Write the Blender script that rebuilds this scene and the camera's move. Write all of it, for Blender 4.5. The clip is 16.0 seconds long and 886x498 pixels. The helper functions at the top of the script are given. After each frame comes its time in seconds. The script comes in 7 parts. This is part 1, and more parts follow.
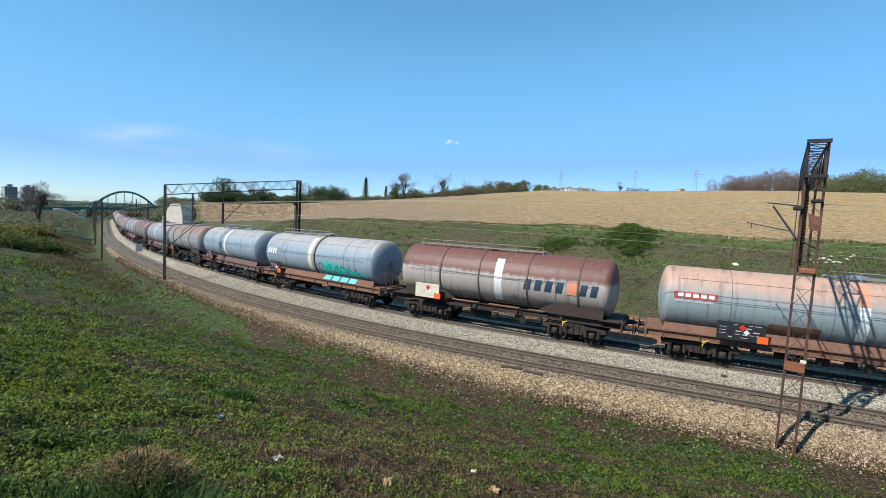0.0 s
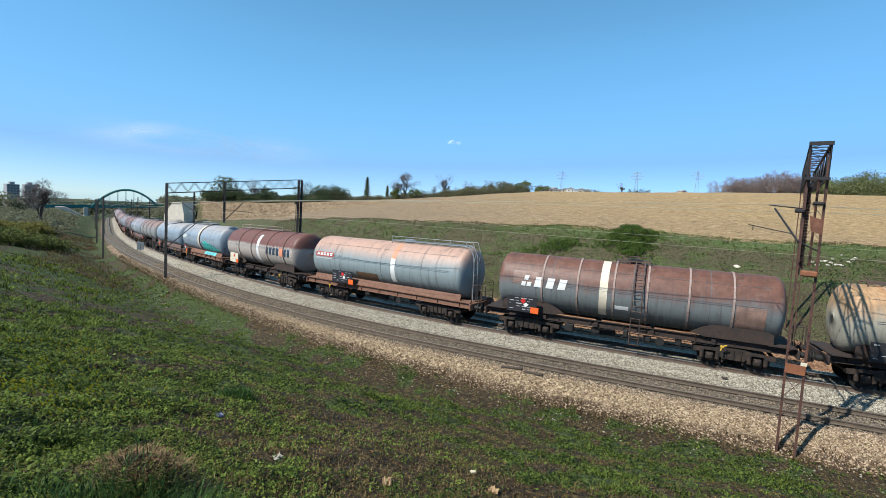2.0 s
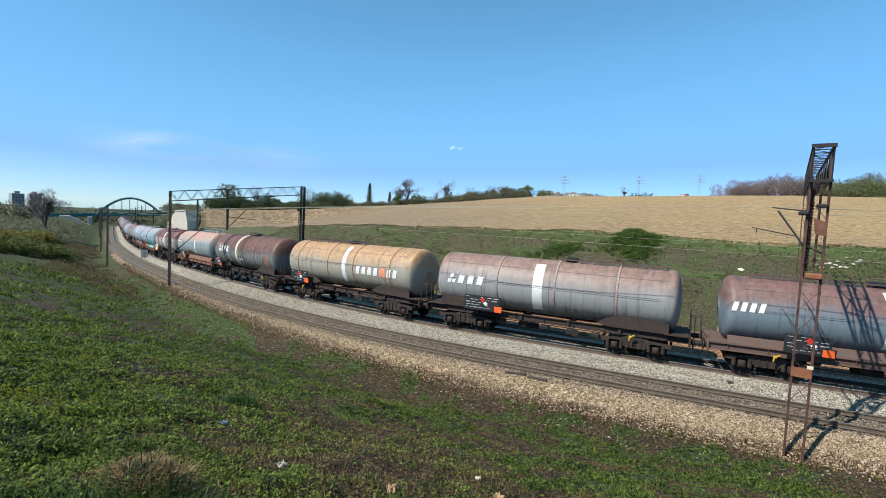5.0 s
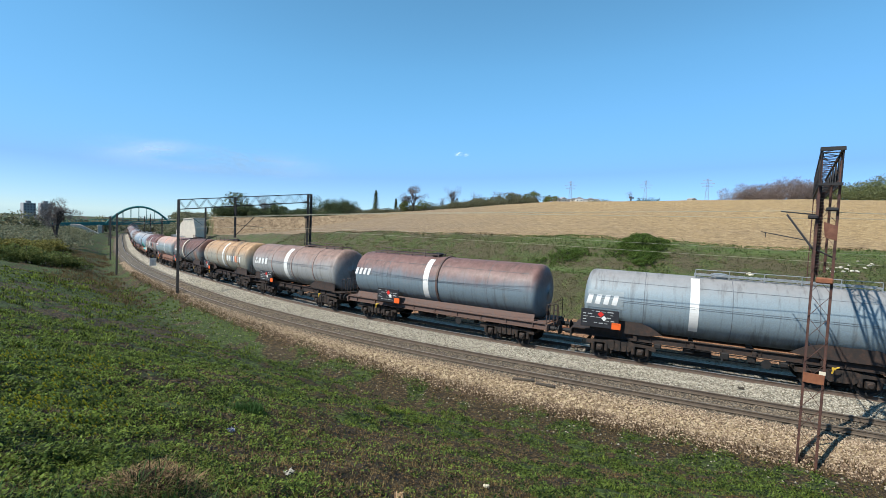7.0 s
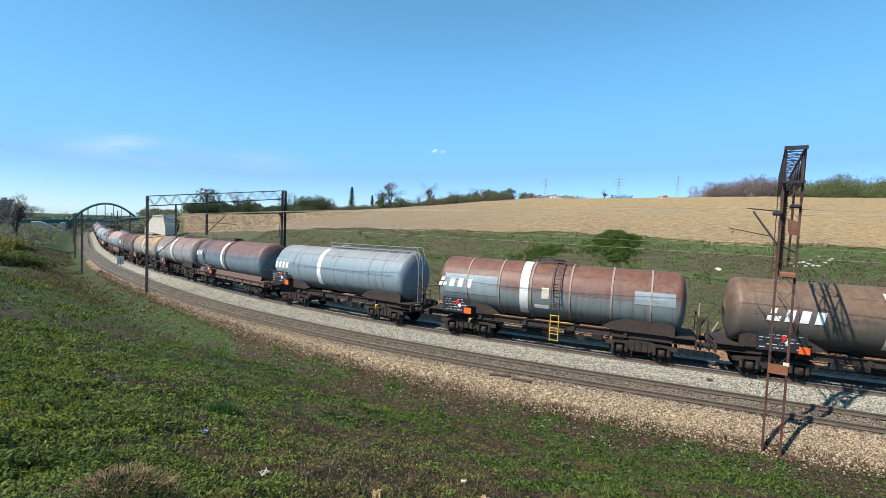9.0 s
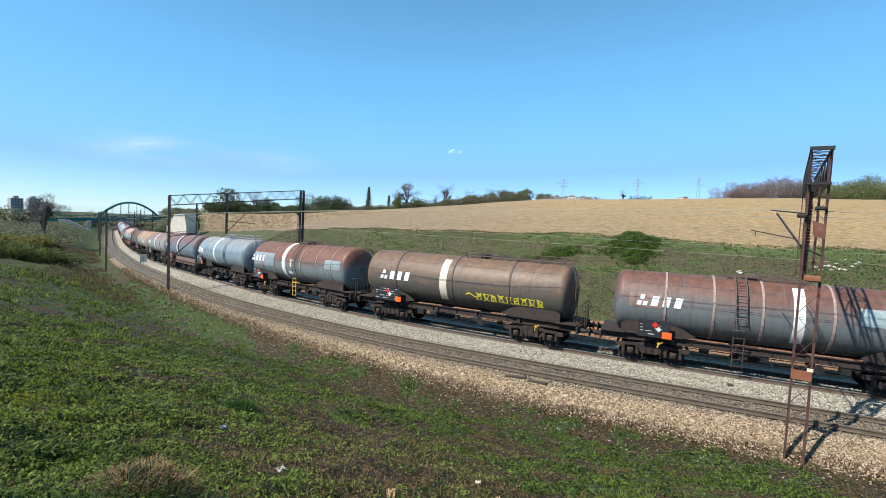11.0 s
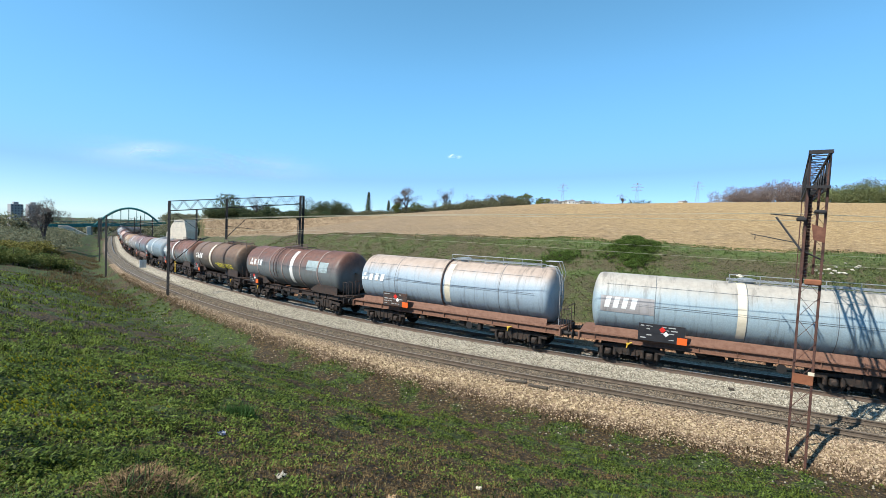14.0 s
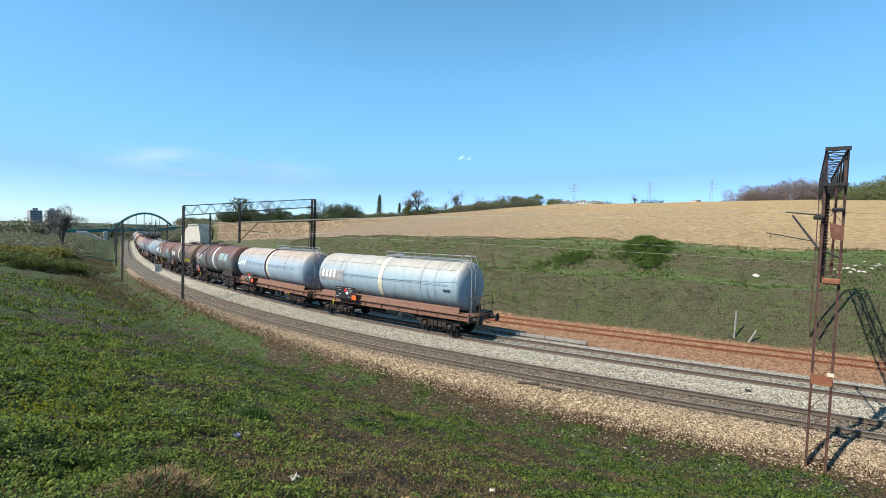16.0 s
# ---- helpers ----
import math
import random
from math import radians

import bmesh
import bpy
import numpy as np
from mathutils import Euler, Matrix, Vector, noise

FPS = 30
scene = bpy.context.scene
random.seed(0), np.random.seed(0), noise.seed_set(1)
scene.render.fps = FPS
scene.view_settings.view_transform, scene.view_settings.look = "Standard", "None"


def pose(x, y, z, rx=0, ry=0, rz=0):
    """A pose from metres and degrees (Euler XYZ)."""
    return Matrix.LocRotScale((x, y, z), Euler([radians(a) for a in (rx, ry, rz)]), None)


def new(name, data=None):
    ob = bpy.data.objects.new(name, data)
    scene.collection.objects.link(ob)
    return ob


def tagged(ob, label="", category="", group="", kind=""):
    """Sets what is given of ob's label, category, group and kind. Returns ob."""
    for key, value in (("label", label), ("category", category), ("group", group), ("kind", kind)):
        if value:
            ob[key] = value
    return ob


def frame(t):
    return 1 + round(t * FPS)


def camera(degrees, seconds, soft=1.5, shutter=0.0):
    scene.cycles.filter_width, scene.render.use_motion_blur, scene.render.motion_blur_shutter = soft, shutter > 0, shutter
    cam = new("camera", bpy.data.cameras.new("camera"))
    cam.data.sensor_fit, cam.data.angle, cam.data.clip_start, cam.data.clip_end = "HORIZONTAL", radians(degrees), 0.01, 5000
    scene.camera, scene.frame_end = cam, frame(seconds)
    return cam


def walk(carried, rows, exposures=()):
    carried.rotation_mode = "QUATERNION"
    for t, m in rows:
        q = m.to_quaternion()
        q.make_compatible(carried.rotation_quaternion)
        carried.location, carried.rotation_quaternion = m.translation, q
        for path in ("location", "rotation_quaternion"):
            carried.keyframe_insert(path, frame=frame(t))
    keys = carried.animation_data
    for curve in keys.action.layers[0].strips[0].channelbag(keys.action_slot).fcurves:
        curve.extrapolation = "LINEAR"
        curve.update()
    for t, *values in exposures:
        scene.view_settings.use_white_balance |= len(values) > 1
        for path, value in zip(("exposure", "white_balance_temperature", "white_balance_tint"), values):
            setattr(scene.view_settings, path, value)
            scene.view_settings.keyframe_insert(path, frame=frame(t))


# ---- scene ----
# ---------------------------------------------------------------- camera
EYE = (0.0, 0.0, 6.15)
cam = camera(85.37, 16.0, soft=0.75)
TURNS = [
    (0.0, 85.61, -3.04, -1.62), (0.5, 85.61, -2.70, -1.17), (1.0, 85.75, -3.36, -1.66), (1.5, 85.90, -3.05, -1.58),
    (2.0, 85.62, -3.40, -1.48), (2.5, 85.73, -3.42, -1.39), (3.0, 85.87, -3.60, -1.57), (3.5, 86.02, -3.67, -1.73),
    (4.0, 85.87, -3.53, -1.66), (6.5, 86.99, -2.22, -0.63), (7.0, 86.97, -2.51, -0.45), (7.5, 87.29, -2.82, -0.45),
    (8.0, 87.48, -2.48, -0.33), (8.5, 87.49, -2.24, -1.22), (9.0, 86.72, -2.44, -3.22), (9.5, 85.39, -2.22, -3.58),
    (10.0, 86.00, -2.79, -2.13), (12.5, 86.86, -2.74, -1.05), (13.0, 86.80, -2.78, -1.26), (13.5, 87.12, -2.75, -1.04),
    (14.0, 87.24, -2.57, -1.31), (14.5, 87.49, -2.43, -1.16), (15.0, 87.27, -2.27, -0.88), (15.5, 87.23, -2.05, -0.16),
    (16.0, 87.40, -2.02, -0.01)]
walk(cam, [(t, pose(*EYE, rx, ry, rz)) for t, rx, ry, rz in TURNS],
     exposures=[(0.0, 0.63, 6150, 8), (8.2, 0.63, 6150, 8), (9.2, 0.76, 6100, 8), (10.2, 0.78, 6100, 8), (12.4, 0.83, 6250, 8), (16.0, 0.84, 6250, 8)])

# ---------------------------------------------------------------- light
SUN_AZ, SUN_EL = 239.5, 47.5          # degrees: compass bearing from +y towards +x, height
world = bpy.data.worlds.new("sky")
scene.world = world
world.use_nodes = True
wn = world.node_tree
sky = wn.nodes.new("ShaderNodeTexSky")
sky.sky_type = "NISHITA"
sky.sun_disc = False
sky.sun_elevation, sky.sun_rotation = radians(SUN_EL), radians(SUN_AZ)
sky.air_density, sky.dust_density, sky.ozone_density = 0.75, 0.0, 3.0
tone = wn.nodes.new("ShaderNodeMix")
tone.data_type, tone.blend_type = "RGBA", "MULTIPLY"
tone.inputs[0].default_value = 1.0
# hazier and paler where the sky is brightest, deeper where it is dark
grey = wn.nodes.new("ShaderNodeRGBToBW")
wn.links.new(sky.outputs[0], grey.inputs[0])
level = wn.nodes.new("ShaderNodeMapRange")
level.inputs[2].default_value = 6.0
wn.links.new(grey.outputs[0], level.inputs[0])
haze = wn.nodes.new("ShaderNodeValToRGB")
haze.color_ramp.elements[0].position, haze.color_ramp.elements[0].color = 0.16, (0.92, 1.34, 1.16, 1)
haze.color_ramp.elements[1].position, haze.color_ramp.elements[1].color = 0.80, (0.53, 0.665, 0.84, 1)
mid = haze.color_ramp.elements.new(0.34)
mid.color = (0.86, 1.27, 1.20, 1)
mid = haze.color_ramp.elements.new(0.55)
mid.color = (0.70, 0.97, 1.02, 1)
wn.links.new(level.outputs[0], haze.inputs[0])
wn.links.new(haze.outputs[0], tone.inputs[7])
wn.links.new(sky.outputs[0], tone.inputs[6])
wn.links.new(tone.outputs[2], wn.nodes["Background"].inputs[0])
wn.nodes["Background"].inputs[1].default_value = 0.1115
sun = new("sun", bpy.data.lights.new("sun", "SUN"))
sun.data.energy, sun.data.angle, sun.data.color = 5.0, radians(0.55), (1.0, 0.94, 0.84)
_to = Vector((-math.sin(radians(SUN_AZ)) * math.cos(radians(SUN_EL)), -math.cos(radians(SUN_AZ)) * math.cos(radians(SUN_EL)), -math.sin(radians(SUN_EL))))
sun.matrix_world = Matrix.Translation((0, 0, 60)) @ _to.to_track_quat("-Z", "Y").to_matrix().to_4x4()
# ---------------------------------------------------------------- materials
ALBEDO_SCALE = 0.78                         # scales all base colours down, so shade comes out deeper against the sun


class Nodes:
    """A small builder of node materials."""
    def __init__(self, name, rough=0.7, metal=0.0):
        self.mat = bpy.data.materials.new(name)
        self.mat.use_nodes = True
        self.t = self.mat.node_tree
        self.bsdf = self.t.nodes["Principled BSDF"]
        self.bsdf.inputs["Roughness"].default_value = rough
        self.bsdf.inputs["Metallic"].default_value = metal
        self.bsdf.inputs["Specular IOR Level"].default_value = 0.35

    def add(self, kind, **vals):
        n = self.t.nodes.new(kind)
        for k, v in vals.items():
            n.inputs[k].default_value = v
        return n

    def put(self, a, b):
        self.t.links.new(a, b)

    def coords(self, which="Object"):
        return self.t.nodes.new("ShaderNodeTexCoord").outputs[which]

    def noise(self, scale, detail=4.0, rough=0.55, vec=None, stretch=None):
        n = self.add("ShaderNodeTexNoise", Scale=scale, Detail=detail, Roughness=rough)
        v = vec if vec is not None else self.coords()
        if stretch:
            m = self.add("ShaderNodeMapping", Scale=stretch)
            self.put(v, m.inputs["Vector"])
            v = m.outputs[0]
        self.put(v, n.inputs["Vector"])
        return n.outputs["Fac"]

    def ramp(self, fac, stops):
        r = self.t.nodes.new("ShaderNodeValToRGB")
        e = r.color_ramp.elements
        while len(e) < len(stops):
            e.new(0.5)
        for q, (p, c) in zip(e, stops):
            q.position, q.color = p, (*c, 1) if len(c) == 3 else c
        self.put(fac, r.inputs[0])
        return r.outputs[0]

    def math(self, op, a, b=None, c=None, clamp=False):
        n = self.t.nodes.new("ShaderNodeMath")
        n.operation, n.use_clamp = op, clamp
        for i, v in enumerate((a, b, c)):
            if v is None:
                continue
            if isinstance(v, (int, float)):
                n.inputs[i].default_value = v
            else:
                self.put(v, n.inputs[i])
        return n.outputs[0]

    def step(self, v, lo, hi):
        n = self.add("ShaderNodeMapRange", **{"From Min": lo, "From Max": hi})
        n.interpolation_type = "SMOOTHSTEP"
        self.put(v, n.inputs["Value"])
        return n.outputs[0]

    def mix(self, fac, a, b, mode="MIX"):
        n = self.t.nodes.new("ShaderNodeMix")
        n.data_type, n.blend_type = "RGBA", mode
        for sock, v in ((n.inputs[0], fac), (n.inputs[6], a), (n.inputs[7], b)):
            if isinstance(v, (int, float)):
                sock.default_value = v
            elif isinstance(v, tuple):
                sock.default_value = (*v, 1)
            else:
                self.put(v, sock)
        return n.outputs[2]

    def attr(self, name):
        n = self.t.nodes.new("ShaderNodeAttribute")
        n.attribute_name = name
        return n.outputs["Fac"]

    def random(self):
        return self.t.nodes.new("ShaderNodeObjectInfo").outputs["Random"]

    def island(self):
        return self.t.nodes.new("ShaderNodeNewGeometry").outputs["Random Per Island"]

    def color(self, v):
        if isinstance(v, tuple):
            self.bsdf.inputs["Base Color"].default_value = (*(q * ALBEDO_SCALE for q in v), 1)
        else:
            self.put(self.mix(1.0, v, (ALBEDO_SCALE,) * 3, "MULTIPLY"), self.bsdf.inputs["Base Color"])

    def rough(self, v):
        self.put(v, self.bsdf.inputs["Roughness"])

    def bump(self, height, strength=0.4, distance=0.02):
        b = self.add("ShaderNodeBump", Strength=strength, Distance=distance)
        self.put(height, b.inputs["Height"])
        self.put(b.outputs[0], self.bsdf.inputs["Normal"])


def plain(name, c, rough=0.6, metal=0.0, vary=0.25, scale=6.0, bump=0.15):
    """A painted or mineral surface: two scales of colour variation and a fine relief."""
    n = Nodes(name, rough, metal)
    a = n.noise(scale, 5)
    b = n.noise(scale * 9, 3)
    f = n.math("ADD", n.math("MULTIPLY", a, 0.7), n.math("MULTIPLY", b, 0.3))
    lo = tuple(max(0, v * (1 - vary)) for v in c)
    hi = tuple(min(1, v * (1 + vary)) for v in c)
    n.color(n.ramp(f, [(0.3, lo), (0.7, hi)]))
    n.bump(b, bump, 0.01)
    return n.mat


def rusty(name, paint, rust=(0.16, 0.06, 0.03), amount=0.5, rough=0.75, scale=5.0):
    """Old paint breaking into rust."""
    n = Nodes(name, rough)
    a = n.noise(scale, 6, 0.65)
    b = n.noise(scale * 7, 4)
    rr = n.ramp(b, [(0.3, tuple(v * 0.75 for v in rust)), (0.7, tuple(min(1, v * 1.25) for v in rust))])
    m = n.step(n.math("ADD", n.math("MULTIPLY", a, 0.8), n.math("MULTIPLY", b, 0.2)), 0.52 - amount * 0.3, 0.82 - amount * 0.3)
    n.color(n.mix(m, paint, rr))
    n.bump(b, 0.3, 0.01)
    return n.mat


def tank_paint(name, low, high, edge=0.2, soft=0.9, streak=0.5, rust=(0.17, 0.075, 0.045), low_dark=0.35, mottle=0.6):
    """Weathered tank shell: paint low on the shell, rust and road film from the crown down, grimy streaks, darker
    towards the bottom.
    """
    n = Nodes(name, 0.52)
    v = n.coords()
    sep = n.t.nodes.new("ShaderNodeSeparateXYZ")
    n.put(v, sep.inputs[0])
    z = sep.outputs[2]
    big = n.noise(0.55, 5, 0.6, v)
    run = n.noise(2.4, 5, 0.6, v, (1.6, 0.25, 0.10))
    fine = n.noise(22, 4, 0.6, v)
    zz = n.math("ADD", z, n.math("ADD", n.math("MULTIPLY", n.math("SUBTRACT", big, 0.5), 1.5 * mottle), n.math("MULTIPLY", n.math("SUBTRACT", run, 0.5), 1.5 * streak)))
    top = n.step(zz, edge - soft / 2, edge + soft / 2)
    c1 = n.mix(n.step(fine, 0.35, 0.7), tuple(x * 0.88 for x in low), tuple(min(1, x * 1.08) for x in low))
    c2 = n.mix(n.step(n.noise(3.2, 6, 0.7, v), 0.35, 0.65), tuple(x * (1 - 0.35 * mottle) for x in high), tuple(min(1, x * (1 + 0.3 * mottle)) for x in high))
    col = n.mix(top, c1, c2)
    rs = n.math("MULTIPLY", n.step(run, 0.60, 0.78), streak)
    col = n.mix(n.math("MULTIPLY", rs, 0.75), col, rust)
    spots = n.step(n.noise(7, 7, 0.75, v), 0.66, 0.74)
    col = n.mix(n.math("MULTIPLY", spots, 0.55 * streak), col, rust)
    film = n.noise(1.5, 6, 0.7, v, (2.2, 0.5, 0.16))
    col = n.mix(n.math("MULTIPLY", n.step(film, 0.50, 0.66), 0.42), col, (0.055, 0.045, 0.038))
    col = n.mix(n.math("MULTIPLY", n.step(n.noise(2.1, 6, 0.75, v), 0.54, 0.70), 0.22), col, (0.30, 0.27, 0.23))
    # darker towards the bottom of the shell, with a streaky edge
    low_mix = n.math("MULTIPLY", n.step(n.math("ADD", n.math("MULTIPLY", z, -1), n.math("MULTIPLY", n.math("SUBTRACT", run, 0.5), 1.6)), 0.75, 1.35), low_dark)
    col = n.mix(low_mix, col, (0.05, 0.04, 0.035))
    n.color(col)
    n.rough(n.ramp(fine, [(0.3, (0.42,) * 3), (0.75, (0.7,) * 3)]))
    n.bump(n.math("ADD", n.math("MULTIPLY", fine, 0.3), big), 0.12, 0.02)
    return n.mat


def leaf_mat(name, a, b, rough=0.6, through_light=0.35):
    """Thin leaves and blades: varied from piece to piece and in drifts, with light passing through."""
    n = Nodes(name, rough)
    n.bsdf.inputs["Specular IOR Level"].default_value = 0.12
    mid = tuple((u + v) / 2 * w for u, v, w in zip(a, b, (1.12, 0.94, 0.9)))
    # the finer drift also puts shade between clumps into the colour
    drift = n.math("ADD", n.math("MULTIPLY", n.noise(0.9, 4, 0.7), 0.5), n.math("MULTIPLY", n.noise(5.5, 3, 0.6), 0.5))
    col = n.ramp(n.math("ADD", n.math("MULTIPLY", n.island(), 0.40), n.math("MULTIPLY", drift, 0.60)), [(0.36, a), (0.5, mid), (0.62, b)])
    n.color(col)
    out = [k for k in n.t.nodes if k.type == "OUTPUT_MATERIAL"][0]
    face = out.inputs[0].links[0].from_socket
    glow = n.t.nodes.new("ShaderNodeBsdfTranslucent")
    n.put(col, glow.inputs[0])
    both = n.t.nodes.new("ShaderNodeMixShader")
    both.inputs[0].default_value = through_light
    n.t.links.new(face, both.inputs[1])
    n.t.links.new(glow.outputs[0], both.inputs[2])
    n.t.links.new(both.outputs[0], out.inputs[0])
    return n.mat


def ground_mat():
    """Ballast, cess, turf, bank and field, told apart by the distance from the line with ragged borders."""
    n = Nodes("ground", 0.95)
    v = n.coords()
    n0 = n.noise(0.35, 5, 0.6, v)
    n1 = n.noise(1.7, 6, 0.65, v)
    n2 = n.noise(9, 5, 0.7, v)
    n3 = n.noise(40, 3, 0.6, v)
    d = n.attr("lat")
    r = n.attr("field")
    j = n.math("ADD", n.math("MULTIPLY", n.math("SUBTRACT", n1, 0.5), 1.6), n.math("MULTIPLY", n.math("SUBTRACT", n2, 0.5), 0.8))
    dj = n.math("ADD", d, j)
    dk = n.math("ADD", d, n.math("MULTIPLY", j, 0.35))
    vor = n.add("ShaderNodeTexVoronoi", Scale=10.0)
    n.put(v, vor.inputs["Vector"])
    stone = n.t.nodes.new("ShaderNodeSeparateColor")
    n.put(vor.outputs["Color"], stone.inputs[0])
    rnd = stone.outputs[0]
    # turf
    # near-black stops: dark soil, plus shaded gaps between clumps painted in
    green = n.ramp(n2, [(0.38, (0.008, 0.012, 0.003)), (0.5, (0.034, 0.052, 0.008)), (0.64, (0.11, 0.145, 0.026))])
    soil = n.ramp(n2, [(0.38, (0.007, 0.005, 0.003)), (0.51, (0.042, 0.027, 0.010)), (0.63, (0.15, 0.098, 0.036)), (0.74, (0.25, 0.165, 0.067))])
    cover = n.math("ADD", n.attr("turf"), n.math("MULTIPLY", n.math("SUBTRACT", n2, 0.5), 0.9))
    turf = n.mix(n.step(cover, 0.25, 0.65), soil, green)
    # ballast
    pale = n.ramp(rnd, [(0.0, (0.15, 0.128, 0.095)), (0.5, (0.34, 0.30, 0.23)), (1.0, (0.52, 0.47, 0.375))])
    tan = n.ramp(rnd, [(0.0, (0.15, 0.10, 0.055)), (0.5, (0.34, 0.25, 0.145)), (1.0, (0.56, 0.44, 0.28))])
    oily = n.ramp(rnd, [(0.0, (0.055, 0.045, 0.035)), (0.5, (0.12, 0.10, 0.075)), (1.0, (0.24, 0.20, 0.15))])
    red = n.ramp(rnd, [(0.0, (0.12, 0.055, 0.028)), (0.5, (0.27, 0.135, 0.065)), (1.0, (0.42, 0.25, 0.14))])
    # mixed darker between the rails: the train's shade is in the colour
    bal = n.mix(n.math("MULTIPLY", n.step(n.math("SUBTRACT", 1.85, n.math("ABSOLUTE", dk)), 0.75, 1.1), 0.55), pale, oily)
    bal = n.mix(n.step(dk, 2.15, 2.7), bal, oily)
    # the shoulder turns browner and darker farther along the line
    drab = n.ramp(rnd, [(0.0, (0.085, 0.056, 0.036)), (0.5, (0.18, 0.128, 0.085)), (1.0, (0.32, 0.235, 0.165))])
    tan = n.mix(n.math("MULTIPLY", n.step(n.attr("along"), 25.0, 85.0), 0.85), tan, drab)
    bal = n.mix(n.step(dk, 5.3, 5.75), bal, tan)
    bal = n.mix(n.step(n.math("MULTIPLY", dk, -1), 2.2, 2.9), bal, red)
    brown = n.ramp(n2, [(0.25, (0.045, 0.028, 0.018)), (0.75, (0.15, 0.10, 0.065))])
    dt = n.math("ADD", dj, n.math("MULTIPLY", n.step(n.attr("along"), 10.0, 42.0), 0.95))
    col = n.mix(n.step(dt, 6.25, 6.7), bal, brown)
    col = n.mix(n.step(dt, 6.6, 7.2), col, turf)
    # far bank
    bank_g = n.ramp(n2, [(0.36, (0.020, 0.027, 0.008)), (0.5, (0.062, 0.080, 0.022)), (0.66, (0.13, 0.145, 0.046))])
    bank_b = n.ramp(n2, [(0.34, (0.035, 0.029, 0.015)), (0.66, (0.13, 0.110, 0.056))])
    bank = n.mix(n.step(n.math("ADD", n.math("MULTIPLY", n1, 0.6), n.math("MULTIPLY", n0, 0.6)), 0.54, 0.63), bank_g, bank_b)
    # the lower slope is duller, the bench and the brink carry fresh grass
    dull = n.ramp(n2, [(0.34, (0.028, 0.024, 0.013)), (0.5, (0.060, 0.056, 0.026)), (0.66, (0.115, 0.105, 0.050))])
    bank = n.mix(n.math("MULTIPLY", n.step(dj, -13.4, -12.2), n.step(n1, 0.36, 0.58)), bank, dull)
    fresh = n.ramp(n2, [(0.34, (0.045, 0.075, 0.018)), (0.66, (0.13, 0.19, 0.050))])
    shelf = n.math("SUBTRACT", 1.0, n.math("MULTIPLY", n.math("ABSOLUTE", n.math("ADD", dk, 14.0)), 1.1), clamp=True)
    brink = n.math("SUBTRACT", 1.0, n.math("MULTIPLY", n.math("ABSOLUTE", n.math("ADD", dk, 18.6)), 0.8), clamp=True)
    bank = n.mix(n.math("MULTIPLY", n.math("MAXIMUM", shelf, n.math("MULTIPLY", brink, 0.8)), n.math("MULTIPLY", n.step(n0, 0.32, 0.55), n.step(n.attr("along"), 34.0, 14.0))), bank, fresh)
    col = n.mix(n.step(n.math("MULTIPLY", dj, -1), 8.3, 9.1), col, bank)
    # ploughed field
    clod = n.noise(1.3, 7, 0.8, v)
    crumb = n.noise(5.0, 5, 0.75, v)
    sweep = n.noise(0.045, 3, 0.5, v, (1.0, 0.6, 1.0))
    f = n.math("ADD", n.math("MULTIPLY", clod, 0.55), n.math("MULTIPLY", crumb, 0.45))
    warm = n.ramp(f, [(0.39, (0.085, 0.050, 0.022)), (0.47, (0.31, 0.200, 0.085)), (0.54, (0.41, 0.280, 0.125)), (0.61, (0.60, 0.45, 0.25))])
    mauve = n.ramp(f, [(0.39, (0.055, 0.036, 0.022)), (0.47, (0.20, 0.138, 0.080)), (0.54, (0.27, 0.190, 0.112)), (0.61, (0.44, 0.34, 0.22))])
    sep = n.t.nodes.new("ShaderNodeSeparateXYZ")
    n.put(v, sep.inputs[0])
    field = n.mix(n.step(n.math("ADD", sep.outputs[0], n.math("MULTIPLY", n.math("SUBTRACT", sweep, 0.5), 60.0)), -30.0, 60.0), mauve, warm)
    col = n.mix(n.step(n.math("ADD", r, n.math("MULTIPLY", n.math("SUBTRACT", n1, 0.5), 1.6)), -0.3, 0.5), col, field)
    n.color(col)
    h = n.math("ADD", n.math("MULTIPLY", n2, 0.6), n.math("ADD", n.math("MULTIPLY", n3, 0.25), n.math("MULTIPLY", vor.outputs["Distance"], -0.5)))
    n.bump(h, 0.9, 0.08)
    return n.mat


M_GROUND = ground_mat()
M_RAIL = rusty("rail_steel", (0.13, 0.10, 0.078), (0.12, 0.075, 0.05), 0.5)
M_RAIL_TOP = plain("rail_head", (0.55, 0.51, 0.46), 0.35, 0.6, 0.2, 3)
M_RAIL_DULL = plain("dull_rail", (0.15, 0.115, 0.085), 0.6, 0.2, 0.3, 3)
M_RAIL_WORN = plain("dull_rail_head", (0.30, 0.25, 0.20), 0.4, 0.4, 0.2, 3)
M_RUST = rusty("rusty_iron", (0.20, 0.085, 0.05), (0.12, 0.045, 0.025), 0.6)
M_RUST_RAIL = rusty("rust_red_rail", (0.26, 0.10, 0.045), (0.17, 0.06, 0.03), 0.5)
M_SLEEPER = plain("sleeper_concrete", (0.27, 0.25, 0.22), 0.9, 0, 0.3, 4)
M_SLEEPER_OLD = plain("sleeper_oiled", (0.075, 0.06, 0.045), 0.9, 0, 0.35, 4)
M_DARK = plain("dark_iron", (0.020, 0.018, 0.017), 0.7, 0.1, 0.3, 5)
M_MAST = plain("mast_paint_black", (0.022, 0.020, 0.020), 0.7, 0, 0.3, 5)
M_MAST_RUST = rusty("mast_rust", (0.065, 0.032, 0.026), (0.125, 0.054, 0.034), 0.45)
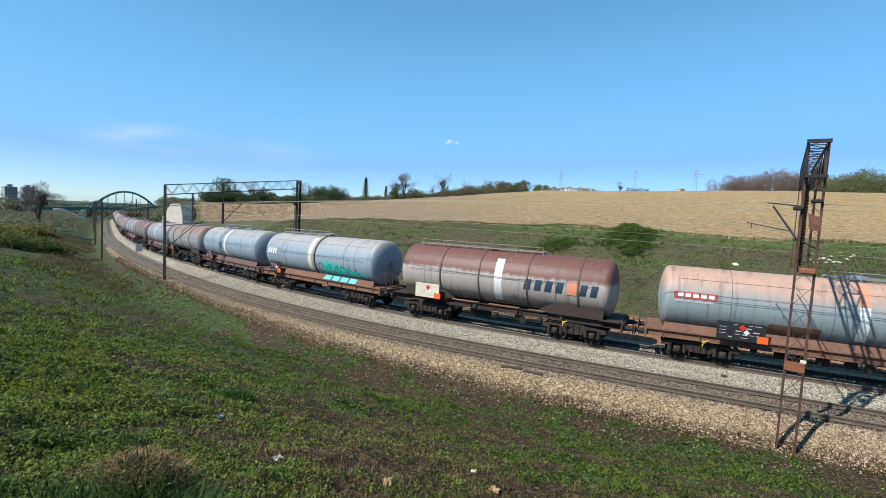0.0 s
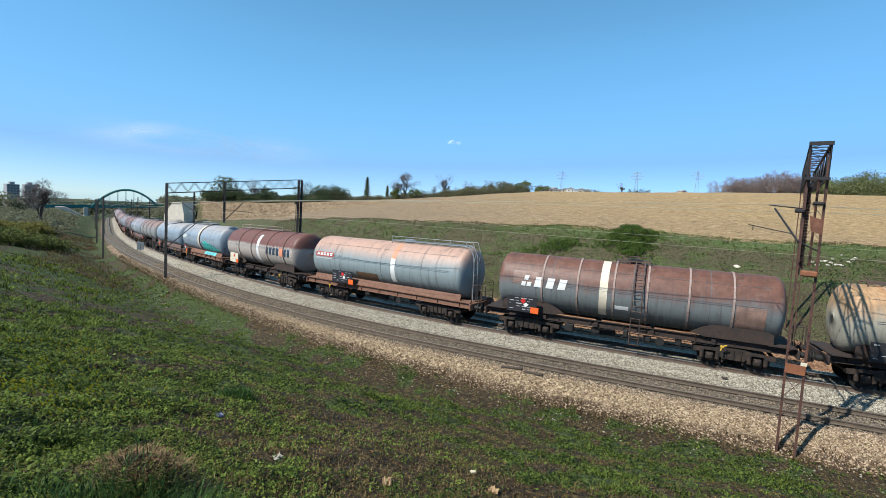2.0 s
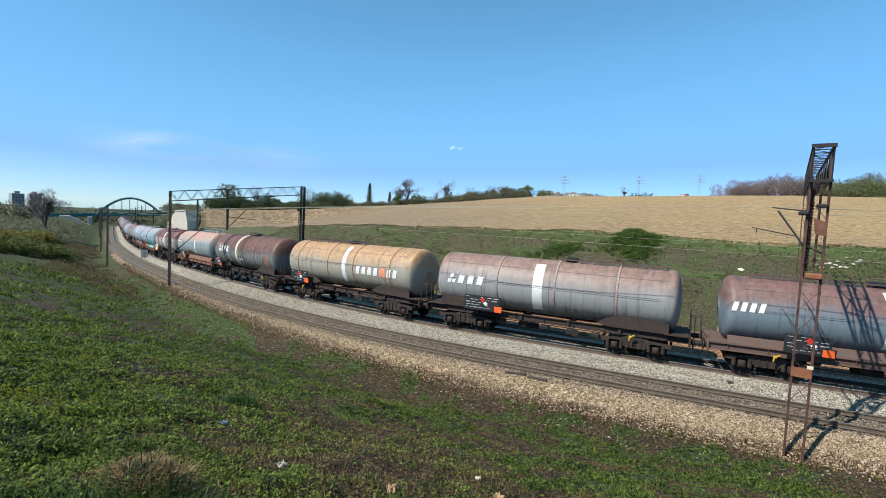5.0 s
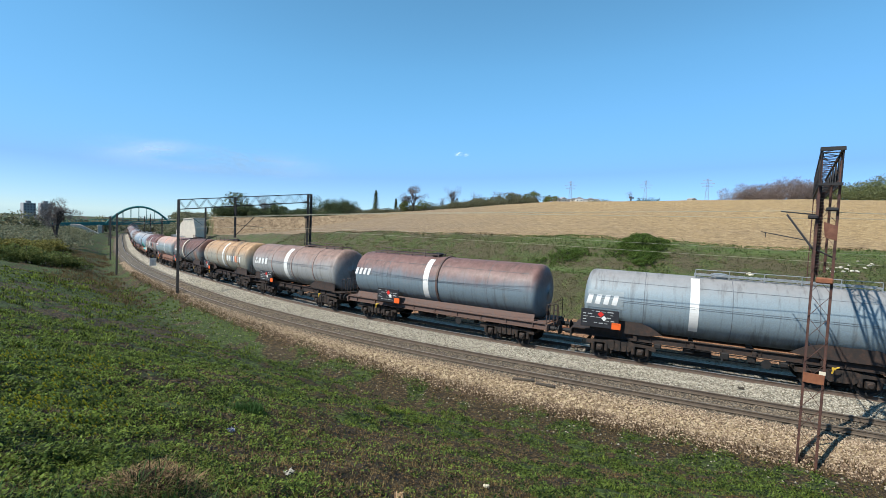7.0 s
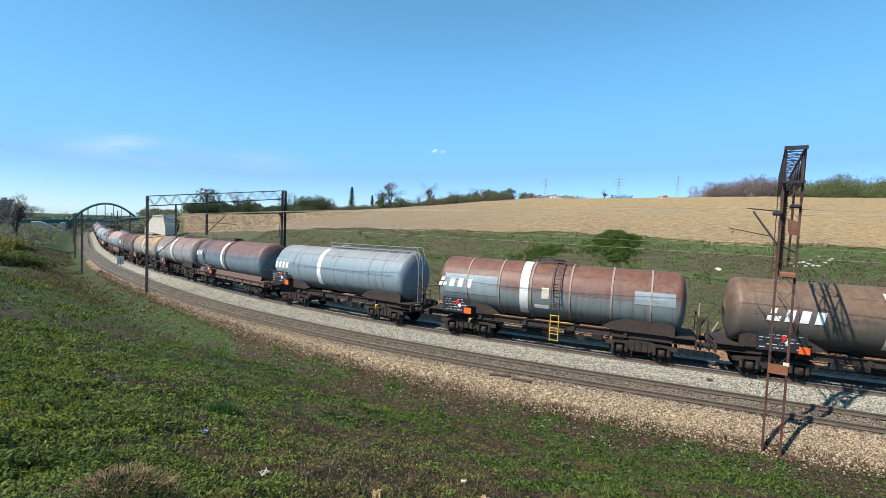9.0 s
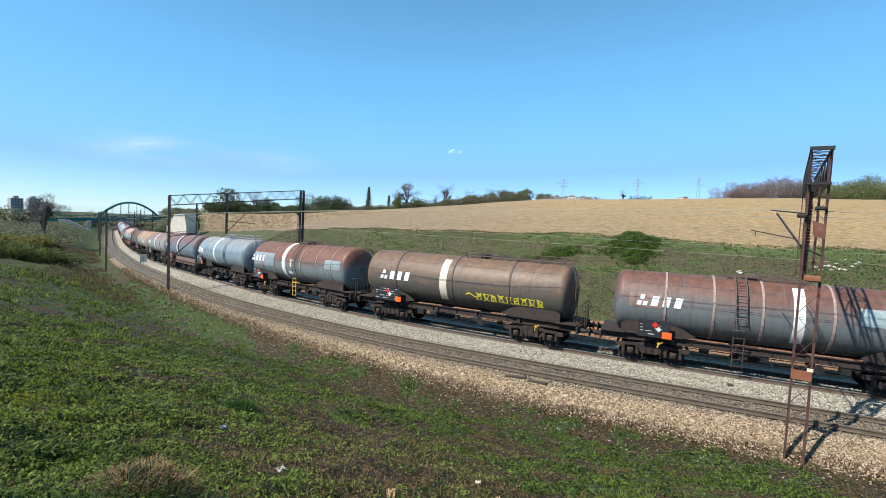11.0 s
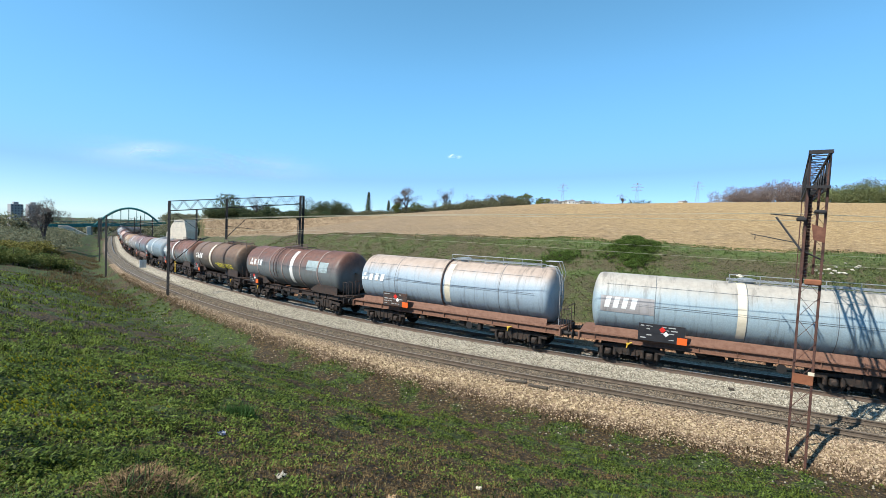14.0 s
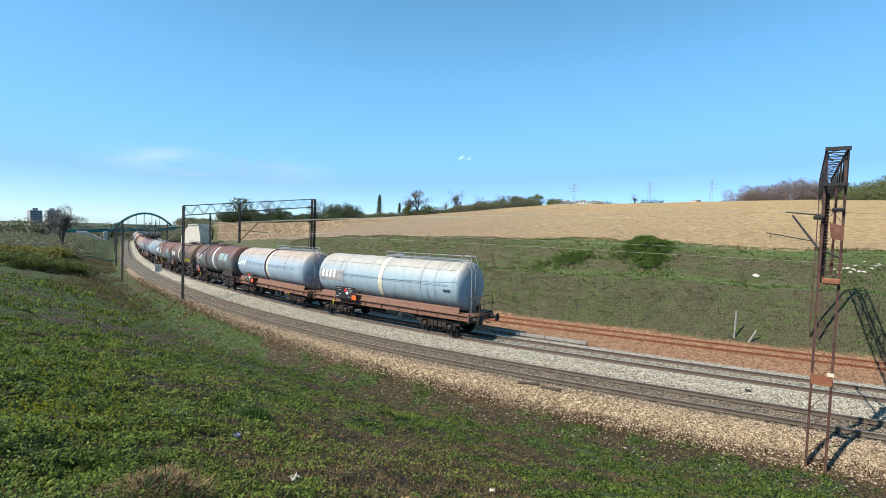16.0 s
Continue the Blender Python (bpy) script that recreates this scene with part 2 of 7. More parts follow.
M_WIRE = plain("copper_wire_pale", (0.42, 0.39, 0.28), 0.5, 0.2, 0.1, 2, 0.0)
M_STEELG = plain("galvanised_steel", (0.36, 0.37, 0.37), 0.45, 0.4, 0.2, 8)
M_GREY = plain("grey_print", (0.42, 0.42, 0.41), 0.6, 0, 0.15, 6)
M_WHITE = plain("white_paint", (0.78, 0.77, 0.73), 0.5, 0, 0.08, 3)
M_CREAM = plain("cream_paint", (0.70, 0.62, 0.47), 0.5, 0, 0.15, 3)
M_PLATE = plain("black_plate", (0.025, 0.025, 0.028), 0.5, 0, 0.3, 4)
M_ORANGE = plain("orange_plate", (0.82, 0.13, 0.02), 0.5, 0, 0.12, 4)
M_RED = plain("red_plate", (0.60, 0.03, 0.02), 0.5, 0, 0.12, 4)
M_YELLOW = plain("yellow_paint", (0.60, 0.38, 0.04), 0.5, 0, 0.12, 4)
M_PEACH = plain("peach_print", (0.75, 0.28, 0.16), 0.5, 0, 0.1, 4)
M_NAVY = plain("navy_print", (0.03, 0.055, 0.085), 0.5, 0, 0.1, 4)
M_TEAL = plain("teal_spray", (0.06, 0.50, 0.42), 0.55, 0, 0.25, 3)
M_TEAL_PALE = plain("pale_teal_spray", (0.16, 0.58, 0.60), 0.55, 0, 0.3, 3)
M_TEAL_DK = plain("dark_teal_spray", (0.02, 0.14, 0.16), 0.55, 0, 0.25, 3)
M_SPRAY_Y = plain("yellow_spray", (0.72, 0.62, 0.04), 0.6, 0, 0.15, 5)
M_BRIDGE = plain("bridge_green_paint", (0.015, 0.14, 0.14), 0.5, 0, 0.15, 1)
M_CONC = plain("pale_concrete", (0.55, 0.50, 0.42), 0.9, 0, 0.15, 1.5)
M_BARK = plain("bark", (0.075, 0.055, 0.045), 0.9, 0, 0.4, 6)
M_TWIG = plain("bare_twigs", (0.080, 0.066, 0.060), 0.9, 0, 0.3, 4)
M_TWIG_PALE = plain("fine_twigs", (0.17, 0.145, 0.13), 0.9, 0, 0.3, 4)
M_TOWER = plain("tower_block_render", (0.32, 0.32, 0.33), 0.8, 0, 0.12, 0.3)
M_GLASS = plain("dark_window", (0.05, 0.06, 0.08), 0.15, 0, 0.3, 0.5, 0)
M_LEAF = leaf_mat("spring_leaf", (0.07, 0.10, 0.025), (0.19, 0.22, 0.07))
M_LEAF_DK = leaf_mat("conifer_leaf", (0.045, 0.068, 0.034), (0.12, 0.155, 0.07))
M_LEAF_BUSH = leaf_mat("bush_leaf", (0.040, 0.080, 0.015), (0.145, 0.22, 0.048))
M_LEAF_WARM = leaf_mat("young_leaf", (0.10, 0.10, 0.024), (0.27, 0.25, 0.07))
# paler leaf tones for the far woods, with distance haze mixed into them
M_LEAF_FAR = leaf_mat("far_wood_leaf", (0.11, 0.12, 0.07), (0.24, 0.245, 0.15))
M_LEAF_BARE = leaf_mat("far_bare_wood", (0.20, 0.17, 0.155), (0.36, 0.305, 0.28))
M_LEAF_CREST = leaf_mat("crest_wood_leaf", (0.12, 0.155, 0.065), (0.27, 0.305, 0.145))
M_GRASS = leaf_mat("grass_blade", (0.010, 0.025, 0.003), (0.170, 0.228, 0.031))
M_FLECK = leaf_mat("weed_leaf", (0.009, 0.022, 0.004), (0.13, 0.185, 0.034))
M_STRAW = leaf_mat("dry_grass", (0.045, 0.036, 0.014), (0.24, 0.185, 0.075))
M_HAY = leaf_mat("matted_hay", (0.045, 0.030, 0.015), (0.36, 0.255, 0.135), 0.8, 0.1)
M_GRASS_COOL = leaf_mat("cool_grass", (0.008, 0.024, 0.006), (0.085, 0.170, 0.046))
M_GRASS_WARM = leaf_mat("half_dry_grass", (0.022, 0.022, 0.005), (0.19, 0.170, 0.040))
M_WEED = leaf_mat("dock_leaf", (0.012, 0.030, 0.004), (0.215, 0.290, 0.050))
M_CLOD = plain("dark_soil", (0.046, 0.030, 0.013), 0.95, 0, 0.5, 3)
# ---------------------------------------------------------------- mesh helpers
def link(name, verts, faces, mat, parent=None, label="", smooth=False, mats=None, idx=None):
    me = bpy.data.meshes.new(name)
    me.from_pydata([tuple(v) for v in verts], [], [tuple(f) for f in faces])
    for m in (mats or [mat]):
        me.materials.append(m)
    if idx is not None:
        me.polygons.foreach_set("material_index", np.asarray(idx, dtype=np.int32))
    if smooth:
        me.polygons.foreach_set("use_smooth", np.ones(len(me.polygons), dtype=bool))
    me.update()
    ob = new(name, me)
    if parent is not None:
        ob.parent = parent
    return tagged(ob, label=label)


class Solid:
    """Collects boxes, tubes, lathes and prisms into one mesh."""
    def __init__(self):
        self.v, self.f = [], []

    def _put(self, vs, fs):
        o = len(self.v)
        self.v += [tuple(p) for p in vs]
        self.f += [tuple(i + o for i in q) for q in fs]
        return self

    def box(self, c, size, m=None, bevel=0.0):
        x, y, z = (s / 2 for s in size)
        b = min(bevel, x * 0.9, y * 0.9, z * 0.9)
        if b <= 0:
            vs = [(sx * x, sy * y, sz * z) for sz in (-1, 1) for sx, sy in ((-1, -1), (1, -1), (1, 1), (-1, 1))]
            fs = [(3, 2, 1, 0), (4, 5, 6, 7), (0, 1, 5, 4), (1, 2, 6, 5), (2, 3, 7, 6), (3, 0, 4, 7)]
        else:
            ring = [(-x + b, -y), (x - b, -y), (x, -y + b), (x, y - b), (x - b, y), (-x + b, y), (-x, y - b), (-x, -y + b)]
            inn = [(-x + b, -y + b), (x - b, -y + b), (x - b, -y + b), (x - b, y - b), (x - b, y - b), (-x + b, y - b), (-x + b, y - b), (-x + b, -y + b)]
            vs = [(*p, -z) for p in inn] + [(*p, -z + b) for p in ring] + [(*p, z - b) for p in ring] + [(*p, z) for p in inn]
            fs = [tuple(range(7, -1, -1)), tuple(range(24, 32))]
            for k in range(3):
                for i in range(8):
                    j = (i + 1) % 8
                    fs.append((k * 8 + i, k * 8 + j, k * 8 + 8 + j, k * 8 + 8 + i))
        vs = [Vector(p) for p in vs]
        if m is not None:
            vs = [m @ p for p in vs]
        return self._put([p + Vector(c) for p in vs], fs)

    def tube(self, a, b, r, n=8, r2=None, caps=True):
        a, b = Vector(a), Vector(b)
        w = (b - a).normalized()
        u = w.orthogonal().normalized()
        t = w.cross(u)
        r2 = r if r2 is None else r2
        vs = [a + (u * math.cos(k * math.tau / n) + t * math.sin(k * math.tau / n)) * r for k in range(n)]
        vs += [b + (u * math.cos(k * math.tau / n) + t * math.sin(k * math.tau / n)) * r2 for k in range(n)]
        fs = [(k, (k + 1) % n, n + (k + 1) % n, n + k) for k in range(n)]
        if caps:
            fs += [tuple(range(n - 1, -1, -1)), tuple(range(n, 2 * n))]
        return self._put(vs, fs)

    def bar(self, a, b, w, h=None):
        """A straight flat bar between two points."""
        a, b = Vector(a), Vector(b)
        h = w if h is None else h
        d = b - a
        q = d.to_track_quat("X", "Z").to_matrix()
        return self.box((a + b) / 2, (d.length, w, h), q)

    def path(self, pts, r, n=6):
        for a, b in zip(pts, pts[1:]):
            self.tube(a, b, r, n)
        return self

    def lathe(self, prof, n=48, axis="X", c=(0, 0, 0)):
        """prof: (along, radius) pairs; turned about the axis."""
        vs, fs = [], []
        for x, r in prof:
            for k in range(n):
                a = math.tau * k / n
                p = (x, r * math.cos(a), r * math.sin(a)) if axis == "X" else ((r * math.cos(a), x, r * math.sin(a)) if axis == "Y" else (r * math.cos(a), r * math.sin(a), x))
                vs.append((p[0] + c[0], p[1] + c[1], p[2] + c[2]))
        for i in range(len(prof) - 1):
            for k in range(n):
                j = (k + 1) % n
                fs.append((i * n + k, i * n + j, (i + 1) * n + j, (i + 1) * n + k))
        fs.append(tuple(range(n)))
        fs.append(tuple((len(prof) - 1) * n + k for k in range(n - 1, -1, -1)))
        return self._put(vs, fs)

    def prism(self, poly, y0, y1):
        """A polygon in x, z drawn out along y."""
        n = len(poly)
        vs = [(x, y0, z) for x, z in poly] + [(x, y1, z) for x, z in poly]
        fs = [tuple(range(n)), tuple(range(2 * n - 1, n - 1, -1))] + [(i, n + i, n + (i + 1) % n, (i + 1) % n) for i in range(n)]
        return self._put(vs, fs)

    def make(self, name, mat, parent=None, label="", smooth=False):
        return link(name, self.v, self.f, mat, parent, label, smooth)


def thing(name, at, label, category, group="", kind="", turn=0.0):
    e = new(name)
    e.empty_display_size = 0.3
    e.matrix_basis = pose(*at, 0, 0, turn)
    return tagged(e, label, category, group, kind)


# ---------------------------------------------------------------- the line
TRACK_FROM = (17.54, 19.278)                       # the centre of the train's track at 0 m
HEAD_AT = (-40, -15, 0, 12, 25, 40, 60, 90, 140, 220, 340)
HEAD = (89.11, 75.32, 64.99, 64.16, 50.55, 42.32, 39.63, 36.49, 33.82, 32.94, 24.05)
RISE_AT = (0, 20, 45, 80, 130, 165, 200, 250, 300, 420)
RISE = (0.08, 0.14, -0.49, -1.69, -2.95, -3.1, -3.4, -4.2, -6.2, -9.0)
STEP = 0.5
TS = np.arange(-90, 460, STEP)


def _line():
    th = np.radians(np.interp(TS, HEAD_AT, HEAD))
    th = np.convolve(np.pad(th, 10, mode="edge"), np.ones(21) / 21, "valid")
    dx, dy = -np.sin(th), np.cos(th)
    x = np.concatenate([[0], np.cumsum((dx[1:] + dx[:-1]) / 2 * STEP)])
    y = np.concatenate([[0], np.cumsum((dy[1:] + dy[:-1]) / 2 * STEP)])
    i0 = int(np.argmin(abs(TS)))
    z = np.interp(TS, RISE_AT, RISE)
    z = np.convolve(np.pad(z, 20, mode="edge"), np.ones(41) / 41, "valid")
    return x - x[i0] + TRACK_FROM[0], y - y[i0] + TRACK_FROM[1], th, z


TX, TY, TH, TZ = _line()


def draw_in(s):
    """The tracks lie a little closer together farther along."""
    return np.interp(s, (40, 95), (1.0, 0.86))


def on_line(s, lat=0.0, z=0.0):
    """The point lat metres to the camera's side of the line, z above its rails."""
    lat = lat * float(draw_in(s))
    x, y, t, h = (float(np.interp(s, TS, a)) for a in (TX, TY, TH, TZ))
    return Vector((x - math.cos(t) * lat, y - math.sin(t) * lat, h + z))


def heading(s):
    return float(np.interp(s, TS, TH))


def place_of(x, y):
    """Along and across the line, for arrays of plan points."""
    x, y = np.asarray(x, float).ravel(), np.asarray(y, float).ravel()
    s, d = np.empty_like(x), np.empty_like(x)
    for i in range(0, len(x), 4000):
        q = (x[i:i + 4000, None] - TX[None]) ** 2 + (y[i:i + 4000, None] - TY[None]) ** 2
        k = q.argmin(1)
        s[i:i + 4000] = TS[k]
        sgn = np.sign((x[i:i + 4000] - TX[k]) * -np.cos(TH[k]) + (y[i:i + 4000] - TY[k]) * -np.sin(TH[k]))
        d[i:i + 4000] = np.sqrt(q[np.arange(len(k)), k]) * np.where(sgn == 0, 1, sgn)
    return s, d / draw_in(s)


PROF_D = (-200, -19.0, -14.5, -13.2, -11.0, -9.2, -8.6, -4.0, -2.6, -1.7, 1.7, 2.5, 2.9, 3.2, 5.4, 5.9, 7.0, 8.6, 12.0, 18.0, 24.7, 32, 60, 400)
PROF_Z = (5.3, 5.3, 2.95, 2.75, 1.35, 0.0, -0.25, -0.30, -0.30, -0.178, -0.178, -0.40, -0.38, -0.31, -0.31, -0.40, -1.0, -1.05, 0.0, 2.3, 4.4, 4.7, 4.8, 3.0)
CREST_AZ = (-60, -38.9, -29.7, -24.4, -18.5, -12.3, -7.1, 2.0, 11.0, 13.1, 18.5, 23.5, 27.9, 32.4, 37.0, 43.8, 70)
CREST_EL = (-0.015, -0.014, -0.010, -0.005, -0.0015, 0.0075, 0.0165, 0.0335, 0.0504, 0.0540, 0.0570, 0.0598, 0.0628, 0.0650, 0.0665, 0.0655, 0.06)
CREST_R = 140.0


def value_noise(x, y, seed=0):
    xi, yi = np.floor(x).astype(np.int64), np.floor(y).astype(np.int64)
    fx, fy = x - xi, y - yi
    fx, fy = fx * fx * (3 - 2 * fx), fy * fy * (3 - 2 * fy)

    def h(a, b):
        n = (a * 374761393 + b * 668265263 + seed * 974634777) & 0x7FFFFFFF
        n = ((n ^ (n >> 13)) * 1274126177) & 0x7FFFFFFF
        return ((n ^ (n >> 16)) & 0xFFFF) / 65535.0
    return (h(xi, yi) * (1 - fx) + h(xi + 1, yi) * fx) * (1 - fy) + (h(xi, yi + 1) * (1 - fx) + h(xi + 1, yi + 1) * fx) * fy


def fbm(x, y, octaves=4, seed=0):
    t, a, s = 0.0, 0.5, 0.0
    for k in range(octaves):
        t, s = t + a * value_noise(x * 2 ** k, y * 2 ** k, seed + k), s + a
        a *= 0.55
    return t / s


MOUND = (-2.02, 3.60)


def turf_cover(x, y, d):
    """How much grass grows: patchy on the slope, thick by the lineside and under the trees to the north."""
    az, r0 = np.degrees(np.arctan2(x, y)), np.hypot(x, y)
    g = 0.60 * fbm(x * 1.3, y * 1.3, 5, 3) + 0.40 * fbm(x * 0.35, y * 0.35, 3, 17)
    want = 0.475 + 0.05 * np.exp(-((d - 9.6) / 1.5) ** 2) + 0.06 * np.clip((-az - 24) / 14, 0, 1) + 0.05 * np.exp(-(r0 / 7.0) ** 2) * (az < -12) + 0.03 * np.exp(-((d - 7.4) / 0.6) ** 2) - 0.07 * np.exp(-((d - 9.0) / 0.5) ** 2) * (az > 8)
    want = want - 0.035 * np.exp(-((az + 5) / 18) ** 2) * np.clip((d - 11) / 3, 0, 1)
    bare = np.exp(-(((x - MOUND[0]) / 0.42) ** 2 + ((y - MOUND[1]) / 0.34) ** 2))
    return np.clip((g - (1 - want)) / 0.12 + 0.5 - bare, 0, 1)


def foot(s):
    """How far from the line the grass begins."""
    return 6.95 - 0.95 * np.interp(s, (10, 42), (0, 1))


def lumps(x, y):
    return (0.16 * np.sin(x * 0.41 + 1.3 * np.sin(y * 0.23)) * np.sin(y * 0.37 + 0.7) + 0.07 * np.sin(x * 1.3 + y * 0.9) * np.sin(y * 1.7 - x * 0.6) + 0.03 * np.sin(x * 3.7 - y * 2.1) * np.sin(y * 4.3 + x * 1.1))


def ground_z(x, y, full=False):
    x, y = np.asarray(x, float).ravel(), np.asarray(y, float).ravel()
    s, d = place_of(x, y)
    r = np.hypot(x, y)
    az = np.degrees(np.arctan2(x, y))
    base = np.interp(d, PROF_D, PROF_Z)
    zt = np.interp(s, TS, TZ)
    # the field behind the bank climbs to a crest and lies level beyond it
    crest = EYE[2] + CREST_R * np.interp(az, CREST_AZ, CREST_EL)
    k = np.clip((-d - 19.0) / (CREST_R - 60.0), 0, 1)
    k = np.where(r > CREST_R, 1.0, k)
    el = np.interp(az, CREST_AZ, CREST_EL)
    far = (np.clip(r, CREST_R, 1000) - CREST_R) * el - 0.006 * (np.clip(r, CREST_R, 1000) - CREST_R) - np.clip(r - CREST_R, 0, 12) * 0.08
    left_far = np.interp(s, (60, 120, 200), (0, 0.55, 1.0))          # the bank dies out along the line
    brink = 5.3 * (1 - 0.5 * left_far) + zt
    climb = np.sin(k * math.pi / 2)
    hill = np.where(r > CREST_R, crest + far, brink + (EYE[2] + r * el - brink) * climb)
    on_field = (d < -19.0) & (y > -20)
    base = np.where(d < -9.2, base * (1 - 0.5 * left_far), base)
    hill = np.where(az < -16, np.minimum(hill, brink + (crest - brink) * k), hill)
    base = np.where((d > 9.0) & (base > 0), base * np.interp(s, (30, 75, 150), (1.0, 0.5, 0.12)), base)
    z = np.where(on_field, hill, base)
    z = z + np.where(on_field, 0, zt)
    rough = np.interp(d, (-40, -19.5, -10, -8.8, -8.4, 7.2, 9.0, 40), (0.35, 1.0, 1.2, 0.4, 0.0, 0.0, 1.0, 1.3))
    z = z + lumps(x, y) * rough * np.interp(r, (3, 8), (0.4, 1.0))
    mound = 0.29 * np.exp(-(((x - MOUND[0]) / 0.27) ** 2 + ((y - MOUND[1]) / 0.24) ** 2) ** 1.5) + 0.10 * np.exp(-(((x - MOUND[0] + 0.3) / 0.22) ** 2 + ((y - MOUND[1] - 0.05) / 0.2) ** 2))
    z = z - np.clip(r - 270, 0, 3000) * 0.016 * np.interp(az, (-24, -15, 120, 180), (1, 0, 0, 1))
    near = np.interp(r, (25, 45), (1, 0)) * np.interp(d, (8.0, 9.5), (0, 1))
    z = z + mound + near * (0.16 * (fbm(x * 1.5, y * 1.5, 3, 51) - 0.5) + 0.07 * (fbm(x * 5.0, y * 5.0, 2, 52) - 0.5))
    if full:
        return z, s, d, np.where(y > -20, np.minimum(-d - 19.2, np.interp(az, (-27, -20), (-2, 60))), -5)
    return z


def make_ground():
    az = np.concatenate([np.linspace(-180, -62, 40), np.linspace(-60, 60, 520), np.linspace(62, 178, 39)])
    rr = np.concatenate([[0.0], np.geomspace(1.2, 60, 260), np.geomspace(61, 200, 90), np.geomspace(210, 4500, 36)])
    A, R = np.meshgrid(np.radians(az), rr)
    x, y = (R * np.sin(A)).ravel(), (R * np.cos(A)).ravel()
    z, s, d, f = ground_z(x, y, True)
    n, m = len(az), len(rr)
    i = np.arange(n)[None, :] + np.arange(m - 1)[:, None] * n
    j = (np.arange(n)[None, :] + 1) % n + np.arange(m - 1)[:, None] * n
    q = np.stack([i, i + n, j + n, j], -1).reshape(-1, 4)
    me = bpy.data.meshes.new("ground")
    me.vertices.add(len(x))
    me.vertices.foreach_set("co", np.stack([x, y, z], -1).ravel())
    me.loops.add(q.size)
    me.loops.foreach_set("vertex_index", q.ravel().astype(np.int32))
    me.polygons.add(len(q))
    me.polygons.foreach_set("loop_start", np.arange(0, q.size, 4, dtype=np.int32))
    for name, v in (("lat", d), ("field", f), ("turf", turf_cover(x, y, d)), ("along", s)):
        me.attributes.new(name, "FLOAT", "POINT").data.foreach_set("value", v.astype(np.float32))
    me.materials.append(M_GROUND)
    me.polygons.foreach_set("use_smooth", np.ones(len(q), dtype=bool))
    me.update(calc_edges=True)
    me.validate()
    ob = new("ground", me)
    return tagged(ob, "spring turf, ballast and a tan ploughed field on a hill", "ground", kind="structure")


make_ground()


# ---------------------------------------------------------------- tracks
RAIL_PROF = [(-0.036, 0.0), (-0.036, -0.04), (-0.012, -0.05), (-0.012, -0.14), (-0.07, -0.155), (-0.07, -0.172), (0.07, -0.172), (0.07, -0.155), (0.012, -0.14), (0.012, -0.05), (0.036, -0.04), (0.036, 0.0)]


def rail(parent, lat, drop, s0, s1, mat, top):
    vs, fs, idx = [], [], []
    ss = np.arange(s0, s1, 1.0)
    n = len(RAIL_PROF)
    for s in ss:
        for a, b in RAIL_PROF:
            vs.append(on_line(s, lat + a, drop + b))
    for i in range(len(ss) - 1):
        for k in range(n):
            j = (k + 1) % n
            fs.append((i * n + k, i * n + j, (i + 1) * n + j, (i + 1) * n + k))
            idx.append(1 if k in (n - 1,) else 0)
    return link("rail", vs, fs, mat, parent, mats=[mat, top], idx=idx)


def sleeper_mesh(mat, w=2.5):
    prof = [(-w / 2, 0.15), (-w / 2, -0.02), (w / 2, -0.02), (w / 2, 0.15)]
    s = Solid()
    s.box((0, 0, 0), (0.26, w, 0.2), bevel=0.03)
    return s.make("sleeper", mat)


def make_track(name, lat, drop, s0, s1, mat, top, sleeper, label, spacing=0.62, gauge=0.75, sink=0.0):
    t = thing(name, (0, 0, 0), label, "track", kind="structure")
    rail(t, lat + gauge, drop, s0, s1, mat, top)
    rail(t, lat - gauge, drop, s0, s1, mat, top)
    first = sleeper_mesh(sleeper)
    k = 0
    for s in np.arange(max(s0, -18), min(s1, 110), spacing):
        ob = first if k == 0 else new("sleeper", first.data)
        ob.parent = t
        p = on_line(s, lat, drop - 0.172 - 0.1 - sink)
        ob.matrix_basis = Matrix.Translation(p) @ Matrix.Rotation(heading(s) + math.pi / 2 + random.uniform(-0.006, 0.006), 4, "Z")
        k += 1
    return t


make_track("railway_track", 0.0, 0.0, -85, 450, M_RAIL, M_RAIL_TOP, M_SLEEPER, "busy track with worn bright rails on pale ballast")
make_track("railway_track", 4.3, -0.09, -85, 450, M_RAIL_DULL, M_RAIL_WORN, M_SLEEPER_OLD, "oil-darkened track with dull rails on dirty ballast", sink=0.085)
make_track("rusty_siding", -6.5, -0.14, -60, 70, M_RUST_RAIL, M_RUST_RAIL, M_SLEEPER_OLD, "disused siding with rust-red rails sunk in red grit", sink=0.03)
# ---------------------------------------------------------------- tank wagons
# Wagon space: x ahead along the line, y to the camera's side, z up from the rail heads.
AXIS_Z, SHELL_R = 2.72, 1.42


def on_shell(x, ang, r=SHELL_R):
    """A point of the shell: ang degrees up from the side that faces the camera."""
    return (x, r * math.cos(radians(ang)), AXIS_Z + r * math.sin(radians(ang)))


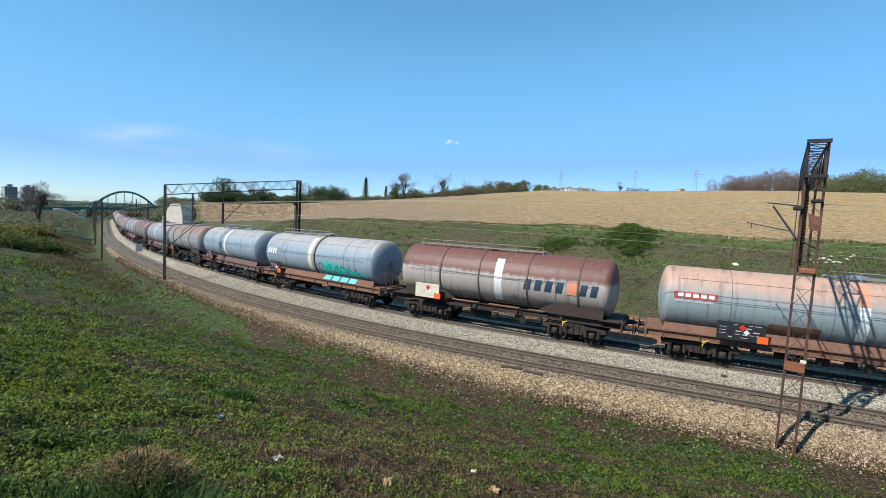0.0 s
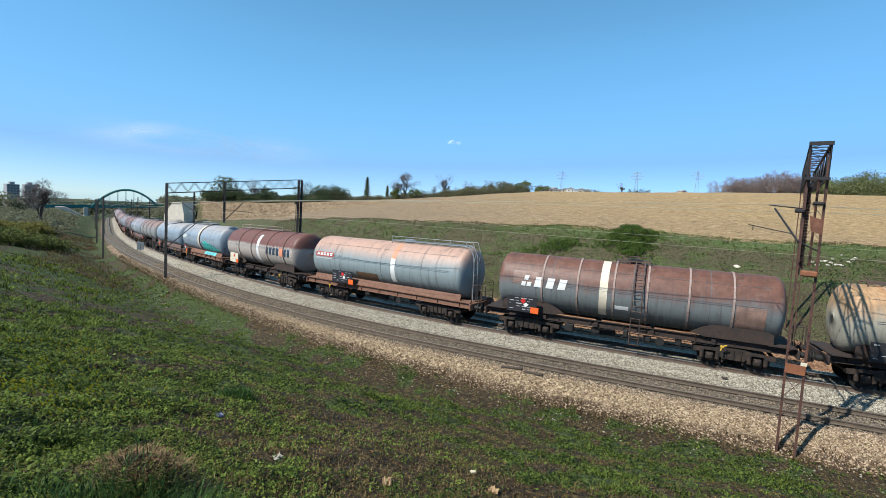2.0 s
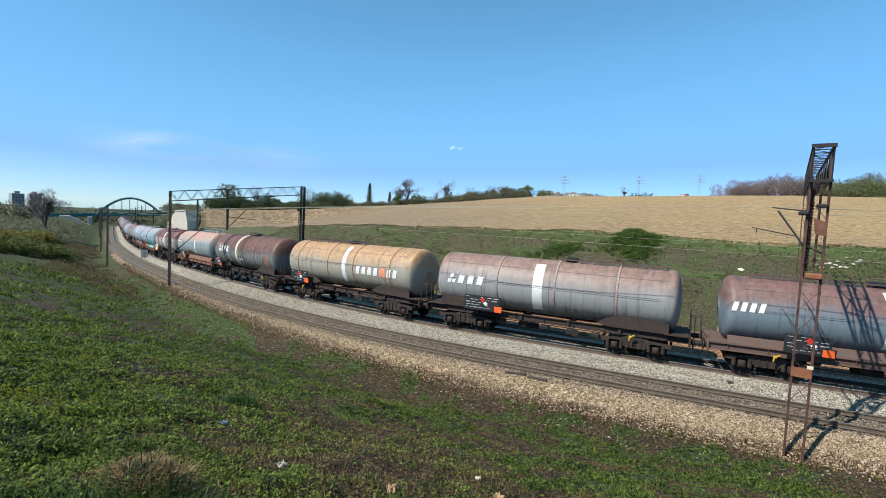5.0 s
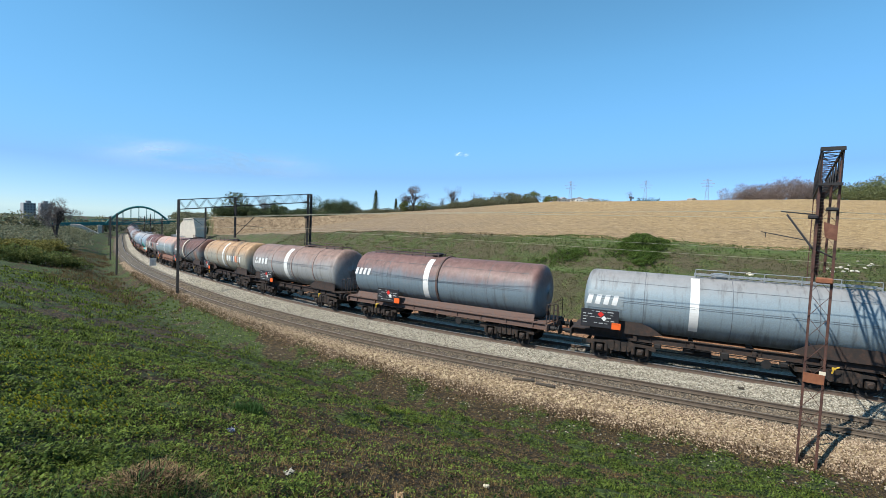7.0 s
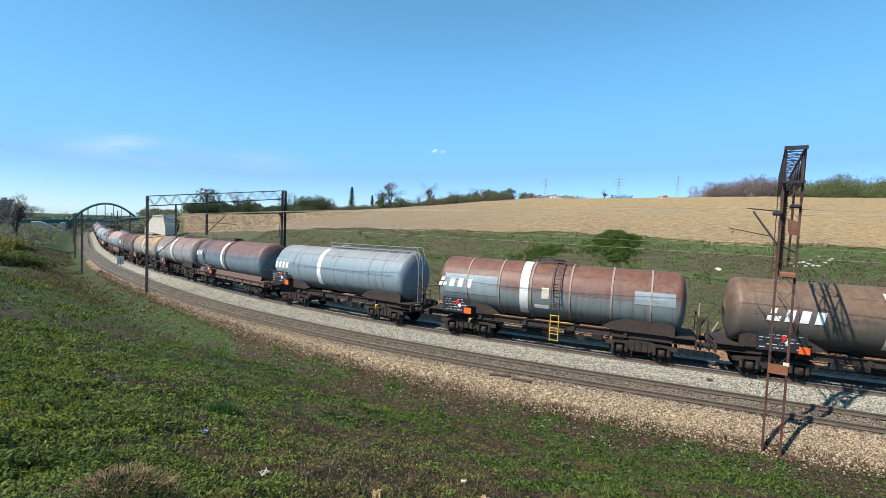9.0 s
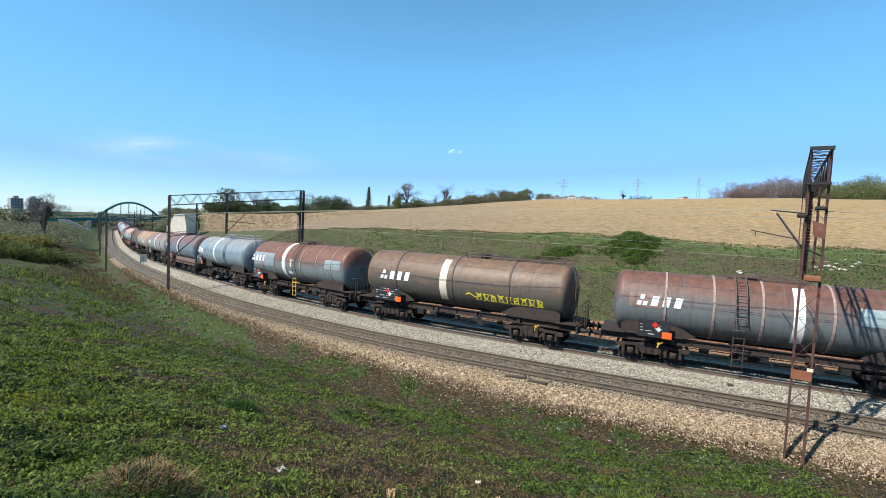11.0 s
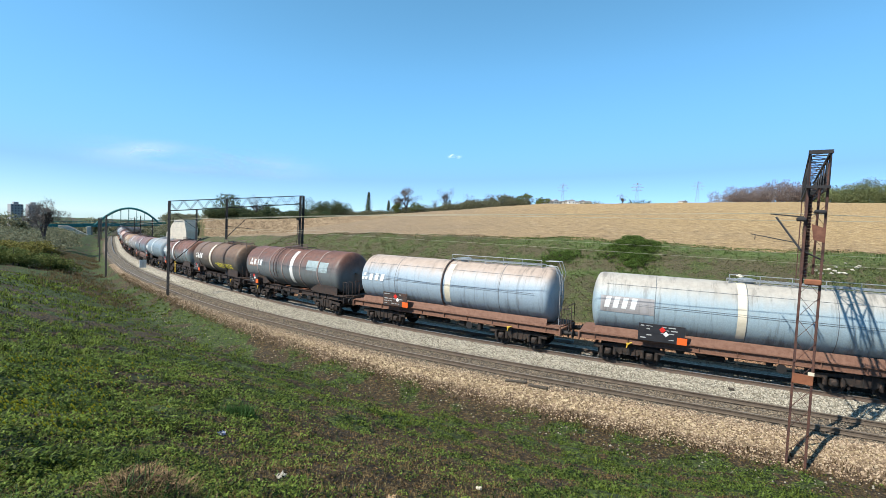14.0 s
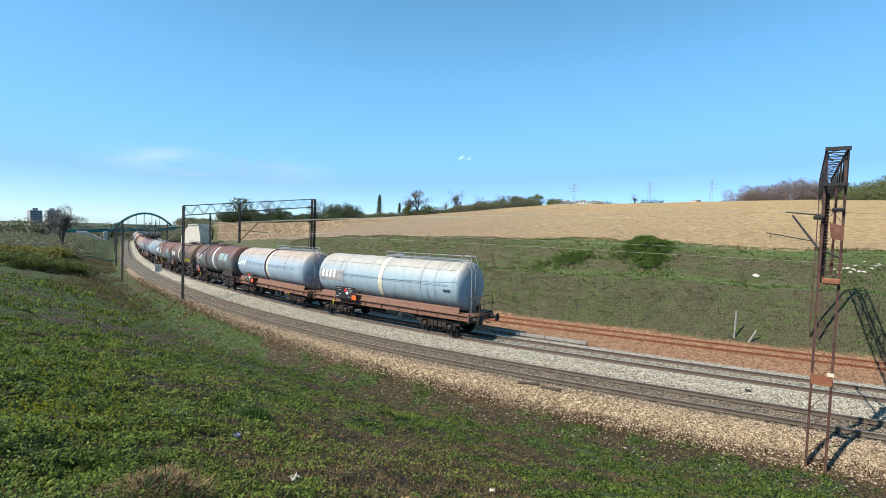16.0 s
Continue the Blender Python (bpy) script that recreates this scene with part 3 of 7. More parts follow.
def shell_patch(name, x0, x1, a0, a1, mat, parent, r=SHELL_R + 0.012, label="", slant=0.0, n=None):
    """A thin painted or stuck-on sheet that follows the shell."""
    n = n or max(2, int(abs(a1 - a0) / 5) + 1)
    vs, fs = [], []
    for rr in (r, r - 0.005):
        for i in range(n + 1):
            a = a0 + (a1 - a0) * i / n
            sh = slant * (a - a0) / max(1e-6, abs(a1 - a0))
            vs += [on_shell(x0 + sh, a, rr), on_shell(x1 + sh, a, rr)]
    m = 2 * (n + 1)
    for i in range(n):
        fs.append((2 * i, 2 * i + 1, 2 * i + 3, 2 * i + 2))
        fs.append((m + 2 * i, m + 2 * i + 2, m + 2 * i + 3, m + 2 * i + 1))
        fs += [(2 * i, 2 * i + 2, m + 2 * i + 2, m + 2 * i), (2 * i + 1, m + 2 * i + 1, m + 2 * i + 3, 2 * i + 3)]
    fs += [(0, m, m + 1, 1), (2 * n, 2 * n + 1, m + 2 * n + 1, m + 2 * n)]
    return link(name, vs, fs, mat, parent, label)


def spray_line(name, pts, width, mat, parent, r=SHELL_R + 0.008):
    """A sprayed stroke through (x, ang) points on the shell."""
    vs, fs = [], []
    for i, (x, a) in enumerate(pts):
        p, q = pts[max(0, i - 1)], pts[min(len(pts) - 1, i + 1)]
        dx, da = q[0] - p[0], radians(q[1] - p[1]) * SHELL_R
        l = math.hypot(dx, da) or 1
        nx, na = -da / l * width / 2, math.degrees(dx / l * width / 2 / SHELL_R)
        for rr in (r, r - 0.006):
            vs += [on_shell(x + nx, a + na, rr), on_shell(x - nx, a - na, rr)]
    for i in range(len(pts) - 1):
        o, p = 4 * i, 4 * i + 4
        fs += [(o, o + 1, p + 1, p), (o + 2, p + 2, p + 3, o + 3), (o, p, p + 2, o + 2), (o + 1, o + 3, p + 3, p + 1)]
    return link(name, vs, fs, mat, parent)


def shell_profile(length):
    h, prof = length / 2, []
    dome = 0.42
    for i in range(7):
        a = math.pi / 2 * i / 6
        prof.append((-h + dome * (1 - math.sin(a)), max(0.05, SHELL_R * (1 - (1 - math.sin(a)) ** 2 * 1.0) if i else 0.05)))
    prof = [(-h, 0.05), (-h + 0.03, 0.55), (-h + 0.10, 0.95), (-h + 0.19, 1.22), (-h + 0.27, 1.34), (-h + 0.36, 1.40), (-h + 0.48, SHELL_R)]
    return prof + [(-x, r) for x, r in reversed(prof)]


MESH = {}


def part_of(key, name, parent, build, at=None):
    if key in MESH:
        ob = new(name, MESH[key])
    else:
        ob = build()
        MESH[key] = ob.data
    ob.parent = parent
    if at is not None:
        ob.matrix_basis = at
    return ob


def wheel_mesh():
    s = Solid()
    s.lathe([(-0.07, 0.10), (-0.07, 0.40), (-0.055, 0.46), (0.045, 0.455), (0.05, 0.485), (0.075, 0.485), (0.075, 0.38), (0.03, 0.34), (0.03, 0.14), (0.08, 0.12)], 28, "Y")
    for k in range(4):
        a = k * math.tau / 4
        s.box((0.25 * math.cos(a), 0.05, 0.25 * math.sin(a)), (0.16, 0.04, 0.05), Matrix.Rotation(-a, 3, "Y"))
    return s.make("wheel", M_DARK, smooth=False)


def bogie(parent, x, mats, side_detail=True):
    frame_m = mats
    b = part_of(("bogie", frame_m.name), "bogie", parent, lambda: bogie_frame(frame_m), Matrix.Translation((x, 0, 0)))
    if side_detail:
        for wx in (-0.9, 0.9):
            for sy in (1, -1):
                part_of("wheel", "wheel", b, wheel_mesh, Matrix.Translation((wx, sy * 0.75, 0.46)))
            part_of("axle", "axle", b, lambda: Solid().tube((0, -1.05, 0), (0, 1.05, 0), 0.08, 10).make("axle", M_DARK), Matrix.Translation((wx, 0, 0.46)))
            for sy in (1, -1):
                part_of(("axlebox", frame_m.name), "axle_box", b, lambda: axle_box(frame_m), Matrix.Translation((wx, sy * 1.02, 0.47)))
    return b


def axle_box(m):
    s = Solid()
    s.box((0, 0, 0), (0.30, 0.22, 0.30), bevel=0.04)
    s.lathe([(-0.15, 0.12), (0.12, 0.12), (0.15, 0.09)], 14, "Y")
    for dx in (-0.30, 0.30):
        s.lathe([(-0.13, 0.085), (0.17, 0.085)], 10, "Z", (dx, 0, 0.02))
    return s.make("axle_box", m)


def bogie_frame(m):
    s = Solid()
    for sy in (1, -1):
        y = sy * 1.0
        prof = [(-1.55, 0.62), (-1.55, 0.80), (-0.62, 0.86), (-0.42, 0.92), (0.42, 0.92), (0.62, 0.86), (1.55, 0.80), (1.55, 0.62), (1.18, 0.62), (1.12, 0.72), (0.68, 0.72), (0.62, 0.60), (0.40, 0.42), (-0.40, 0.42), (-0.62, 0.60), (-0.68, 0.72), (-1.12, 0.72), (-1.18, 0.62)]
        s.prism(prof, y - 0.06, y + 0.06)
        for dx in (-0.28, 0.0, 0.28):
            s.box((dx, y + sy * 0.075, 0.67), (0.05, 0.05, 0.44))
        for wx in (-0.9, 0.9):
            s.box((wx + 0.52 * (1 if wx < 0 else -1), y * 0.9, 0.40), (0.08, 0.18, 0.34), bevel=0.02)
    s.box((0, 0, 0.72), (0.5, 2.1, 0.26), bevel=0.04)
    for x in (-1.5, 1.5):
        s.box((x, 0, 0.70), (0.10, 2.0, 0.12))
    s.lathe([(0.78, 0.30), (1.02, 0.30)], 16, "Z")
    return s.make("bogie", m)


def buffers(parent, h, m):
    for sx in (1, -1):
        for sy in (1, -1):
            part_of(("buffer", m.name), "buffer", parent, lambda: Solid().lathe([(0, 0.16), (0.03, 0.16), (0.04, 0.12), (0.32, 0.12), (0.33, 0.08), (0.50, 0.08), (0.51, 0.10), (0.52, 0.22), (0.56, 0.225), (0.585, 0.12)], 20, "X").make("buffer", m, smooth=False), Matrix.Translation((sx * h, sy * 0.875, 1.05)) @ Matrix.Rotation(0 if sx > 0 else math.pi, 4, "Z"))
        s = part_of("coupling", "coupling", parent, lambda: Solid().path([(0, 0, 0), (0.22, 0, -0.08), (0.42, 0, -0.16), (0.62, 0, -0.12)], 0.035, 6).box((0.02, 0, 0), (0.10, 0.3, 0.3), bevel=0.03).make("coupling", M_DARK), Matrix.Translation((sx * h, 0, 1.02)) @ Matrix.Rotation(0 if sx > 0 else math.pi, 4, "Z"))


def underframe(parent, length, m, deep, far):
    """Sole bars with channel section, headstocks, end platforms, brake gear and cradles under the shell."""
    h = length / 2 + 0.42
    s = Solid()
    for sy in (1, -1):
        y = sy * (1.15 if deep else 0.95)
        s.box((0, y, 1.14), (2 * h, 0.04, 0.30))
        s.box((0, y + sy * 0.05, 1.28), (2 * h, 0.12, 0.03))
        s.box((0, y + sy * 0.05, 1.00), (2 * h, 0.12, 0.03))
        if not far:
            for i in range(9):
                s.box((-h + (i + 0.5) * 2 * h / 9, y + sy * 0.04, 1.14), (0.025, 0.08, 0.26))
    for sx in (1, -1):
        s.box((sx * h, 0, 1.08), (0.09, 2.6, 0.36), bevel=0.02)
        s.box((sx * (h - 0.55), 0, 1.31), (1.0, 2.5, 0.04))
    for x in np.linspace(-h * 0.55, h * 0.55, 4):
        s.box((x, 0, 1.10), (0.16, 2.2, 0.22))
    return s.make("underframe", m, parent)


def cradles(parent, length, m, kind):
    """Saddles that carry the shell: a long trough, or gusseted end supports with a hollow belly between."""
    if kind == "trough":
        for sy in (1, -1):
            vs = [(-length / 2 + 0.3, sy * 1.16, 1.30), (length / 2 - 0.3, sy * 1.16, 1.30), (length / 2 - 0.3, sy * 1.05, 1.64), (-length / 2 + 0.3, sy * 1.05, 1.64)]
            vs += [(x, y - sy * 0.05, z) for x, y, z in vs]
            Solid()._put(vs, [(0, 1, 2, 3), (7, 6, 5, 4), (0, 4, 5, 1), (1, 5, 6, 2), (2, 6, 7, 3), (3, 7, 4, 0)]).make("cradle", m, parent)
    else:
        for sx in (1, -1):
            c = sx * (length / 2 - 1.9)
            poly = [(c - sx * 1.7, 1.42), (c - sx * 1.1, 1.30), (c + sx * 1.45, 1.30), (c + sx * 1.45, 1.75), (c + sx * 0.9, 2.0), (c - sx * 0.5, 1.95), (c - sx * 1.2, 1.72)]
            for y in (1.08, -1.14):
                Solid().prism(poly, y, y + 0.06).make("cradle", m, parent)
            for dx in (-0.9, 0.0, 0.9):
                part_of(("bearer", m.name), "cross_bearer", parent, lambda: Solid().box((0, 0, 0), (0.06, 2.1, 0.34)).make("cross_bearer", m), Matrix.Translation((c + dx, 0, 1.42)))


def brake_gear(parent, m, rng):
    s = Solid()
    for i in range(5):
        x = -2.4 + i * 1.2 + rng.uniform(-0.25, 0.25)
        s.box((x, 0.9 + rng.uniform(-0.2, 0.15), 0.82 + rng.uniform(-0.08, 0.08)), (rng.uniform(0.2, 0.5), 0.3, rng.uniform(0.2, 0.38)), bevel=0.04)
    s.lathe([(-0.55, 0.05), (-0.5, 0.17), (0.5, 0.17), (0.55, 0.05)], 16, "X", (0.9, 0.55, 0.72))
    s.tube((-3.2, 0.75, 0.62), (3.2, 0.75, 0.62), 0.025, 6)
    s.tube((-4.4, 1.0, 0.92), (4.4, 1.0, 0.92), 0.018, 6)
    s.tube((0, 1.05, 0.72), (0, 1.28, 0.72), 0.04, 8)
    s.lathe([(1.20, 0.19), (1.23, 0.19)], 16, "Y", (-1.6, 0, 0.78))
    return s.make("brake_gear", m, parent)


def walkway(parent, x0, x1, m, hatch=True):
    """Roof walkway of grating with a low rail, by the manhole."""
    top = AXIS_Z + SHELL_R
    s = Solid()
    for y in (-0.35, 0.35):
        s.bar((x0, y, top + 0.10), (x1, y, top + 0.10), 0.04, 0.06)
    for x in np.arange(min(x0, x1), max(x0, x1), 0.22):
        s.box((x, 0, top + 0.12), (0.05, 0.74, 0.025))
    for x in np.linspace(x0, x1, 6):
        s.box((x, 0.36, top + 0.02), (0.04, 0.04, 0.2))
        s.box((x, -0.36, top + 0.02), (0.04, 0.04, 0.2))
        s.tube((x, 0.37, top + 0.1), (x, 0.37, top + 0.34), 0.016, 6)
    s.tube((x0, 0.37, top + 0.34), (x1, 0.37, top + 0.34), 0.018, 6)
    w = s.make("walkway", m, parent)
    return w


def manhole(parent, x, m):
    top = AXIS_Z + SHELL_R
    s = Solid().lathe([(top - 0.08, 0.30), (top + 0.10, 0.30), (top + 0.11, 0.36), (top + 0.15, 0.36), (top + 0.20, 0.22), (top + 0.22, 0.05)], 20, "Z", (x, 0, 0))
    for k in range(6):
        a = k * math.tau / 6
        s.box((x + 0.33 * math.cos(a), 0.33 * math.sin(a), top + 0.12), (0.05, 0.05, 0.12))
    return s.make("manhole", m, parent)


def end_ladder(parent, x, m, sx):
    """A ladder that climbs the rear end and bows over the crown."""
    s = Solid()
    top = AXIS_Z + SHELL_R
    for y in (0.15, 0.55):
        s.path([(x, y, 1.3), (x, y, 3.2), (x - sx * 0.06, y, 3.75), (x - sx * 0.3, y, top + 0.05), (x - sx * 0.75, y, top + 0.12)], 0.024, 6)
    for z in np.arange(1.5, 3.7, 0.3):
        s.tube((x, 0.15, z), (x, 0.55, z), 0.016, 6)
    for y in (0.10, 0.60):
        s.path([(x, y, 3.3), (x + sx * 0.12, y, 3.9), (x - sx * 0.1, y, top + 0.34), (x - sx * 0.8, y, top + 0.34)], 0.018, 6)
    return s.make("end_ladder", m, parent)


def end_rails(parent, h, m):
    """Guard rails and brake column on the end platform."""
    for y in (1.15, 0.72):
        Solid().path([(h - 0.08, y, 1.3), (h - 0.08, y, 2.25), (h - 0.45, y, 2.25), (h - 0.45, y, 1.3)], 0.02, 6).make("guard_rail", m, parent)
    Solid().path([(h - 0.08, -1.15, 1.3), (h - 0.08, -1.15, 2.25), (h - 0.08, 0.2, 2.25), (h - 0.08, 0.2, 1.3)], 0.02, 6).make("guard_rail", m, parent)
    Solid().path([(h - 0.08, -1.15, 1.8), (h - 0.08, 0.2, 1.8)], 0.016, 6).make("cross_rail", m, parent)
    Solid().tube((h - 0.25, 0.0, 1.3), (h - 0.25, 0.0, 2.1), 0.03, 6).make("brake_column", m, parent)


def side_ladder(parent, x, m, low):
    s = Solid()
    pts = [on_shell(0, a, SHELL_R + 0.16) for a in (-28, -10, 10, 30, 50, 68, 82)]
    for dx in (-0.2, 0.2):
        s.path([(x + dx, y, z) for _, y, z in pts], 0.028, 6)
    for k in range(11):
        a = -26 + k * 10
        q = on_shell(0, a, SHELL_R + 0.16)
        s.tube((x - 0.2, q[1], q[2]), (x + 0.2, q[1], q[2]), 0.018, 6)
    ob = s.make("side_ladder", m, parent)
    t = Solid()
    for dx in (-0.2, 0.2):
        t.path([(x + dx, 1.45, 0.45), (x + dx, 1.45, 1.75)], 0.026, 6)
    for z in (0.5, 0.8, 1.1, 1.4, 1.7):
        t.tube((x - 0.2, 1.45, z), (x + 0.2, 1.45, z), 0.02, 6)
    t.tube((x - 0.7, 1.45, 1.42), (x + 0.2, 1.45, 1.42), 0.022, 6)
    t.make("step_ladder", low, parent)
    return ob


def data_plate(parent, x, w, mat, z0=1.30, z1=2.08, orange=-0.5, bars=True, rng=random):
    """A black board of lettering bars beside the sole bar, with danger labels."""
    y = 1.50
    s = Solid().box((x, y, (z0 + z1) / 2), (w, 0.04, z1 - z0), bevel=0.008)
    for dx in (-w * 0.35, w * 0.35):
        s.box((x + dx, y - 0.12, z0 + 0.2), (0.05, 0.22, 0.05))
    p = s.make("data_board", mat, parent)
    if bars:
        for row in range(5):
            z = z1 - 0.10 - row * 0.135
            cx = x + w / 2 - 0.08
            while cx > x - w / 2 + 0.35:
                l = rng.uniform(0.12, 0.34)
                if rng.random() < 0.62:
                    part_of("bar", "lettering_bar", p, lambda: Solid().box((0, 0, 0), (1, 1, 1)).make("lettering_bar", M_GREY), Matrix.Translation((cx - l / 2, y + 0.024, z)) @ Matrix.Diagonal((l * 0.85, 0.008, rng.choice((0.025, 0.045)), 1)))
                cx -= l + 0.04
    q = Solid().box((x - w / 2 + 0.10 + orange * 0, y + 0.03, z0 + 0.14), (0.40, 0.016, 0.30), bevel=0.004).make("orange_plate", M_ORANGE, p)
    m45 = Matrix.Rotation(math.pi / 4, 3, "Y")
    Solid().box((x - 0.05, y + 0.028, z1 - 0.22), (0.20, 0.012, 0.20), m45).make("red_diamond", M_RED, p)
    Solid().box((x - 0.20, y + 0.030, z1 - 0.40), (0.17, 0.012, 0.17), m45).make("white_diamond", M_WHITE, p)
    return p


def wordmark(parent, x, ang, w, h, mat, blocks=4, tri=True, name="wordmark"):
    """A brand drawn as plain slanting blocks, from the front of the wagon backwards."""
    deg = math.degrees(h / SHELL_R)
    cx = x + w / 2
    if tri:
        for dx, da in ((0.28, 0.12), (0.0, -0.5), (0.55, -0.5)):
            shell_patch("emblem", cx - h * dx, cx - h * (dx + 0.42), ang + deg * da, ang + deg * (da + 0.44), mat, parent, SHELL_R + 0.020, slant=-0.05)
        cx -= h * 1.30
    each = (cx - (x - w / 2)) / blocks
    for i in range(blocks):
        a = cx - i * each
        shell_patch(name, a, a - each * 0.60, ang - deg / 2, ang + deg / 2, mat, parent, SHELL_R + 0.020, slant=-0.10)


PAINT = {
    "a": tank_paint("shell_pale_blue", (0.32, 0.41, 0.45), (0.41, 0.375, 0.32), 0.72, 0.9, 0.24, mottle=0.3),
    "b": tank_paint("shell_sky_grey", (0.33, 0.41, 0.47), (0.42, 0.33, 0.265), 0.72, 0.9, 0.3, mottle=0.3),
    "c": tank_paint("shell_maroon", (0.15, 0.165, 0.165), (0.15, 0.068, 0.046), 0.35, 1.2, 0.5),
    "y": tank_paint("shell_umber", (0.10, 0.093, 0.078), (0.17, 0.10, 0.058), 0.1, 1.6, 0.3),
    "r": tank_paint("shell_maroon_blue", (0.19, 0.235, 0.235), (0.18, 0.078, 0.048), 0.1, 1.0, 0.6),
    "g1": tank_paint("shell_steel_blue", (0.23, 0.29, 0.32), (0.28, 0.27, 0.26), 0.9, 1.0, 0.2, mottle=0.2),
    "g2": tank_paint("shell_blue_umber", (0.17, 0.22, 0.25), (0.18, 0.10, 0.085), 0.35, 0.9, 0.4),
    "x": tank_paint("shell_mauve_grey", (0.32, 0.325, 0.315), (0.26, 0.165, 0.128), 0.45, 1.3, 0.55),
    "s": tank_paint("shell_ochre", (0.36, 0.345, 0.28), (0.43, 0.26, 0.13), 0.35, 1.1, 0.6, (0.40, 0.15, 0.05)),
    "v": tank_paint("shell_brown_teal", (0.18, 0.20, 0.20), (0.15, 0.068, 0.046), 0.15, 0.9, 0.5),
    "n": tank_paint("shell_salmon_grey", (0.27, 0.325, 0.33), (0.47, 0.30, 0.225), 0.55, 0.9, 0.15, mottle=0.25),
    "w": tank_paint("shell_oxblood", (0.44, 0.385, 0.34), (0.16, 0.066, 0.050), 0.32, 0.22, 0.28, low_dark=0.25, mottle=0.12),
    "gg": tank_paint("shell_grey_blue", (0.28, 0.345, 0.40), (0.36, 0.34, 0.33), 0.8, 0.9, 0.15, mottle=0.2),
    "u": tank_paint("shell_plain_grey", (0.30, 0.33, 0.36), (0.28, 0.24, 0.24), 0.7, 1.0, 0.3),
    "k": tank_paint("shell_far_brown", (0.24, 0.21, 0.21), (0.22, 0.13, 0.115), 0.3, 1.2, 0.4),
}
M_FRAME_RED = rusty("underframe_rust_red", (0.22, 0.115, 0.075), (0.15, 0.07, 0.042), 0.5)
M_FRAME_MID = rusty("underframe_umber", (0.125, 0.085, 0.072), (0.14, 0.075, 0.052), 0.5)
M_FRAME_BR = rusty("underframe_brown", (0.030, 0.024, 0.021), (0.062, 0.035, 0.024), 0.45)
M_FRAME_DK = rusty("underframe_dark", (0.03, 0.027, 0.026), (0.11, 0.055, 0.035), 0.45)
M_BOGIE = rusty("bogie_grime", (0.020, 0.017, 0.015), (0.060, 0.036, 0.024), 0.42)
M_HOOP = rusty("hoop_pale_rust", (0.36, 0.29, 0.26), (0.25, 0.12, 0.08), 0.4, scale=9)
M_HOOP_OCHRE = rusty("hoop_ochre", (0.46, 0.34, 0.23), (0.36, 0.16, 0.06), 0.45, scale=9)
M_HOOP_DK = rusty("hoop_dark", (0.10, 0.075, 0.07), (0.16, 0.08, 0.05), 0.4)
M_SEAM = plain("weld_seam", (0.12, 0.13, 0.14), 0.7, 0, 0.3, 6)


def hoop(parent, x, m, w=0.07, r=SHELL_R + 0.035):
    return part_of(("hoop", m.name, w), "hoop", parent, lambda: Solid().lathe([(-w / 2, SHELL_R - 0.02), (-w / 2, r), (w / 2, r), (w / 2, SHELL_R - 0.02)], 40, "X").make("hoop", m), Matrix.Translation((x, 0, AXIS_Z)))


def tank_wagon(key, label, length=12.2, frame_m=None, deep=True, cradle="trough", far=False, seed=1):
    w = thing("tank_wagon", (0, 0, 0), label, "tank wagon", "wagons of the tank train")
    rng = random.Random(seed)
    frame_m = frame_m or M_FRAME_BR
    sh = Solid().lathe(shell_profile(length), 56 if not far else 32, "X")
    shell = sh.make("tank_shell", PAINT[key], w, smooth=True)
    shell.location = (0, 0, AXIS_Z)
    underframe(w, length, frame_m, deep, far)
    cradles(w, length, frame_m, cradle)
    h = length / 2 + 0.42
    for x in (h - 2.25, -h + 2.25):
        bogie(w, x, M_BOGIE, not far)
    buffers(w, h, M_DARK)
    if not far:
        brake_gear(w, M_DARK, rng)
        lx = h - 2.25 if seed % 2 else -h + 2.25
        part_of("lever", "brake_lever", w, lambda: Solid().path([(-0.18, 0, 0.08), (0, 0, 0), (0.05, 0, -0.2)], 0.03, 6).box((0, 0, 0), (0.14, 0.06, 0.10), bevel=0.015).make("brake_lever", M_YELLOW), Matrix.Translation((lx + rng.uniform(-0.3, 0.5), 1.32, 1.0)))
        if cradle != "plain":
            for x in (length * 0.27, -length * 0.02, -length * 0.27):
                part_of(("seam",), "weld_seam", w, lambda: Solid().lathe([(-0.012, SHELL_R - 0.01), (-0.012, SHELL_R + 0.007), (0.012, SHELL_R + 0.007), (0.012, SHELL_R - 0.01)], 40, "X").make("weld_seam", M_SEAM), Matrix.Translation((x, 0, AXIS_Z)))
            for a in (3, 6):
                shell_patch("pipe_line", length / 2 - 0.9, -length / 2 + 0.9, a - 0.25, a + 0.25, M_SEAM, w)
            shell_patch("pipe_line", length / 2 - 0.7, -length / 2 + 0.7, 42, 42.5, M_SEAM, w)
    return w


def stripe(w, x, wd, mat, a0=-38, a1=62):
    shell_patch("white_stripe", x + wd / 2, x - wd / 2, a0, a1, mat, w)


TRAIN = []      # (thing, the place of its middle along the line at the start of the clock)


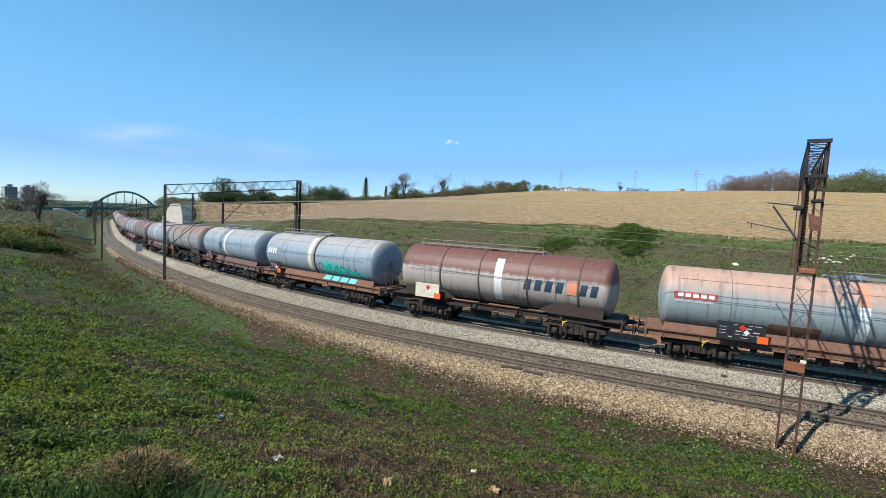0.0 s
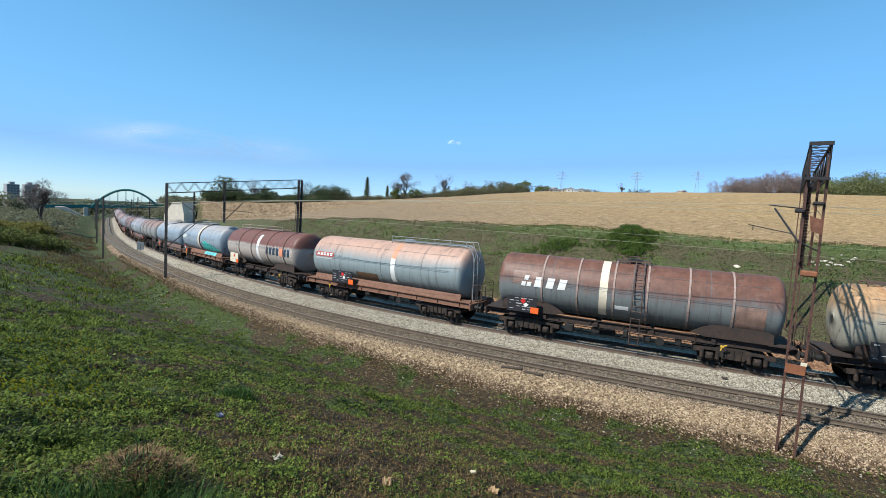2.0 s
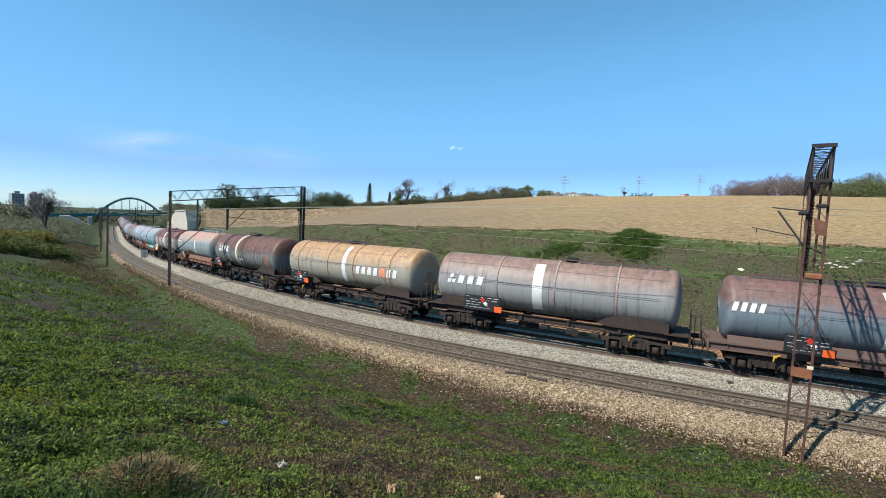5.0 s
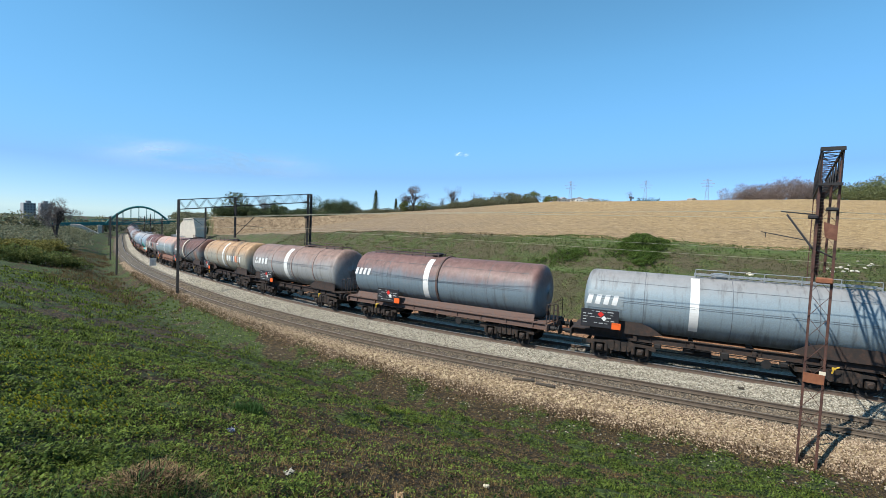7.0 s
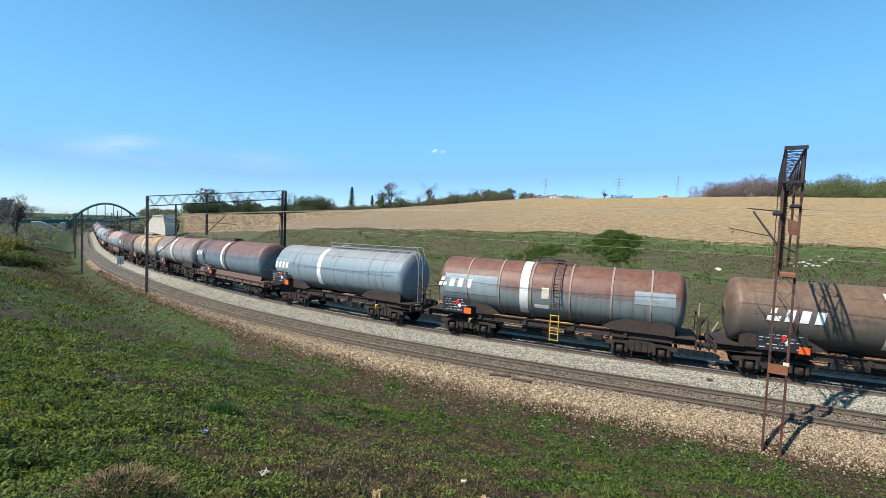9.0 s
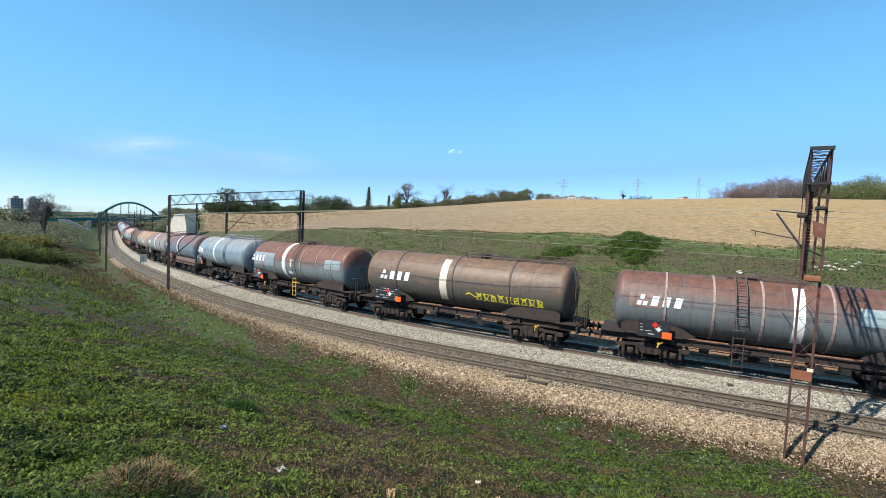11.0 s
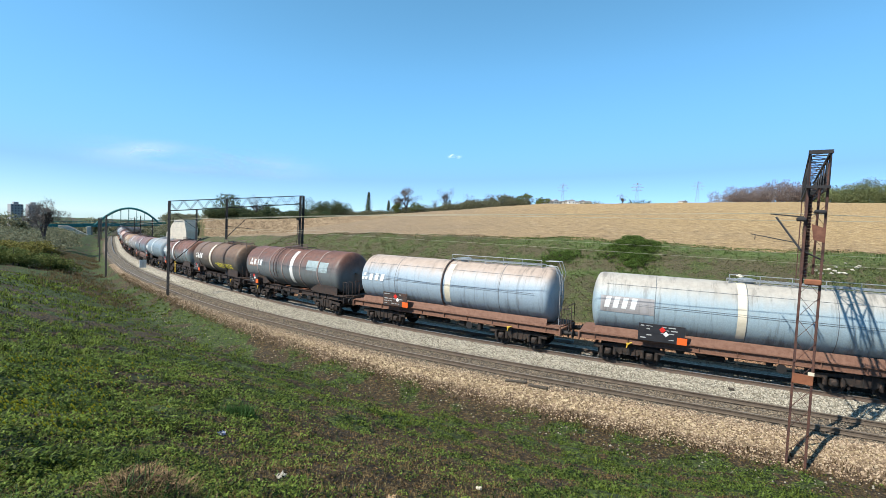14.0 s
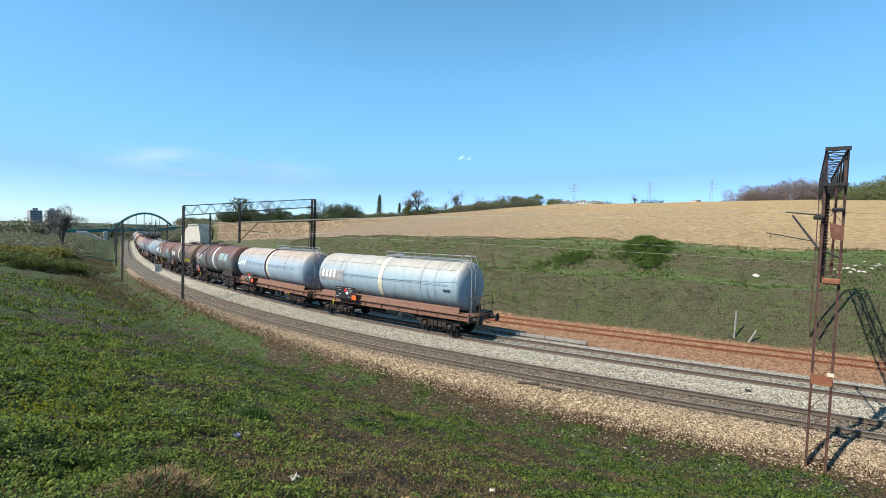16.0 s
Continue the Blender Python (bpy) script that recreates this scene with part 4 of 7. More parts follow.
def make_train():
    # the last wagon: pale blue
    w = tank_wagon("a", "pale blue tank wagon, clean, with white stripe and black boards", 12.3, M_FRAME_RED, True, "trough", seed=1)
    shell_patch("logo_panel", 5.65, 3.35, -12, 18, PAINT["gg"], w, label="grey-brown logo panel")
    wordmark(w, 4.75, 6, 1.5, 0.50, M_WHITE, 4, False)
    stripe(w, -0.05, 0.33, M_CREAM, -40, 80)
    data_plate(w, 3.0, 1.9, M_PLATE, rng=random.Random(3))
    walkway(w, 0.4, -5.4, M_STEELG)
    manhole(w, -0.3, M_STEELG)
    end_ladder(w, -6.28, M_STEELG, -1)
    end_rails(w, -6.5, M_FRAME_DK)
    shell_patch("lettering_bars", -4.95, -5.45, -10, -4, M_NAVY, w)
    TRAIN.append((w, -135.6))
    # grey wagon with rusty crown
    w = tank_wagon("b", "grey-blue tank wagon with rust-tinged crown and a white logo", 12.3, M_FRAME_RED, True, "trough", seed=2)
    wordmark(w, 4.9, 6, 1.8, 0.42, M_WHITE, 3, True)
    stripe(w, -0.25, 0.33, M_CREAM, -35, 60)
    Solid().path([on_shell(0.1, a, SHELL_R + 0.05) for a in range(-45, 90, 12)], 0.05, 8).make("vent_pipe", M_HOOP_DK, w)
    Solid().path([on_shell(0.1, -45, SHELL_R + 0.05), on_shell(-0.5, -48, SHELL_R + 0.07), on_shell(-0.9, -56, SHELL_R + 0.07)], 0.05, 8).make("vent_pipe", M_HOOP_DK, w)
    data_plate(w, 3.2, 1.7, M_FRAME_DK, orange=0, rng=random.Random(4))
    walkway(w, 0.1, -5.2, M_STEELG)
    manhole(w, -0.6, M_STEELG)
    end_ladder(w, -6.28, M_STEELG, -1)
    end_rails(w, -6.5, M_FRAME_DK)
    TRAIN.append((w, -121.75))
    # maroon wagon with pale squares
    w = tank_wagon("c", "dark maroon hooped tank wagon with pale blue patches and side ladder", 12.9, M_FRAME_BR, False, "gusset", seed=3)
    for x in (4.2, 2.3, 0.5, -1.9, -4.1):
        hoop(w, x, M_HOOP, 0.09)
    wordmark(w, 4.4, 8, 2.0, 0.45, M_WHITE, 3, True)
    shell_patch("logo_panel", 5.7, 4.35, -5, 22, PAINT["x"], w)
    stripe(w, -0.75, 0.40, M_WHITE, -45, 60)
    shell_patch("repaint_patch", -2.7, -4.0, 2, 30, M_PALE, w, label="pale blue-grey repaint square")
    shell_patch("repaint_patch", -4.2, -5.2, 0, 28, M_PALE, w)
    side_ladder(w, 1.3, M_HOOP_DK, M_FRAME_DK)
    data_plate(w, 4.6, 1.3, M_PLATE, rng=random.Random(5))
    walkway(w, 1.8, -1.2, M_HOOP_DK)
    manhole(w, 0.8, M_HOOP_DK)
    end_rails(w, -6.6, M_FRAME_DK)
    TRAIN.append((w, -107.6))
    # umber wagon with yellow spray
    w = tank_wagon("y", "dull brown tank wagon with yellow graffiti scrawl along its side", 12.6, M_FRAME_BR, False, "gusset", seed=4)
    for x in (3.9, 0.15, -3.2):
        hoop(w, x, M_HOOP_DK, 0.09)
    wordmark(w, 3.9, 3, 2.2, 0.5, M_WHITE, 3, True)
    stripe(w, 0.7, 0.45, M_CREAM, -45, 58)
    for k in range(9):
        x = -1.5 - k * 0.42
        pts = [(x + 0.18 * math.sin(i * 1.9 + k), -24 + 9 * math.sin(i * 1.3 + k * 2.1)) for i in range(8)]
        spray_line("graffiti_stroke", pts, 0.07, M_SPRAY_Y, w)
    spray_line("graffiti_stroke", [(-0.7 - i * 0.12, -22 + 4 * math.sin(i * 0.9)) for i in range(9)], 0.07, M_SPRAY_Y, w)
    data_plate(w, 4.4, 1.8, M_PLATE, rng=random.Random(6))
    walkway(w, -0.2, -5.6, M_HOOP_DK)
    manhole(w, -1.2, M_DARK)
    end_rails(w, -6.6, M_FRAME_DK)
    end_ladder(w, -6.4, M_HOOP_DK, -1)
    TRAIN.append((w, -93.1))
    # maroon and teal wagon with many hoops
    w = tank_wagon("r", "rust-maroon hooped tank wagon fading to teal with yellow steps", 12.2, M_FRAME_BR, False, "gusset", seed=5)
    for x in (4.3, 2.55, 0.9, -1.0, -2.9, -4.6):
        hoop(w, x, M_HOOP, 0.08)
    wordmark(w, 4.9, 6, 2.0, 0.45, M_WHITE, 3, True)
    shell_patch("logo_panel", 5.55, 2.65, -16, 25, M_PALE_DK, w)
    stripe(w, 1.25, 0.42, M_WHITE, -52, 86)
    shell_patch("repaint_patch", -3.9, -5.6, -2, 22, M_PALE_DK, w)
    side_ladder(w, -0.35, M_HOOP_DK, M_YELLOW)
    shell_patch("lettering_bars", 0.7, 0.0, -32, -24, M_WHITE, w)
    shell_patch("cream_label", 0.35, 0.0, -10, 12, M_CREAM, w)
    data_plate(w, 4.8, 1.5, M_PLATE, rng=random.Random(7))
    walkway(w, 0.7, -1.1, M_HOOP_DK)
    manhole(w, -0.2, M_DARK)
    end_rails(w, -6.5, M_FRAME_DK)
    TRAIN.append((w, -79.2))
    # steel blue wagon
    w = tank_wagon("g1", "steel-blue tank wagon with white stripe and grey logo panel", 12.0, M_FRAME_BR, False, "gusset", seed=6)
    shell_patch("logo_panel", 5.7, 4.1, -12, 22, M_PALE_DK, w)
    wordmark(w, 5.0, 4, 1.5, 0.44, M_WHITE, 4, False)
    stripe(w, 1.2, 0.36, M_WHITE, -42, 70)
    data_plate(w, 5.1, 1.7, M_PLATE, z0=1.5, z1=2.35, rng=random.Random(8))
    walkway(w, 1.2, -5.4, M_STEELG)
    manhole(w, 0.2, M_STEELG)
    end_ladder(w, -6.36, M_STEELG, -1)
    end_rails(w, -6.55, M_FRAME_DK)
    TRAIN.append((w, -65.4))
    # blue and umber wagon
    w = tank_wagon("g2", "brown-crowned blue-grey tank wagon with a dark belt and white stripe", 12.5, M_FRAME_MID, True, "trough", seed=7)
    wordmark(w, 5.3, 10, 1.3, 0.40, M_WHITE, 4, False)
    stripe(w, 0.55, 0.36, M_WHITE, -40, 62)
    hoop(w, -0.2, M_HOOP_DK, 0.12, SHELL_R + 0.06)
    data_plate(w, 3.2, 1.6, M_PLATE, rng=random.Random(9))
    walkway(w, 5.2, 0.4, M_HOOP_DK)
    manhole(w, 0.7, M_DARK)
    end_rails(w, -6.55, M_FRAME_DK)
    TRAIN.append((w, -51.35))
    # mauve wagon
    w = tank_wagon("x", "mauve-grey tank wagon with rusty hoops and broad white stripe", 12.3, M_FRAME_BR, False, "gusset", seed=8)
    for x in (2.5, -0.5, -3.4):
        hoop(w, x, M_HOOP, 0.09)
    wordmark(w, 4.2, 4, 2.2, 0.46, M_WHITE, 3, True)
    stripe(w, 0.35, 0.50, M_WHITE, -48, 58)
    data_plate(w, 3.2, 2.0, M_PLATE, rng=random.Random(10))
    walkway(w, -0.6, -5.4, M_HOOP_DK)
    manhole(w, -1.0, M_DARK)
    end_rails(w, -6.5, M_FRAME_DK)
    TRAIN.append((w, -37.5))
    # ochre wagon
    w = tank_wagon("s", "ochre rust-streaked tank wagon with white stripe and pale wordmark", 12.2, M_FRAME_BR, False, "gusset", seed=9)
    for x in (4.7, 1.5, -1.0, -4.2):
        hoop(w, x, M_HOOP_OCHRE, 0.08)
    stripe(w, -0.15, 0.36, M_WHITE, -42, 62)
    wordmark(w, -2.35, -4, 2.1, 0.48, M_WHITE, 4, False)
    shell_patch("logo_dot", -3.45, -3.90, -15, 7, M_PEACH, w, SHELL_R + 0.020)
    wordmark(w, -4.50, -4, 1.0, 0.48, M_WHITE, 2, False)
    data_plate(w, 4.4, 1.9, M_PLATE, rng=random.Random(11))
    walkway(w, 5.2, -1.0, M_HOOP_DK)
    manhole(w, 0.4, M_DARK)
    end_rails(w, -6.5, M_FRAME_DK)
    TRAIN.append((w, -24.15))
    # brown and teal wagon
    w = tank_wagon("v", "dark brown hooped tank wagon with black side ladder and white logo", 12.7, M_FRAME_BR, False, "gusset", seed=10)
    for x in (3.9, 2.2, 0.55, -0.9, -2.6, -4.3):
        hoop(w, x, M_HOOP, 0.08)
    wordmark(w, 3.75, 6, 2.4, 0.5, M_WHITE, 3, True)
    shell_patch("logo_panel", 5.4, 4.1, 0, 26, PAINT["x"], w)
    stripe(w, 1.0, 0.36, M_CREAM, -52, 80)
    side_ladder(w, -0.5, M_HOOP_DK, M_FRAME_DK)
    shell_patch("lettering_bars", 0.45, -0.15, -30, -22, M_WHITE, w)
    shell_patch("faded_panel", -4.4, -5.5, -38, 5, PAINT["x"], w)
    data_plate(w, 4.8, 1.5, M_PLATE, rng=random.Random(12))
    walkway(w, 0.6, -0.9, M_HOOP_DK)
    manhole(w, -0.2, M_DARK)
    end_rails(w, -6.5, M_FRAME_DK)
    TRAIN.append((w, -10.0))
    # salmon wagon
    w = tank_wagon("n", "grey tank wagon with salmon-pink faded crown and red nameplate", 12.3, M_FRAME_RED, True, "trough", seed=11)
    shell_patch("nameplate", 5.55, 3.85, 5, 17, M_BRICK, w, label="red nameplate with pale bars")
    for i in range(5):
        shell_patch("nameplate_bar", 5.4 - i * 0.3, 5.18 - i * 0.3, 8, 15, M_WHITE, w, SHELL_R + 0.022)
    shell_patch("white_label", 5.5, 4.0, -1, 3, M_GREY, w)
    stripe(w, -1.2, 0.34, M_WHITE, -40, 20)
    shell_patch("rust_stripe", -1.03, -1.37, 20, 66, M_PEACH, w)
    shell_patch("grime_patch", 1.9, 0.1, -46, -24, PAINT["y"], w)
    data_plate(w, 2.9, 1.8, M_PLATE, rng=random.Random(13))
    walkway(w, -0.2, -5.6, M_STEELG)
    manhole(w, -1.3, M_STEELG)
    end_ladder(w, -6.28, M_STEELG, -1)
    end_rails(w, -6.5, M_FRAME_DK)
    TRAIN.append((w, 3.95))
    # oxblood wagon
    w = tank_wagon("w", "oxblood tank wagon with pale lower side and dark wordmark", 11.9, M_FRAME_BR, False, "gusset", seed=12)
    for x in (3.2, 0.9, -1.75, -4.3):
        hoop(w, x, M_HOOP_DK, 0.07)
    stripe(w, -0.2, 0.42, M_WHITE, -50, 48)
    wordmark(w, -2.65, -2, 2.15, 0.52, M_NAVY, 4, False)
    shell_patch("logo_dot", -3.78, -4.24, -14, 10, M_PEACH, w, SHELL_R + 0.020)
    wordmark(w, -4.85, -2, 1.0, 0.52, M_NAVY, 2, False)
    data_plate(w, 3.9, 1.5, M_CREAM, rng=random.Random(14))
    walkway(w, 5.0, -2.2, M_HOOP)
    manhole(w, 0.6, M_HOOP_DK)
    TRAIN.append((w, 17.8))
    # grey wagon with teal spray
    w = tank_wagon("gg", "grey-blue tank wagon sprayed with teal graffiti near one end", 12.3, M_FRAME_RED, True, "trough", seed=13)
    shell_patch("logo_panel", 5.6, 4.2, -5, 18, M_PALE_DK, w)
    wordmark(w, 4.9, 6, 1.2, 0.4, M_WHITE, 4, False)
    stripe(w, 0.3, 0.40, M_CREAM, -40, 62)
    hoop(w, -0.25, M_HOOP_DK, 0.12, SHELL_R + 0.06)
    for k in range(5):
        x = -0.9 - k * 0.86
        shell_patch("graffiti_fill", x, x - 0.95, -46 + k, -5 - 6 * k, M_TEAL, w, SHELL_R + 0.009, slant=-0.3)
    for k in range(6):
        spray_line("graffiti_stroke", [(-0.9 - k * 0.75 - 0.32 * math.cos(i * 0.8), -27 - k + 15 * math.sin(i * 0.8 + k)) for i in range(9)], 0.06, M_TEAL_DK, w, SHELL_R + 0.014)
    for k in range(4):
        a, b = -1.0 - k * 0.85, -1.0 - k * 0.85 - 0.70
        q = [(a, 1.185, 1.33), (b, 1.185, 1.33), (b - 0.15, 1.085, 1.62), (a - 0.15, 1.085, 1.62)]
        Solid()._put(q + [(x, y - 0.008, z) for x, y, z in q], [(0, 1, 2, 3), (7, 6, 5, 4), (0, 4, 5, 1), (1, 5, 6, 2), (2, 6, 7, 3), (3, 7, 4, 0)]).make("graffiti_fill", M_TEAL_PALE, w)
    data_plate(w, 4.4, 1.3, M_PLATE, rng=random.Random(15))
    walkway(w, 5.0, -0.5, M_STEELG)
    manhole(w, 0.0, M_STEELG)
    end_rails(w, -6.5, M_FRAME_DK)
    TRAIN.append((w, 31.45))
    far = [("gg", "pale grey-blue tank wagon with a narrow dark streak", 45.2, 1), ("x", "mauve-grey tank wagon with a thin white mark", 59.0, 0), ("u", "light grey tank wagon with white band", 72.8, 1), ("k", "brown-grey tank wagon with banded shell", 87.8, 0),
           ("u", "grey tank wagon, distant and dusty", 101.9, 0), ("k", "brown tank wagon, distant and dusty", 116.0, 1), ("x", "mauve tank wagon, distant and dusty", 130.1, 0), ("k", "rust-brown tank wagon in the distance", 144.2, 1), ("u", "grey tank wagon in the distance", 158.3, 1), ("k", "brown tank wagon near the bridge", 172.4, 0), ("x", "mauve-grey tank wagon near the bridge", 186.5, 1), ("k", "dark tank wagon by the bridge", 200.6, 0)]
    for i, (k, label, at, band) in enumerate(far):
        w = tank_wagon(k, label, 12.3, M_FRAME_MID if i % 2 == 0 else M_FRAME_BR, i % 2 == 0, "trough" if i % 2 == 0 else "gusset", far=i > 3, seed=20 + i)
        if band:
            stripe(w, 0.3, 0.36, M_WHITE, -42, 62)
        else:
            for x in (3.4, 0.2, -3.0):
                hoop(w, x, M_HOOP_DK, 0.09)
        data_plate(w, 3.8, 1.4, M_PLATE, rng=random.Random(30 + i))
        walkway(w, 3.0, -3.0, M_STEELG)
        manhole(w, 0.0, M_DARK)
        TRAIN.append((w, at))


M_PALE = plain("repaint_pale", (0.30, 0.36, 0.36), 0.55, 0, 0.25, 4)
M_PALE_DK = plain("dull_repaint", (0.26, 0.30, 0.31), 0.55, 0, 0.2, 2)
M_BRICK = plain("brick_red_paint", (0.42, 0.07, 0.045), 0.5, 0, 0.15, 4)
make_train()


def run(t):
    """How far the train has gone at t seconds; it slows a little."""
    return 10.073 * t - 0.0394 * (t - 8) ** 2 + 0.00081 * (t - 8) ** 3


def wagon_pose(s):
    a, b = on_line(s + 4.2), on_line(s - 4.2)
    d = a - b
    return Matrix.Translation((a + b) / 2) @ d.to_track_quat("X", "Z").to_matrix().to_4x4()


# ---------------------------------------------------------------- masts, gantry and wires
def gz(x, y):
    return float(ground_z([x], [y])[0])


def lattice(s, base, top, w0, w1, turn, bays, leg=0.05, brace=0.022, faces=4):
    """A braced tower of four angle legs between two heights."""
    b, t = Vector(base), Vector(top)
    rot = Matrix.Rotation(radians(turn), 3, "Z")

    def corner(k, f):
        w = (w0 + (w1 - w0) * f) / 2
        return b + (t - b) * f + rot @ Vector(((-1, 1, 1, -1)[k] * w, (-1, -1, 1, 1)[k] * w, 0))
    for k in range(4):
        s.bar(corner(k, 0), corner(k, 1), leg, leg)
    for i in range(bays):
        f0, f1 = i / bays, (i + 1) / bays
        for k in range(faces):
            j = (k + 1) % 4
            a, c = (k, j) if i % 2 == 0 else (j, k)
            s.bar(corner(a, f0), corner(c, f1), brace, brace)
            if i % 3 == 0:
                s.bar(corner(k, f0), corner(j, f0), brace, brace)


def end_gantry():
    """A portal seen almost end-on: a laced post by the ballast, another at the cutting's foot, a box girder between them."""
    near, far_p = Vector((11.66, 14.40, 0)), Vector((21.98, 27.90, 0))
    z0, zf = gz(near.x, near.y), gz(far_p.x, far_p.y)
    t = thing("catenary_gantry", (near.x, near.y, z0), "rusty lattice portal gantry with tension weights at the lineside", "gantry", "catenary masts")
    g = (far_p - near).normalized()
    w = Vector((g.y, -g.x, 0))
    up = Vector((0, 0, 1))
    top_n, top_f = 8.86 - z0, 9.62 - z0
    depth = 1.04
    span = (far_p - near).length

    def post(foot, low, high, half, leg, lace, bays):
        for e in (-1, 1):
            a, b = foot + w * e * half + up * low, foot + w * e * half + up * high
            s = Solid()
            q = Matrix((g, w, up)).transposed()
            s.box((a + b) / 2, (0.16, 0.012, (b - a).length), q)
            for o in (-0.074, 0.074):
                s.box((a + b) / 2 - w * e * leg * 0.5 + g * o, (0.012, leg, (b - a).length), q)
            s.make("leg", M_MAST_RUST, t)
        for o in (-0.085, 0.085):
            for i in range(bays):
                e = 1 if (i + (o > 0)) % 2 else -1
                a = foot - w * e * half + up * (low + (high - low) * i / bays) + g * o
                b = foot + w * e * half + up * (low + (high - low) * (i + 1) / bays) + g * o
                Solid().bar(a, b, lace, 0.012).make("lacing_bar", M_MAST_RUST, t)
    post(Vector(), -0.3, top_n - 0.1, 0.265, 0.060, 0.036, 14)
    post(far_p - near, zf - z0 - 0.3, top_f - 0.3, 0.24, 0.045, 0.030, 13)
    # the box girder, bay by bay
    bays, half = 15, 0.25
    p0, p1 = up * top_n - g * 0.25, g * span + up * top_f + g * 0.25
    lo = -up * depth
    for e in (-1, 1):
        o = w * e * half
        for k, d in (("top_chord", Vector()), ("bottom_chord", lo)):
            Solid().bar(p0 + o + d, p1 + o + d, 0.07, 0.075).make(k, M_MAST, t)
        for i in range(bays):
            a, b = p0.lerp(p1, i / bays) + o, p0.lerp(p1, (i + 1) / bays) + o
            Solid().bar(a + (lo if i % 2 else Vector()), b + (Vector() if i % 2 else lo), 0.045, 0.016).make("diagonal", M_MAST, t)
            if i % 2 == 0:
                Solid().bar(a, a + lo, 0.04, 0.016).make("upright", M_MAST, t)
    for i in range(bays + 1):
        a = p0.lerp(p1, i / bays)
        for d in (Vector(), lo):
            Solid().bar(a - w * half + d, a + w * half + d, 0.045, 0.03).make("cross_bar", M_MAST, t)
            if i < bays:
                b = p0.lerp(p1, (i + 1) / bays)
                e = half if i % 2 else -half
                Solid().bar(a - w * e + d, b + w * e + d, 0.04, 0.012).make("top_lacing", M_MAST, t)
    for d, th in ((Vector(), 0.11), (lo, 0.08)):
        Solid().bar(p0 - w * (half + 0.05) + d, p0 + w * (half + 0.05) + d, 0.10, th).make("end_plate", M_MAST, t)
    # tension weights along the inner leg, with their rod and guide
    c = -w * 0.19 + g * 0.20
    zz = top_n - 1.25
    rngw = random.Random(2)
    while zz > top_n - 3.75:
        part_of("weight", "tension_weight", t, lambda: Solid().lathe([(-0.085, 0.075), (-0.075, 0.10), (-0.01, 0.10), (0, 0.075)], 12, "Z").make("tension_weight", M_MAST_RUST), Matrix.Translation(c + up * zz + w * rngw.uniform(-0.01, 0.01)))
        zz -= 0.095
    Solid().tube(c + up * (top_n - 4.0), c + up * (top_n - 0.9), 0.024, 6).make("weight_rod", M_MAST, t)
    Solid().bar(w * 0.05 + g * 0.3 + up * (top_n - 3.7), w * 0.05 + g * 0.3 + up * (top_n - 1.0), 0.07, 0.03).make("guide_rail", M_MAST_RUST, t)
    for z, o, size, m in ((top_n - 1.78, 0.10, (0.26, 0.30, 0.11), M_MAST), (top_n - 2.02, -0.34, (0.26, 0.26, 0.12), M_MAST), (top_n - 3.92, 0.06, (0.30, 0.42, 0.17), M_RUST_RAIL)):
        Solid().box(w * o - g * 0.1 + up * z, size, Matrix((g, w, up)).transposed(), bevel=0.03).make("bracket_box", m, t)
    poly = Solid()
    q = [w * -0.08 + up * (top_n - 2.15), w * 0.27 + up * (top_n - 2.28), w * 0.27 + up * (top_n - 2.72), w * -0.02 + up * (top_n - 2.62)]
    poly._put([v - g * 0.12 for v in q] + [v - g * 0.10 for v in q], [(0, 1, 2, 3), (7, 6, 5, 4), (0, 4, 5, 1), (1, 5, 6, 2), (2, 6, 7, 3), (3, 7, 4, 0)])
    poly.make("gusset_plate", M_RUST, t, "rust-brown gusset plate")
    Solid().box(-g * 0.10 + up * 2.78, (0.03, 0.52, 0.30), Matrix((g, w, up)).transposed()).make("sign_panel", M_RUST_RAIL, t, "rust-red steel panel")
    Solid().box(-g * 0.10 + w * 0.20 + up * 2.98, (0.03, 0.16, 0.10), Matrix((g, w, up)).transposed()).make("sign_panel", M_CREAM, t, "small pale plate")
    # cantilever over the nearer track
    tip = Vector((12.28 - near.x, 17.05 - near.y, 7.10 - z0))
    foot = -w * 0.30 + up * (5.90 - z0)
    Solid().tube(foot, tip.lerp(foot, 0.10), 0.032, 8).make("cantilever_strut", M_MAST, t)
    Solid().tube(foot, w * 0.30 + up * (5.60 - z0), 0.026, 8).make("strut_seat", M_MAST, t)
    a = Solid()
    root = -w * 0.30 + up * (6.92 - z0)
    a.tube(tip + (tip - root) * 0.14, root, 0.020, 8)
    for k in range(5):
        a.lathe([(-0.012, 0.055), (0.012, 0.055)], 10, "Z", tuple(root.lerp(tip, 0.10 + k * 0.045)))
    a.make("top_tie", M_MAST, t)
    a = Solid()
    v = Vector((11.85 - near.x, 17.35 - near.y, 6.34 - z0))
    r2 = -w * 0.32 + up * (6.10 - z0)
    a.tube(v + (v - r2) * 0.12, v.lerp(r2, 0.86), 0.016, 8)
    a.tube(v, v - up * 0.18, 0.013, 6)
    a.make("registration_arm", M_MAST, t)
    return t


